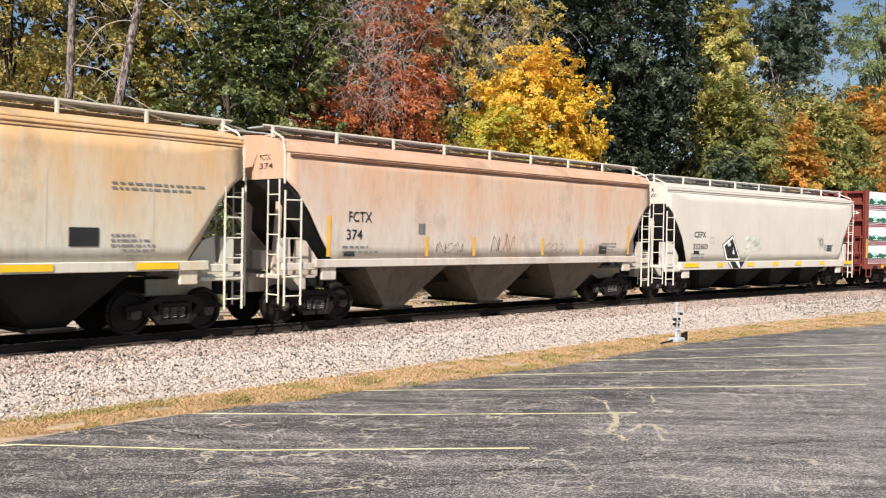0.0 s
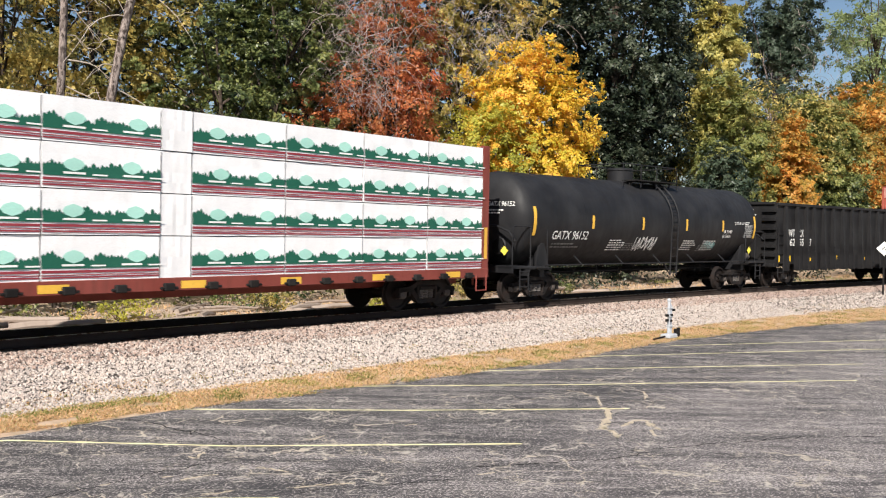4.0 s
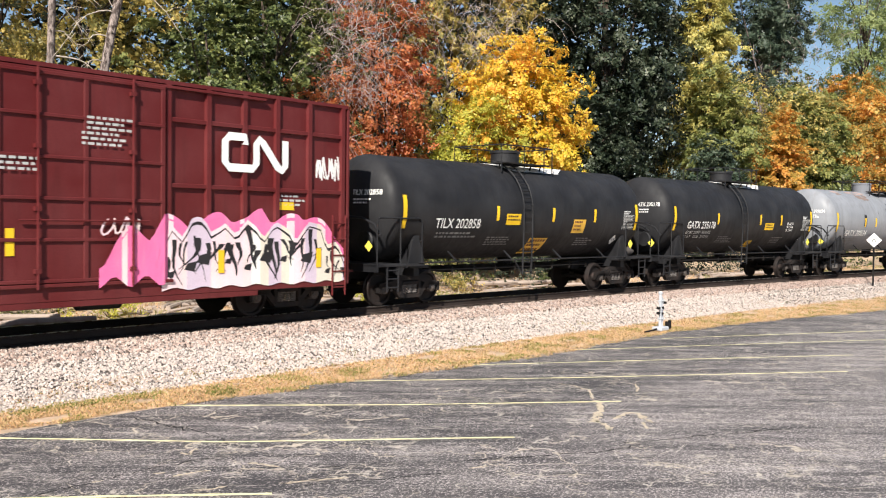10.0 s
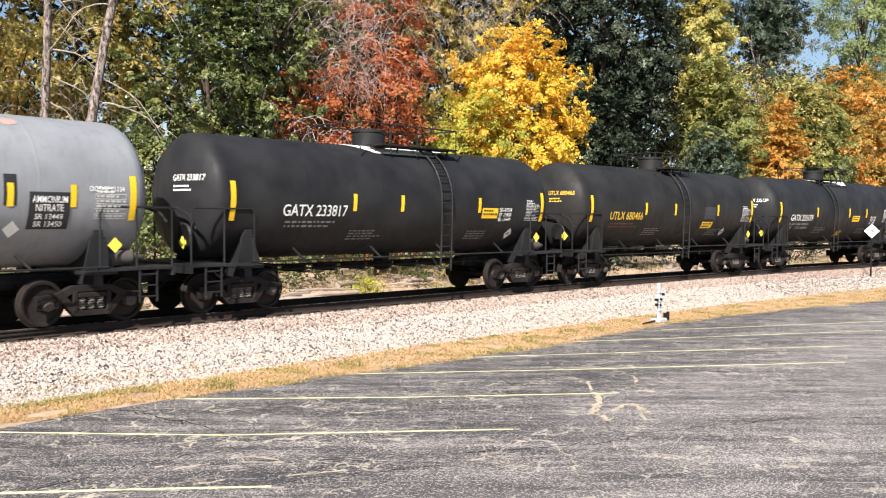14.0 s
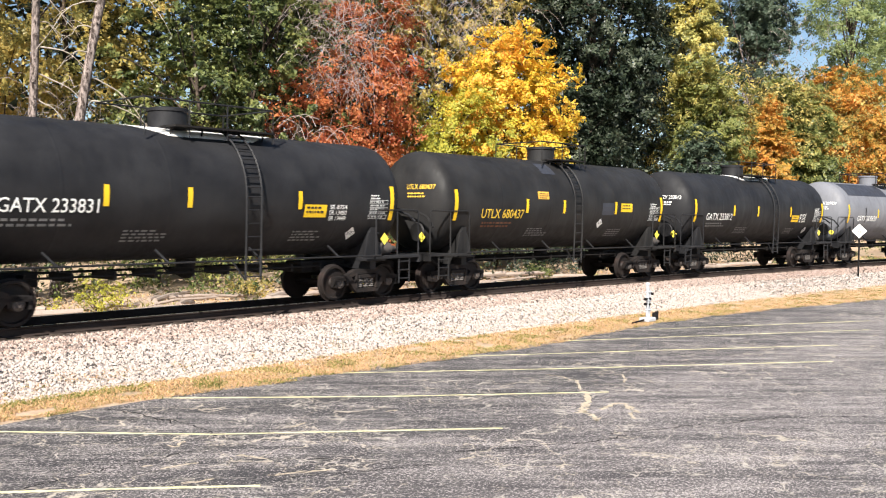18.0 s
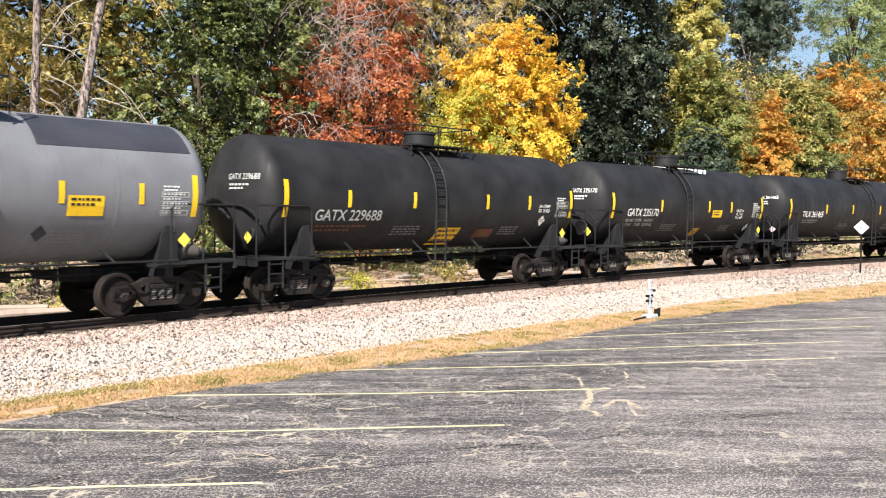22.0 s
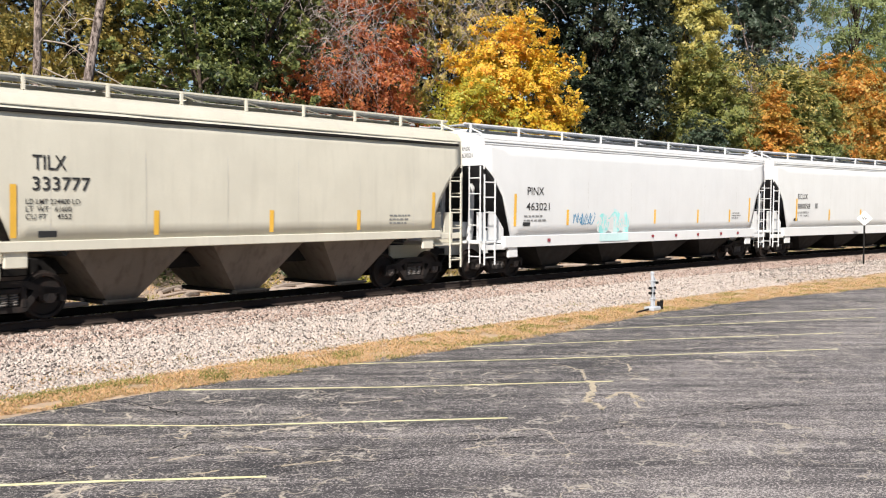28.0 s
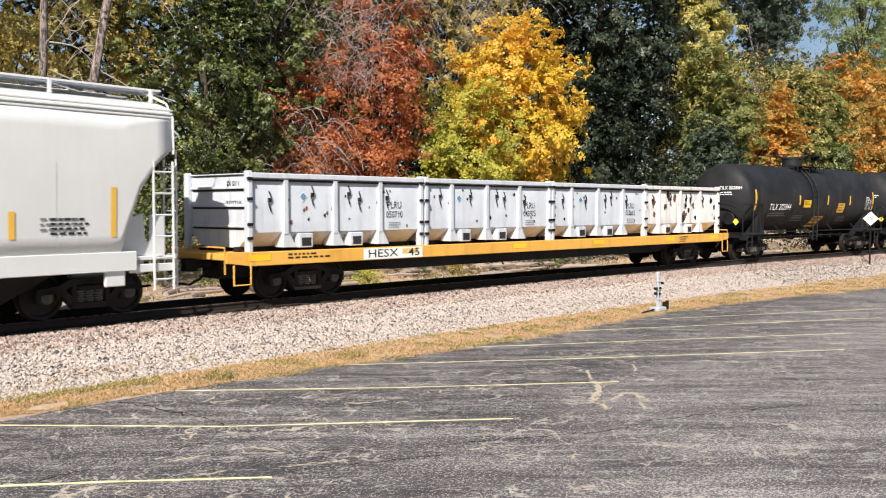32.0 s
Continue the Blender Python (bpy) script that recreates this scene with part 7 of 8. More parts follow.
for s in (-1, 1):
    mm = Mesh()
    for y in (-1.45, -0.5, 0.5, 1.45):
        mm.box(min(s * (half - 0.28), s * half), max(s * (half - 0.28), s * half), y - 0.07, y + 0.07, 1.1, 4.62, 0.015)
    for z in (1.6, 2.4, 3.2, 4.0, 4.55):
        mm.box(min(s * (half - 0.2), s * (half - 0.02)), max(s * (half - 0.2), s * (half - 0.02)), -1.5, 1.5, z - 0.06, z + 0.06, 0.01)
    mm.box(min(s * (half - 0.30), s * (half - 0.24)), max(s * (half - 0.30), s * (half - 0.24)), -1.5, 1.5, 1.1, 4.6)
    mm.box(min(s * (half - 0.3), s * half), max(s * (half - 0.3), s * half), -1.54, -1.42, 0.9, 4.64, 0.01)
    part("bulkhead", mm, M["frame_red"], f3, "red ribbed steel bulkhead")
    mm = Mesh()
    ladder(mm, s * (half - 0.02), s * (half - 0.02) - s * 0.001, -1.0, 0.6, 2.6, 2)
    for j in range(6):
        mm.tube([(s * (half + 0.08), -1.35, 0.8 + 0.34 * j), (s * (half + 0.08), -0.9, 0.8 + 0.34 * j)], 0.018)
    mm.tube([(s * (half + 0.08), -1.35, 0.6), (s * (half + 0.08), -1.35, 2.7)], 0.02).tube([(s * (half + 0.08), -0.9, 0.6), (s * (half + 0.08), -0.9, 2.7)], 0.02)
    mm.tube([(s * (half - 0.1), -1.56, 0.95), (s * (half - 0.1), -1.56, 0.5), (s * (half - 0.55), -1.56, 0.5), (s * (half - 0.55), -1.56, 0.95)], 0.022)
    part("end_ladder", mm, M["frame_red"], f3)
    patch(f3, s * (half - 0.14) - 0.07, s * (half - 0.14) + 0.07, 1.4, 2.3, lambda u, w: (u, -1.55, w), "amber", "reflector_strip", 1)
couplers(f3, hf + 0.95)
for i in range(19):
    x = -half + 0.9 + i * (2 * half - 1.8) / 18
    part("winch", Mesh().box(x - 0.12, x + 0.12, -1.64, -1.53, 0.86, 1.02, 0.02).tube([(x - 0.2, -1.6, 0.92), (x + 0.2, -1.6, 0.92)], 0.03), M["under"], f3)
for i, x in enumerate((-8.6, -5.9, -2.4, 0.6, 3.2, 6.1, 8.9)):
    patch(f3, x - 0.3, x + 0.3, 0.90, 1.06, lambda u, w: (u, -1.556, w), "amber" if i != 1 else "frame_red", "reflector_strip", 1)
lettering(f3, "IC  977026", -6.6, 0.89, 2.3, 0.18, lambda u, w: (u, -1.556, w), "white")
lettering(f3, "IC", 0.65, 3.72, 0.2, 0.15, lambda u, w: (-half - 0.004, -u, w), "white")
lettering(f3, "977026", 0.65, 3.5, 0.55, 0.15, lambda u, w: (-half - 0.004, -u, w), "white")


def bundle_set(w, key):
    """Meshes of one wrapped lumber bundle of length w, 0.84 high, on the near face y = 0."""
    H, D = 0.845, 1.40
    r2 = random.Random(key)
    body = Mesh()
    nx, nz = 8, 4
    grid = [[(w * i / nx, -0.012 + 0.014 * r2.random() * (0 < i < nx), H * j / nz) for j in range(nz + 1)] for i in range(nx + 1)]
    for i in range(nx):
        for j in range(nz):
            body.sheet([grid[i][j], grid[i + 1][j], grid[i + 1][j + 1], grid[i][j + 1]])
    body.add([(0, 0, 0), (w, 0, 0), (w, D, 0), (0, D, 0), (0, 0, H), (w, 0, H), (w, D, H), (0, D, H)], [(3, 2, 1, 0), (4, 5, 6, 7), (2, 3, 7, 6), (1, 2, 6, 5), (3, 0, 4, 7)])
    wood = Mesh()
    x = 0.0
    y = -0.022
    while x < w - 0.01:
        e = min(w, x + r2.uniform(0.05, 0.1))
        top = 0.43 + 0.04 * math.sin(x * 5.4 + key) + r2.uniform(0, 0.11)
        wood.sheet([(x, y, 0.23), (e, y, 0.23), (e, y, top - 0.05), ((x + e) / 2, y, top), (x, y, top - 0.05)])
        x = e
    band = Mesh()
    for a, b in ((0.045, 0.075), (0.095, 0.115), (0.145, 0.195)):
        band.sheet([(0.0, y, a), (w, y, a), (w, y, b), (0.0, y, b)])
    logo = Mesh()
    k = max(1, round(w / 1.15))
    for i in range(k):
        c = w * (i + 0.5) / k + r2.uniform(-0.12, 0.12)
        logo.sheet([(c + dx * 0.72, y - 0.006, 0.45 + dz) for dx, dz in ((-0.30, 0), (-0.22, -0.075), (0, -0.13), (0.22, -0.075), (0.30, 0), (0.22, 0.075), (0, 0.13), (-0.22, 0.075))])
    text = Mesh()
    for i in range(k):
        c = w * (i + 0.5) / k
        text.sheet([(c - 0.22, y - 0.008, 0.27), (c + 0.22, y - 0.008, 0.27), (c + 0.22, y - 0.008, 0.31), (c - 0.22, y - 0.008, 0.31)])
        text.sheet([(c + 0.36, y - 0.008, 0.26), (c + 0.66, y - 0.008, 0.26), (c + 0.66, y - 0.008, 0.29), (c + 0.36, y - 0.008, 0.29)])
    return (body.data("wrap", M["wrap"]), wood.data("printed_trees", M["wrapgreen"], False), band.data("printed_band", M["wrapred"], False),
            logo.data("printed_emblem", M["wrapteal"], False), text.data("printed_bars", M["white"], False))


cuts = [-10.15, -7.68, -5.13, -2.63, -0.18, 0.55, 3.02, 5.46, 7.83, 10.15]
sets = {}
for i in range(9):
    w = cuts[i + 1] - cuts[i] - 0.03
    for lvl in range(4):
        for near in (True, False):
            key = (round(w, 2), (lvl + i) % 3)
            if key not in sets:
                sets[key] = bundle_set(w, 7 + 3 * ((lvl + i) % 3))
            body, wood, band, logo, text = sets[key]
            ob = tagged(new("lumber_bundle", body), "lumber bundle in white wrap printed with green trees" if w > 1 else "short lumber bundle in plain white wrap", "lumber", "wrapped lumber on the flat car")
            if w > 1:
                for nm, d in (("printed_trees", wood), ("printed_band", band), ("printed_emblem", logo), ("printed_bars", text)):
                    part(nm, d, None, ob)
            jit = random.Random(i * 10 + lvl).uniform(-0.02, 0.02)
            m = pose(cuts[i], -1.53 + jit, 1.13 + 0.865 * lvl) if near else pose(cuts[i] + w, 1.53, 1.13 + 0.865 * lvl, 0, 0, 180)
            RIDERS.append((ob, f3, m))

# ---- orange flat car with four steel waste bins ----
f8, hf8 = car_thing("flat_car", "orange steel flat car with black lettering on a white panel", 393.20, 411.80)
half = 11.85
mm = Mesh().box(-half, half, -1.35, 1.35, 1.0, 1.16, 0.02)
for y in (-1, 1):
    mm.box(-half + 0.6, half - 0.6, min(y * 1.35, y * 1.48), max(y * 1.35, y * 1.48), 0.86, 1.18, 0.015)
    for s in (-1, 1):
        mm.prism([(s * half, 0.95), (s * half, 1.18), (s * (half - 0.7), 1.18), (s * (half - 0.7), 0.86)], min(y * 1.35, y * 1.46), max(y * 1.35, y * 1.46), "y")
part("deck", mm, M["flat_orange"], f8)
mm = Mesh().box(-half + 0.5, half - 0.5, -0.4, 0.4, 0.52, 1.0, 0.02)
mm.prism([(-hf8 + 1.6, 0.9), (-hf8 + 2.6, 0.58), (hf8 - 2.6, 0.58), (hf8 - 1.6, 0.9)], -1.25, -1.15, "y").prism([(-hf8 + 1.6, 0.9), (-hf8 + 2.6, 0.58), (hf8 - 2.6, 0.58), (hf8 - 1.6, 0.9)], 1.15, 1.25, "y")
part("fishbelly_sill", mm, M["under"], f8)
pf = lambda u, w: (u, -1.488, w)
patch(f8, -7.85, -5.75, 0.88, 1.16, pf, "signwhite", "number_panel", 1)
lettering(f8, "HESX   45", -7.72, 0.93, 1.85, 0.2, lambda u, w: (u, -1.494, w), "blacktext")
for x in (-11.0, -6.2, -1.6, 2.6, 7.2, 10.6):
    patch(f8, x - 0.3, x + 0.3, 0.98, 1.12, pf, "yellow", "reflector_strip", 1)
bars(f8, -10.2, 1.12, 1.2, 2, 0.08, pf, "blacktext", 140)
bars(f8, 7.9, 1.12, 0.6, 3, 0.08, pf, "blacktext", 141)
for s in (-1, 1):
    mm = Mesh()
    mm.tube([(s * (half - 0.15), -1.5, 0.9), (s * (half - 0.15), -1.5, 0.45), (s * (half - 0.6), -1.5, 0.45), (s * (half - 0.6), -1.5, 0.9)], 0.022)
    mm.tube([(s * (half + 0.02), -1.4, 0.7), (s * (half + 0.02), -1.4, 1.3), (s * (half + 0.02), 1.4, 1.3)], 0.02)
    part("step", mm, M["flat_orange"], f8)
couplers(f8, hf8 + 1.8)


def waste_bin(number, worn, seed, m):
    ob = thing("steel_bin", "dented pale grey steel waste bin on the orange flat car" if not worn else "white steel waste bin with large flaking rust patches", "container", "bins on the flat car")
    L, W, H = 5.5, 1.3, 1.78
    mat = M["bin_white" if worn else "bin_grey"]
    part("body", Mesh().prism([(-W, 0.46), (-W + 0.50, 0.10), (W - 0.50, 0.10), (W, 0.46), (W, H - 0.14), (W - 0.06, H), (-W + 0.06, H), (-W, H - 0.14)], -L / 2 + 0.06, L / 2 - 0.06, "x"), mat, ob)
    mm = Mesh()
    for y in (-1, 1):
        mm.box(-L / 2, L / 2, y * (W + 0.01) - 0.09, y * (W + 0.01) + 0.09, H - 0.07, H + 0.06, 0.02)
    mm.box(-L / 2, L / 2, -W, W, H + 0.02, H + 0.05, 0.01)
    part("lid", mm, mat, ob)
    # black strip that stands for the shade the lid rim throws
    part("lid_shade", Mesh().box(-L / 2 + 0.1, L / 2 - 0.1, -W - 0.055, -W + 0.02, H - 0.135, H - 0.09), M["under"], ob, "dark strip for the shade under the lid")
    for s in (-1, 1):
        for y in (-1, 1):
            cp = part("corner_post", Mesh().box(s * L / 2 - 0.07, s * L / 2 + 0.07, y * W - 0.09, y * W + 0.09, 0.0, H + 0.10, 0.025), mat, ob)
            for z in (0.3, 0.62, 1.2, 1.66):
                part("hinge", Mesh().box(s * L / 2 - 0.10, s * L / 2 + 0.05, min(y * (W + 0.08), y * (W + 0.13)), max(y * (W + 0.08), y * (W + 0.13)), z, z + 0.07, 0.01), M["under"], cp)
        for z in (0.52, 1.0, 1.42):
            part("end_slot", Mesh().box(min(s * (L / 2 - 0.06), s * (L / 2 - 0.045)), max(s * (L / 2 - 0.06), s * (L / 2 - 0.045)), -W + 0.15, W - 0.15, z, z + 0.045), M["under"], ob)
            part("end_rail", Mesh().box(min(s * (L / 2 - 0.06), s * (L / 2 - 0.01)), max(s * (L / 2 - 0.06), s * (L / 2 - 0.01)), -W + 0.1, W - 0.1, z + 0.05, z + 0.11, 0.01), mat, ob)
        part("skid", Mesh().box(-L / 2, L / 2, s * 0.75 - 0.08, s * 0.75 + 0.08, 0.0, 0.12, 0.01), M["under"], ob)
    for x in (-1.75, -0.25, 1.25):
        mm = Mesh()
        mm.prism([(x - 0.06, 0.42), (x + 0.06, 0.42), (x + 0.05, H - 0.09), (x - 0.05, H - 0.09)], -W - 0.09, -W + 0.05, "y")
        mm.prism([(x - 0.07, 0.10), (x + 0.30, 0.10), (x + 0.06, 0.5), (x - 0.06, 0.5)], -W - 0.07, -W + 0.3, "y")
        part("side_post", mm, mat, ob)
    for x in (-1.15, 0.45):
        fp = part("fork_pocket", Mesh().box(x - 0.21, x + 0.21, -W - 0.06, -W + 0.3, 0.08, 0.42, 0.015), mat, ob)
        part("pocket_hole", Mesh().box(x - 0.13, x + 0.15, -W - 0.066, -W - 0.055, 0.12, 0.32), M["blacktext"], fp)
    rl = random.Random(seed + 40)
    for x in (-2.2, -0.95, 0.2, 0.55, 1.5):
        # locking hooks with the scrapes they leave
        z = rl.uniform(1.05, 1.25)
        hk = Mesh().tube([(x, -W - 0.03, z + 0.36), (x + 0.05, -W - 0.05, z + 0.2), (x - 0.02, -W - 0.04, z + 0.08), (x + 0.06, -W - 0.03, z - 0.12)], 0.018, 5)
        hk.box(x - 0.02, x + 0.07, -W - 0.045, -W, z + 0.1, z + 0.2, 0.008)
        part("locking_hook", hk, M["under"], ob)
    pb = lambda u, w: (u, -W - 0.012, w)
    if not worn:
        lettering(ob, "PLRU", 1.55, 1.02, 0.5, 0.18, pb, "blacktext")
        lettering(ob, number, 1.5, 0.78, 0.6, 0.17, pb, "blacktext")
        bars(ob, 1.6, 0.66, 0.45, 3, 0.06, pb, "greytext", seed)
        diamond(ob, -1.4 if seed % 2 else -1.2, 1.3, 0.13, pb, "white")
        diamond(ob, -1.4 if seed % 2 else -1.2, 1.3, 0.10, lambda u, w: (u, -W - 0.018, w), "gblue")
        lettering(ob, "PLRU", 0.35, 1.46, 0.5, 0.2, lambda u, w: (-L / 2 + 0.05, -u, w), "blacktext")
        lettering(ob, number, 0.3, 1.02, 0.65, 0.18, lambda u, w: (-L / 2 + 0.05, -u, w), "blacktext")
    rr = random.Random(seed)
    for i in range(30 if worn else 16):
        x, w, s = rr.uniform(-L / 2 + 0.2, L / 2 - 0.2), rr.uniform(0.55, H - 0.2), rr.uniform(0.03, 0.14 if worn else 0.055)
        mm = Mesh().sheet([(x + s * math.cos(t) * rr.uniform(0.5, 1.2), -W - 0.007, w + 1.3 * s * math.sin(t) * rr.uniform(0.5, 1.2)) for t in (k * 6.28 / 8 for k in range(8))])
        part("rust_patch", mm, M["rust" if i % 2 else "under"], ob, fix=False)
    RIDERS.append((ob, f8, m))


for i, (x, num) in enumerate(((-8.42, "050710"), (-2.72, "045975"), (2.95, "050602"), (8.4, "050618"))):
    waste_bin(num, i == 3, 150 + i, pose(x, 0, 1.16))

# ---- the wood behind the line ----
def leaves_mesh(name, centres, n_each, spread, size, mat, seed, droop=0.0, sub=6, far=False):
    """Crown foliage: leaf-shaped faces in small flat sprays, several sprays to each bough point."""
    rng = np.random.default_rng(seed)
    s0 = np.repeat(centres, sub, axis=0)
    s0 = s0 + rng.normal(0, 1, s0.shape) * np.array([spread, spread, spread * 0.7])
    k = max(2, n_each // sub)
    many = np.maximum(1, (k * rng.uniform(0.4, 1.6, len(s0))).astype(int))
    c = np.repeat(s0, many, axis=0)
    n = len(c)
    # each spray is a loose plate of leaves that faces outwards and up
    out = s0 - centres.mean(axis=0)
    out /= np.linalg.norm(out, axis=1)[:, None] + 1e-9
    face = out * 0.55 + np.array([0, 0, 0.6]) + rng.normal(0, 0.45, s0.shape)
    face /= np.linalg.norm(face, axis=1)[:, None] + 1e-9
    f0 = np.repeat(face, many, axis=0)
    tight = spread * 0.38
    p = rng.normal(0, 1, (n, 3)) * tight
    p = c + p - f0 * (0.72 * (p * f0).sum(axis=1))[:, None]
    f1 = f0 + rng.normal(0, 0.42, (n, 3))
    f1 /= np.linalg.norm(f1, axis=1)[:, None] + 1e-9
    u = np.cross(f1, rng.normal(0, 1, (n, 3)))
    u /= np.linalg.norm(u, axis=1)[:, None] + 1e-9
    u[:, 2] -= droop
    v = np.cross(f1, u)
    s = (size * rng.uniform(0.55, 1.3, n))[:, None]
    if far:
        q = np.stack([p - u * s * 0.9 + v * s * 0.6, p - u * s * 0.9 - v * s * 0.6, p + u * s], 1).reshape(-1, 3)
        return np_mesh(name, q, np.arange(3 * n).reshape(-1, 3), M[mat])
    q = np.stack([p - u * s, p + v * s * 0.6 - u * s * 0.1, p + u * s, p - v * s * 0.6 - u * s * 0.1], 1).reshape(-1, 3)
    return np_mesh(name, q, np.arange(4 * n).reshape(-1, 4), M[mat])


def crown_points(n, cx, cy, z0, z1, rad, seed, lump=0.35, hollow=0.45, shape="round"):
    """Points through an uneven crown between z0 and z1."""
    rng = np.random.default_rng(seed)
    out = []
    h = (z1 - z0) / 2
    while len(out) < n:
        d = rng.normal(0, 1, 3)
        d /= np.linalg.norm(d)
        k = 1 + lump * 1.6 * noise.noise((d[0] * 1.7 + seed, d[1] * 1.7, d[2] * 1.7)) + lump * noise.noise((d[0] * 4 + seed, d[1] * 4, d[2] * 4))
        r = (hollow + (1 - hollow) * rng.random() ** 0.6) * k
        w = 1.0
        if shape == "cone":
            w = 1.0 - 0.45 * max(0, d[2])
        out.append((cx + d[0] * r * rad * w, cy + d[1] * r * rad * w, z0 + h + d[2] * r * h))
    return np.array(out)


def tree(x, y, height, rad, base, mat, label, seed, clumps=130, per=70, size=0.11, spread=0.42, ground=-0.4, lump=0.35, shape="round", bark="bark", trunk_r=0.18, lean=(0, 0), name="tree", limbs=22, hollow=0.55):
    """Tapered trunk, limbs into the crown, leaves in clumps."""
    rnd = random.Random(seed)
    ob = thing(name, label, "tree", "trees of the wood")
    ob.location = (x, y, ground)
    top = height * 0.92
    trunk = Mesh()
    axis = [Vector((lean[0] * t + 0.25 * math.sin(seed + 3 * t), lean[1] * t + 0.2 * math.cos(seed * 1.3 + 2.5 * t) - 0.2 * math.cos(seed * 1.3), top * t - 0.3)) for t in (k / 8 for k in range(9))]
    trunk.tube(axis, trunk_r, 9, 0.04)
    part("trunk", trunk, M[bark], ob)
    pts = crown_points(clumps, lean[0] * 0.7, lean[1] * 0.7, base, height, rad, seed, lump, hollow, shape)
    br = Mesh()
    for i in range(limbs):
        e = Vector(pts[rnd.randrange(len(pts))])
        k = min(7, max(2, int((e.z / top) * 8 - rnd.uniform(0.8, 2.2))))
        s = axis[k]
        mid = s.lerp(e, 0.5) + Vector((rnd.uniform(-0.3, 0.3), rnd.uniform(-0.3, 0.3), rnd.uniform(0.1, 0.5)))
        br.tube([s, s.lerp(mid, 0.55) + Vector((0, 0, rnd.uniform(-0.1, 0.2))), mid, mid.lerp(e, 0.6) + Vector((rnd.uniform(-0.2, 0.2), 0, rnd.uniform(-0.1, 0.2))), e], trunk_r * 0.34, 5, 0.012)
    part("branching", br, M[bark], ob)
    far = x > 54 or y > 17
    part("crown", leaves_mesh("crown", pts, int(per * (1.7 if far else 1.5)), spread, size * (1.05 if far else 0.92), mat, seed, far=far), None, ob)
    return ob


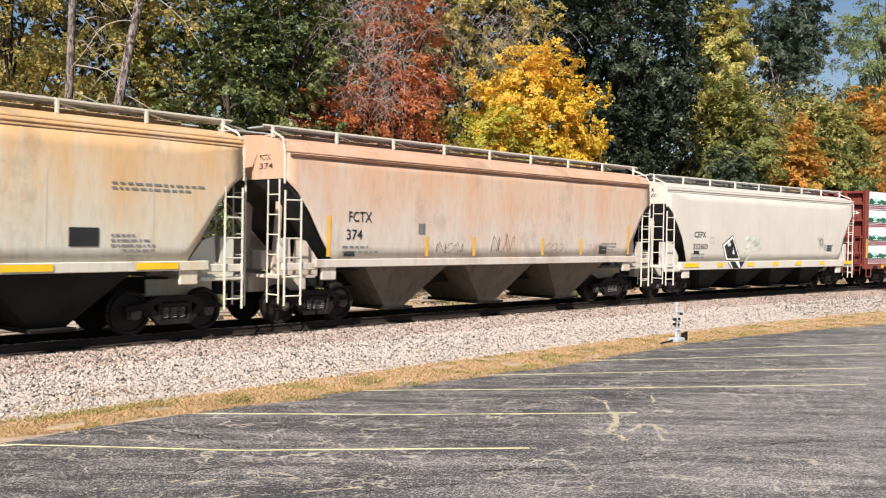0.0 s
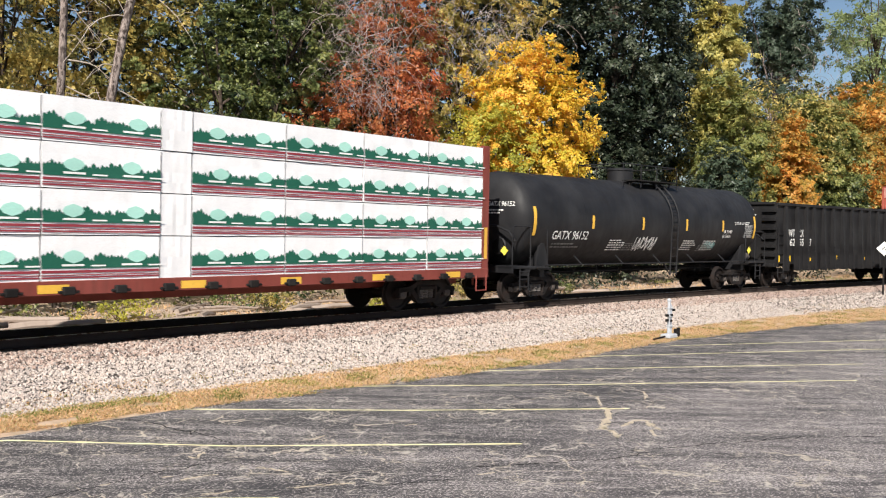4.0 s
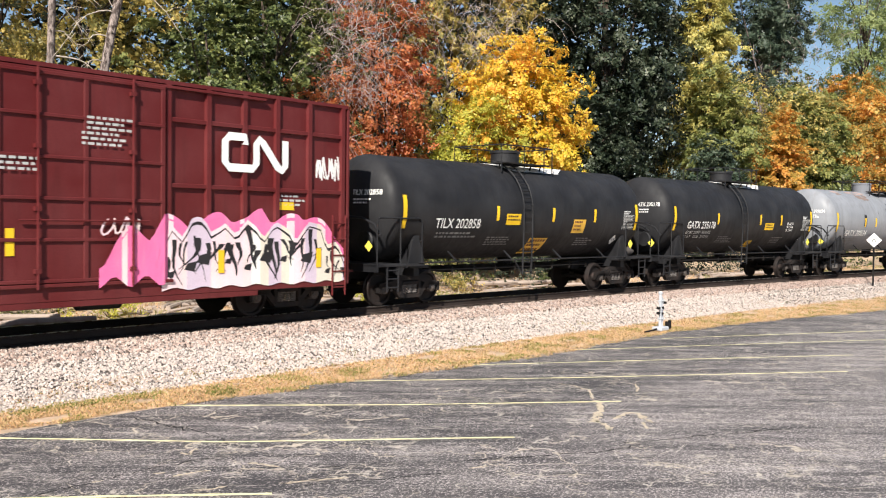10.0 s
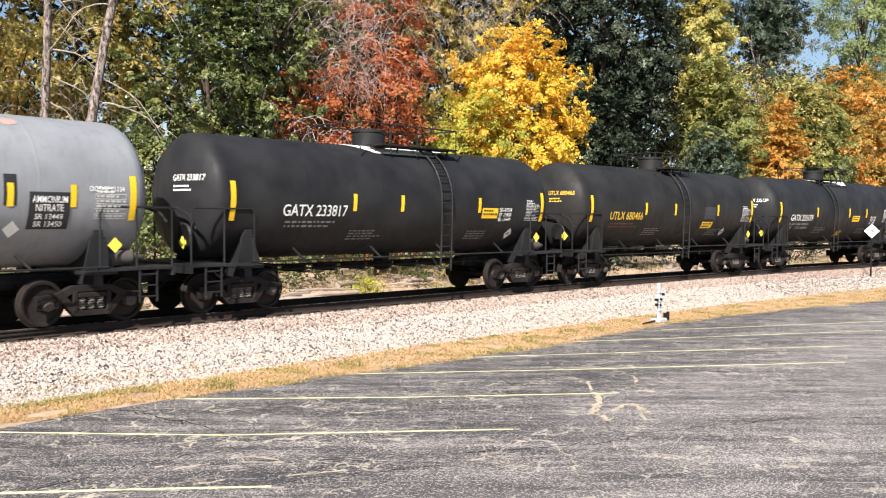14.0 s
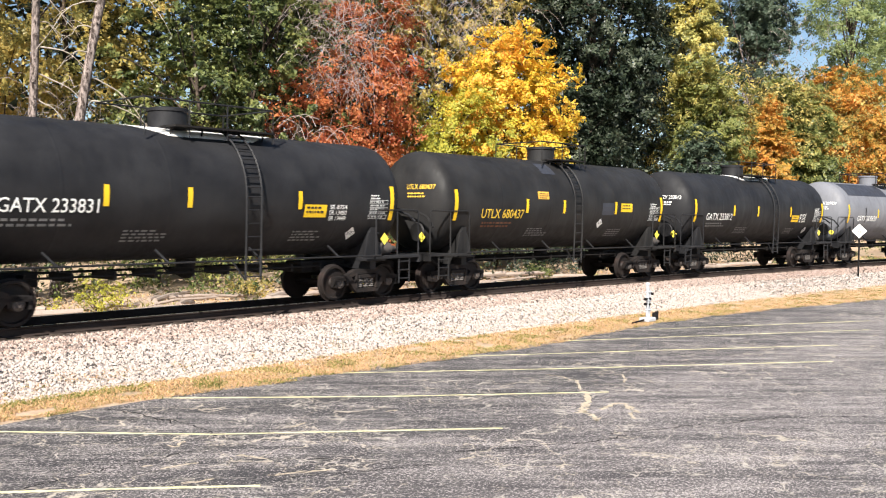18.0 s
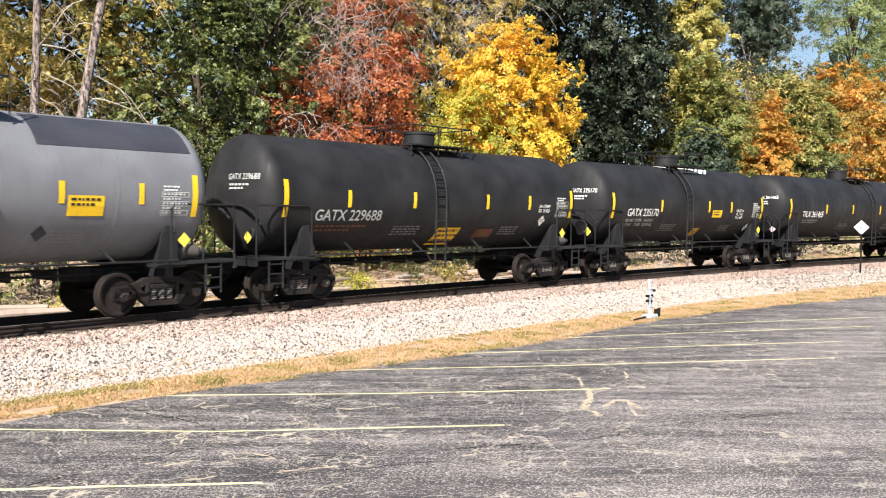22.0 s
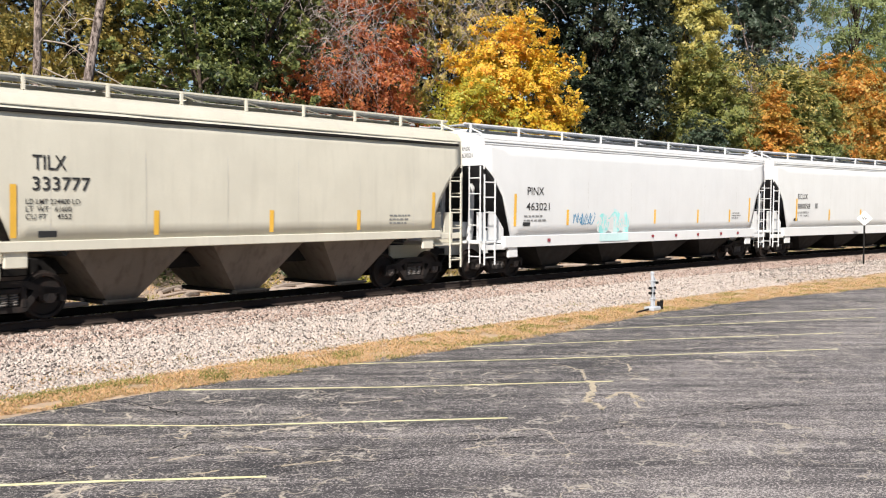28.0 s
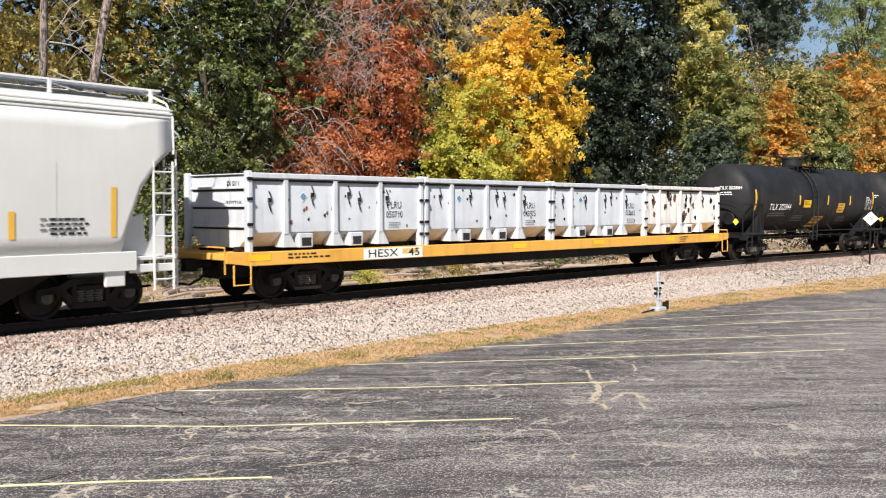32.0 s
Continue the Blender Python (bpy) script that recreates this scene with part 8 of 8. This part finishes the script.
T = [
    # yellow maple with an orange shoulder before the dark trees
    dict(x=36.4, y=9.6, height=11.6, rad=3.2, base=1.8, mat="lf_yellow", label="bright yellow and orange maple in autumn leaf", seed=11, clumps=360, per=170, size=0.085, spread=0.36, lump=0.35),
    dict(x=32.6, y=9.3, height=8.2, rad=2.3, base=1.2, mat="lf_lemon", label="young maple turning yellow-green", seed=12, clumps=110, per=140, size=0.089),
    # red maple
    dict(x=29.3, y=11.8, height=14.6, rad=2.25, base=3.0, mat="lf_red", label="tall maple with thinning rust-red leaves", seed=13, clumps=130, per=130, size=0.089, lump=0.45),
    dict(x=25.0, y=10.9, height=9.6, rad=1.7, base=2.2, mat="lf_red", label="slender maple with rust-red leaves", seed=41, clumps=60, per=120, size=0.08, lump=0.5),
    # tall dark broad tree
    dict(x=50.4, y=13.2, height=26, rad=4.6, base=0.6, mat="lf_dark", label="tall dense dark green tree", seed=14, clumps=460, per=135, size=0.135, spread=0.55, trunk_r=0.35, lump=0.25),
    dict(x=61.3, y=11.8, height=22, rad=1.6, base=8.5, mat="lf_straw", label="tall tree with lemon-yellow edge foliage", seed=15, clumps=170, per=122, size=0.111, spread=0.45),
    dict(x=60.6, y=10.0, height=13.4, rad=2.3, base=2.0, mat="lf_edge", label="small olive-green tree in the understorey", seed=16, clumps=170, per=122, size=0.104),
    dict(x=56.2, y=8.6, height=8.4, rad=1.7, base=1.5, mat="lf_pine", label="dark young conifer at the edge of the wood", seed=17, clumps=120, per=122, size=0.09, shape="cone"),
    dict(x=68.9, y=9.4, height=11.6, rad=1.7, base=1.5, mat="lf_orange", label="slim tree with leaves turned orange", seed=18, clumps=150, per=122, size=0.115),
    dict(x=78.5, y=10.7, height=14.6, rad=2.9, base=1.0, mat="lf_edge", label="green maple with a few turning leaves", seed=19, clumps=260, per=125, size=0.125, spread=0.5),
    dict(x=88.0, y=9.6, height=16.2, rad=4.0, base=1.0, mat="lf_orange", label="broad orange maple in autumn leaf", seed=20, clumps=420, per=130, size=0.13, spread=0.55),
    dict(x=77.0, y=8.9, height=8.0, rad=3.0, base=0.6, mat="lf_green", label="green tree at the edge of the wood", seed=21, clumps=153, per=122, size=0.10),
    # pine and pale tree against the sky
    dict(x=85.2, y=17.9, height=27.5, rad=3.6, base=16.0, mat="lf_pine", label="pine with a bare pale trunk and ragged crown", seed=22, clumps=170, per=190, size=0.125, spread=0.6, lump=0.7, trunk_r=0.30, bark="bark_dead", hollow=0.3, lean=(2.0, 0), limbs=30),
    dict(x=109.5, y=16.2, height=34.0, rad=4.6, base=14.0, mat="lf_pale", label="tall pale green tree with thin foliage", seed=23, clumps=130, per=120, size=0.14, spread=0.8, lump=0.5, trunk_r=0.35),
    dict(x=121.0, y=15.1, height=33.0, rad=5.4, base=10.0, mat="lf_pale", label="tall pale green tree with thin foliage", seed=24, clumps=120, per=110, size=0.145, spread=0.9, lump=0.5, trunk_r=0.35),
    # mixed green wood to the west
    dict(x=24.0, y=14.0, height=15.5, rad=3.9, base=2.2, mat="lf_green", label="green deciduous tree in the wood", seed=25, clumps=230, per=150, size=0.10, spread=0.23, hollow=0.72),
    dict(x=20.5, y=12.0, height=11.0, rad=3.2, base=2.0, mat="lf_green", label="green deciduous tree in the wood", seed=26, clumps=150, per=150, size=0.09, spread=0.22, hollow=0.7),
    dict(x=19.0, y=19.0, height=18.0, rad=4.2, base=4.0, mat="lf_olive", label="tree turning yellow in the wood", seed=27, clumps=187, per=105, size=0.096, lump=0.55),
    dict(x=14.5, y=17.0, height=17.0, rad=3.6, base=4.0, mat="lf_olive", label="thin tree with leaves turning yellow", seed=28, clumps=120, per=105, size=0.096, lump=0.6),
    dict(x=29.0, y=18.0, height=19.0, rad=4.4, base=5.0, mat="lf_green", label="tall green tree in the wood", seed=29, clumps=204, per=105, size=0.104, lump=0.5),
    dict(x=40.0, y=17.5, height=21.0, rad=4.4, base=6.0, mat="lf_olive", label="tall tree turning yellow behind the maple", seed=30, clumps=221, per=105, size=0.111, lump=0.6),
    dict(x=46.5, y=19.0, height=20.0, rad=3.6, base=5.0, mat="lf_olive", label="tall tree turning yellow in the wood", seed=31, clumps=144, per=105, size=0.111, lump=0.6),
    dict(x=35.0, y=21.0, height=20.0, rad=4.4, base=4.0, mat="lf_green", label="shaded green tree deep in the wood", seed=32, clumps=153, per=105, size=0.118),
    dict(x=46.2, y=11.4, height=10.5, rad=2.4, base=1.0, mat="lf_dark", label="dark green tree behind the maple", seed=33, clumps=153, per=122, size=0.104),
    dict(x=10.0, y=13.5, height=13.0, rad=3.2, base=3.0, mat="lf_olive", label="thin tree with leaves turning yellow", seed=34, clumps=110, per=105, size=0.089, lump=0.6),
    dict(x=27.0, y=9.6, height=5.6, rad=2.2, base=0.6, mat="lf_red", label="low sapling with rust-red leaves", seed=35, clumps=80, per=105, size=0.074),
    dict(x=68.0, y=16.0, height=16.0, rad=4.0, base=2.0, mat="lf_green", label="green tree behind the edge trees", seed=36, clumps=170, per=105, size=0.115),
    dict(x=97.0, y=23.0, height=20.5, rad=5.0, base=3.0, mat="lf_edge", label="tall olive-green tree behind the maples", seed=37, clumps=230, per=110, size=0.15, spread=0.7),
    dict(x=114.0, y=20.5, height=20.5, rad=6.6, base=3.0, mat="lf_edge", label="broad olive-green tree behind the maples", seed=42, clumps=260, per=110, size=0.16, spread=0.8),
    dict(x=98.0, y=7.6, height=15.5, rad=4.2, base=0.8, mat="lf_orange", label="broad orange maple in autumn leaf", seed=38, clumps=260, per=115, size=0.13),
    dict(x=17.5, y=10.5, height=6.5, rad=2.6, base=0.5, mat="lf_green", label="green sapling at the wood's edge", seed=39, clumps=93, per=105, size=0.074),
    dict(x=43.5, y=8.6, height=4.6, rad=2.4, base=0.3, mat="lf_dark", label="dark shrub at the wood's edge", seed=40, clumps=76, per=105, size=0.089),
]
for kw in T:
    tree(**kw)


def snag(x, y, height, lean, seed, label, r=0.15, sides=(1, 1, 1, -1)):
    """A bare dead trunk with thin broken branches that bow down under their own weight."""
    rnd = random.Random(seed)
    ob = thing("dead_tree", label, "tree", "dead trees")
    ob.location = (x, y, -0.5)
    ax = lambda t: Vector((lean * t * t * 0.5 + lean * t * 0.5 + 0.05 * math.sin(9 * t + seed), 0.12 * math.sin(4 * t), height * t))
    mm = Mesh().tube([ax(k / 16) for k in range(17)], r, 12, r * 0.62)
    for k in range(14):
        c = ax(rnd.uniform(0.2, 0.95)) + Vector((rnd.uniform(-1, 1) * r * 0.7, -r * 0.75, 0))
        mm.tube([c, c + Vector((rnd.uniform(-0.04, 0.06), -0.05, rnd.uniform(0, 0.06)))], 0.03, 6, 0.016)
    part("trunk", mm, M["bark_dead"], ob)
    for i in range(13):
        t = 0.34 + 0.62 * i / 12
        s = ax(t)
        d = rnd.choice(sides)
        l = rnd.uniform(0.7, 2.3)
        rise, drop, back = rnd.uniform(0.0, 0.35) * l, rnd.uniform(0.5, 0.95) * l, rnd.uniform(-0.35, 0.1)
        pts = [s + Vector((d * l * q + 0.05 * math.sin(11 * q + i), back * l * q, rise * q - drop * q * q + 0.04 * math.sin(7 * q + i))) for q in (0, 0.15, 0.3, 0.45, 0.6, 0.75, 0.9, 1.0)]
        br = Mesh().tube(pts, rnd.uniform(0.02, 0.034), 6, 0.006)
        for q in (3, 5, 6):
            e = Vector((d * rnd.uniform(0.2, 0.6), rnd.uniform(-0.3, 0.1), rnd.uniform(-0.7, 0.25)))
            br.tube([pts[q], pts[q] + e * 0.5 + Vector((0, 0, 0.06)), pts[q] + e], 0.011, 4, 0.004)
        part("branch", br, M["bark_pale"], ob)
    return ob


snag(12.7, 9.0, 15.5, 0.3, 3, "bare pale dead trunk with drooping branches", 0.145)
snag(13.15, 8.5, 15.5, 3.3, 5, "bare leaning dead trunk with drooping branches", 0.175)


def twigs(x, y, z0, z1, rad, n, seed, label, thick=0.013):
    """A mass of fine bare twigs that hang in arcs."""
    rnd = random.Random(seed)
    mm = Mesh()
    for i in range(n):
        s = Vector((x + rnd.gauss(0, rad * 0.5), y + rnd.gauss(0, rad * 0.4), rnd.uniform(z0, z1)))
        d = Vector((rnd.gauss(0, 1), rnd.gauss(0, 0.6), rnd.gauss(-0.1, 0.6))).normalized()
        l = rnd.uniform(0.5, 1.7)
        mm.tube([s, s + d * l * 0.35 + Vector((0, 0, 0.10)), s + d * l * 0.7 - Vector((0, 0, 0.06 * l)), s + d * l - Vector((0, 0, 0.35 * l))], thick, 3, thick * 0.4)
    return tagged(new("bare_twigs", mm.data("bare_twigs", M["twig"], False, False)), label, "twigs", kind="stuff")


twigs(26.4, 10.4, 7.2, 12.4, 2.3, 520, 71, "tangle of bare grey twigs before the red maple", 0.0095)
twigs(36.5, 11.0, 10.0, 13.5, 2.4, 240, 72, "bare pale twigs over the yellow maple", 0.011)
twigs(32.0, 13.0, 8.0, 14.0, 3.0, 420, 75, "bare grey twigs among the thinning trees", 0.01)
twigs(24.0, 10.0, 2.0, 6.0, 2.6, 260, 73, "dark bare brush in the understorey")
twigs(15.0, 11.5, 3.0, 6.5, 2.0, 110, 74, "thin bare branches at the wood's edge", 0.01)
twigs(88.0, 17.0, 14.0, 22.0, 5.0, 260, 76, "bare thin branches under the pine's crown", 0.022)

# understorey: a long band of brush that closes the wood behind the train
rng = np.random.default_rng(9)
# the far wood before x = 62 gets dark leaves as painted forest shade
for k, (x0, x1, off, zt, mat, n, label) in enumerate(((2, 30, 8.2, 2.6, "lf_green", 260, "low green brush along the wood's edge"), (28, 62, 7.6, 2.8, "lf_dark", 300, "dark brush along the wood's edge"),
                                                      (60, 125, 7.5, 4.0, "lf_green", 320, "green brush along the wood's edge"), (22, 62, 22, 20.0, "lf_dark", 1000, "far green wood behind, deep shade in its leaf colour"), (-5, 24, 23, 17.0, "lf_dark", 460, "far thin green wood behind, shade in its leaf colour"),
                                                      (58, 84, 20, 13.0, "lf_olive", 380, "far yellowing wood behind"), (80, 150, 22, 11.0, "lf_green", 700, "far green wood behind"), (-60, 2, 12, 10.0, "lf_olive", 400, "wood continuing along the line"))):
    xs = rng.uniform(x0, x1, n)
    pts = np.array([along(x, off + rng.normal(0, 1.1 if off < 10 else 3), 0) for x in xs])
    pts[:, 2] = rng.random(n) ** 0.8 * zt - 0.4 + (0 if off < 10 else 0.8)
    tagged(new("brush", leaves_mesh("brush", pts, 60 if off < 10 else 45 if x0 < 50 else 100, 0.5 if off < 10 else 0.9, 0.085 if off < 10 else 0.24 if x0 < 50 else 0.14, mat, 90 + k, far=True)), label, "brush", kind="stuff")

# felled wood, grass and litter between the track and the wood
rnd = random.Random(17)
for i in range(64):
    x = rnd.uniform(6, 52)
    o = rnd.uniform(4.0, 7.0)
    p = along(x, o, -0.70 + 0.09 * (o - 4))
    l, a, r = rnd.uniform(0.8, 3.2), rnd.uniform(-0.9, 0.7), rnd.uniform(0.04, 0.13)
    d = Vector((math.cos(a), math.sin(a), rnd.uniform(-0.02, 0.10)))
    log = Mesh().tube([Vector(p) + d * (l * t) + Vector((0, 0, r + 0.04 * math.sin(5 * t))) for t in (0, 0.35, 0.7, 1.0)], r, 8, r * 0.7)
    thing("log", "weathered grey fallen log beside the track", "log", "fallen logs", log, M["log"])
mm = Mesh()
for i in range(2200):
    x, o = rnd.uniform(4, 60), rnd.uniform(3.6, 8.0)
    p = Vector(along(x, o, -0.74 + 0.07 * (o - 4)))
    a, l = rnd.uniform(0, 6.28), rnd.uniform(0.25, 1.1)
    mm.tube([p, p + Vector((math.cos(a) * l, math.sin(a) * l, rnd.uniform(0.02, 0.35)))], rnd.uniform(0.007, 0.018), 3, 0.004)
tagged(new("brushwood", mm.data("brushwood", M["log"], False, False)), "litter of broken branches on the ground", "twigs", kind="stuff")
n = 26000
gx, go = rng.uniform(2, 70, n), rng.uniform(3.4, 8.5, n)
gz = np.interp(go, [3.4, 4.2, 5.5, 7, 8.5, 10], [-0.80, -0.74, -0.62, -0.50, -0.40, -0.28])
pts = np.array([along(x, o, z) for x, o, z in zip(gx, go, gz)])
k = np.array([noise.noise((p[0] * 0.5, p[1] * 0.5, 3)) for p in pts])
blades("wild_grass", "tufts of yellow-green grass behind the track", pts[k > 0.22], 0.04, 0.18, "weed", 12, 0.02, 0.7)
blades("dead_grass", "tufts of straw-coloured grass behind the track", pts[k <= 0.10], 0.02, 0.10, "straw", 13, 0.018, 0.7)

# low bushes on the far side of the track
for i, (x, o, r, mat) in enumerate(((13.0, 5.6, 0.9, "lf_lemon"), (18.5, 6.2, 0.8, "lf_olive"), (22.5, 5.4, 0.7, "lf_lemon"), (9.0, 6.4, 0.8, "lf_green"), (28.0, 6.6, 0.9, "lf_olive"), (33.0, 5.8, 0.7, "lf_green"))):
    bush = thing("bush", "low yellow-green bush among dead branches", "bush", "low bushes behind the track")
    bush.location = along(x, o, -0.62)
    part("foliage", leaves_mesh("foliage", crown_points(26, 0, 0, 0.05, r * 1.1, r, 300 + i, 0.5), 60, 0.16, 0.04, mat, 310 + i), None, bush)
    st = Mesh()
    rs = random.Random(320 + i)
    for k in range(7):
        q = Vector((rs.uniform(-r, r) * 0.7, rs.uniform(-r, r) * 0.7, r * rs.uniform(0.5, 1.0)))
        st.tube([(0, 0, 0), q * 0.5 + Vector((0, 0, 0.08)), q], 0.014, 4, 0.004)
    part("stem", st, M["bark"], bush)

# line-side post and whistle sign
post = thing("utility_marker", "small galvanised line-side post with dark tags", "marker post")
post.location = (24.00, -5.45, -0.79)
part("pole", Mesh().tube([(0, 0, 0), (0, 0, 1.06)], 0.042, 10).lathe([(1.04, 0.03), (1.06, 0.06), (1.11, 0.06), (1.14, 0.03)], (0, 0, 0), "z", 12), M["galv"], post, "pale galvanised pole")
part("conduit", Mesh().tube([(0.13, 0.0, 0.05), (0.13, 0.0, 0.92), (0.06, 0.0, 0.98), (0.0, 0.0, 0.98)], 0.028, 8), M["galv"], post)
for z in (0.34, 0.62, 0.86):
    part("clamp", Mesh().box(-0.06, 0.17, -0.05, 0.05, z - 0.018, z + 0.018, 0.006), M["galv"], post)
for dx, z in ((-0.13, 0.52), (-0.12, 0.66), (0.23, 0.80), (0.05, 0.50), (0.10, 0.66)):
    part("tag", Mesh().box(dx - 0.04, dx + 0.04, -0.06, 0.03, z - 0.035, z + 0.035, 0.008), M["under"], post, "small dark tag")
part("base_block", Mesh().box(-0.2, 0.26, -0.16, 0.16, 0.0, 0.12, 0.025), M["galv"], post, "pale concrete foot")
for dx, h2 in ((0.40, 0.24), (0.52, 0.16), (0.58, 0.26)):
    part("stub", Mesh().box(dx - 0.035, dx + 0.035, -0.04, 0.04, 0.0, h2, 0.008), M["under"], post, "black stub")
part("cable", Mesh().tube([(-0.2, 0, 0.06), (-0.45, -0.03, 0.05), (-0.62, 0.02, 0.03), (-0.85, 0, 0.02)], 0.028, 6), M["under"], post, "black cable on the ground")

sign = thing("whistle_post", "white diamond sign with a black letter on a dark post", "sign")
sign.location = (46.4, -4.4, -0.55)
part("post", Mesh().box(-0.035, 0.035, -0.035, 0.035, 0.0, 2.35, 0.008), M["under"], sign)
turn = math.atan2(-14.2, -46.4)
bd = Mesh().prism([(-0.34, 0), (0, -0.34), (0.34, 0), (0, 0.34)], -0.012, 0.012, "y")
board = part("board", bd, M["signwhite"], sign)
board.matrix_basis = pose(-0.053, -0.016, 2.25, 0, 0, math.degrees(turn) + 90)
lettering(board, "W", -0.13, -0.10, 0.26, 0.2, lambda u, w: (u, -0.017, w), "blacktext")


# ---- movement ----
def progress(t):
    """How far along the line the train's own measure has run at t seconds."""
    if abs(t - 24) < 0.01:
        t -= 1 / FPS  # the train hangs back for an instant
    u = (t - 16) / 16
    return -(11.8347 * t + 0.837 * u * u - 0.98568 * u ** 3)


def car_pose(a, b, t):
    xa, xb = a + progress(t), b + progress(t)
    pa, pb = (xa, track_y(xa)), (xb, track_y(xb))
    return pose((xa + xb) / 2, (pa[1] + pb[1]) / 2, 0, 0, 0, math.degrees(math.atan2(pb[1] - pa[1], pb[0] - pa[0])))


def motions():
    times = sorted([0.5 * i for i in range(65)] + [24 - 1 / FPS, 24 + 1 / FPS])
    place = {}
    for ob, a, b in TRAIN:
        rows = [(t, car_pose(a, b, t)) for t in times]
        place[ob] = rows
        walk(ob, rows)
    for ob, car, m in RIDERS:
        walk(ob, [(t, c @ m) for t, c in place[car]])
    # every axle rolls
    turns = [(i / FPS, Matrix.Rotation(progress(i / FPS) / WR, 4, "Y")) for i in range(32 * FPS + 1)]
    for ws in SPIN:
        at = Matrix.Translation(ws.location)
        walk(ws, [(t, at @ r) for t, r in turns])


motions()
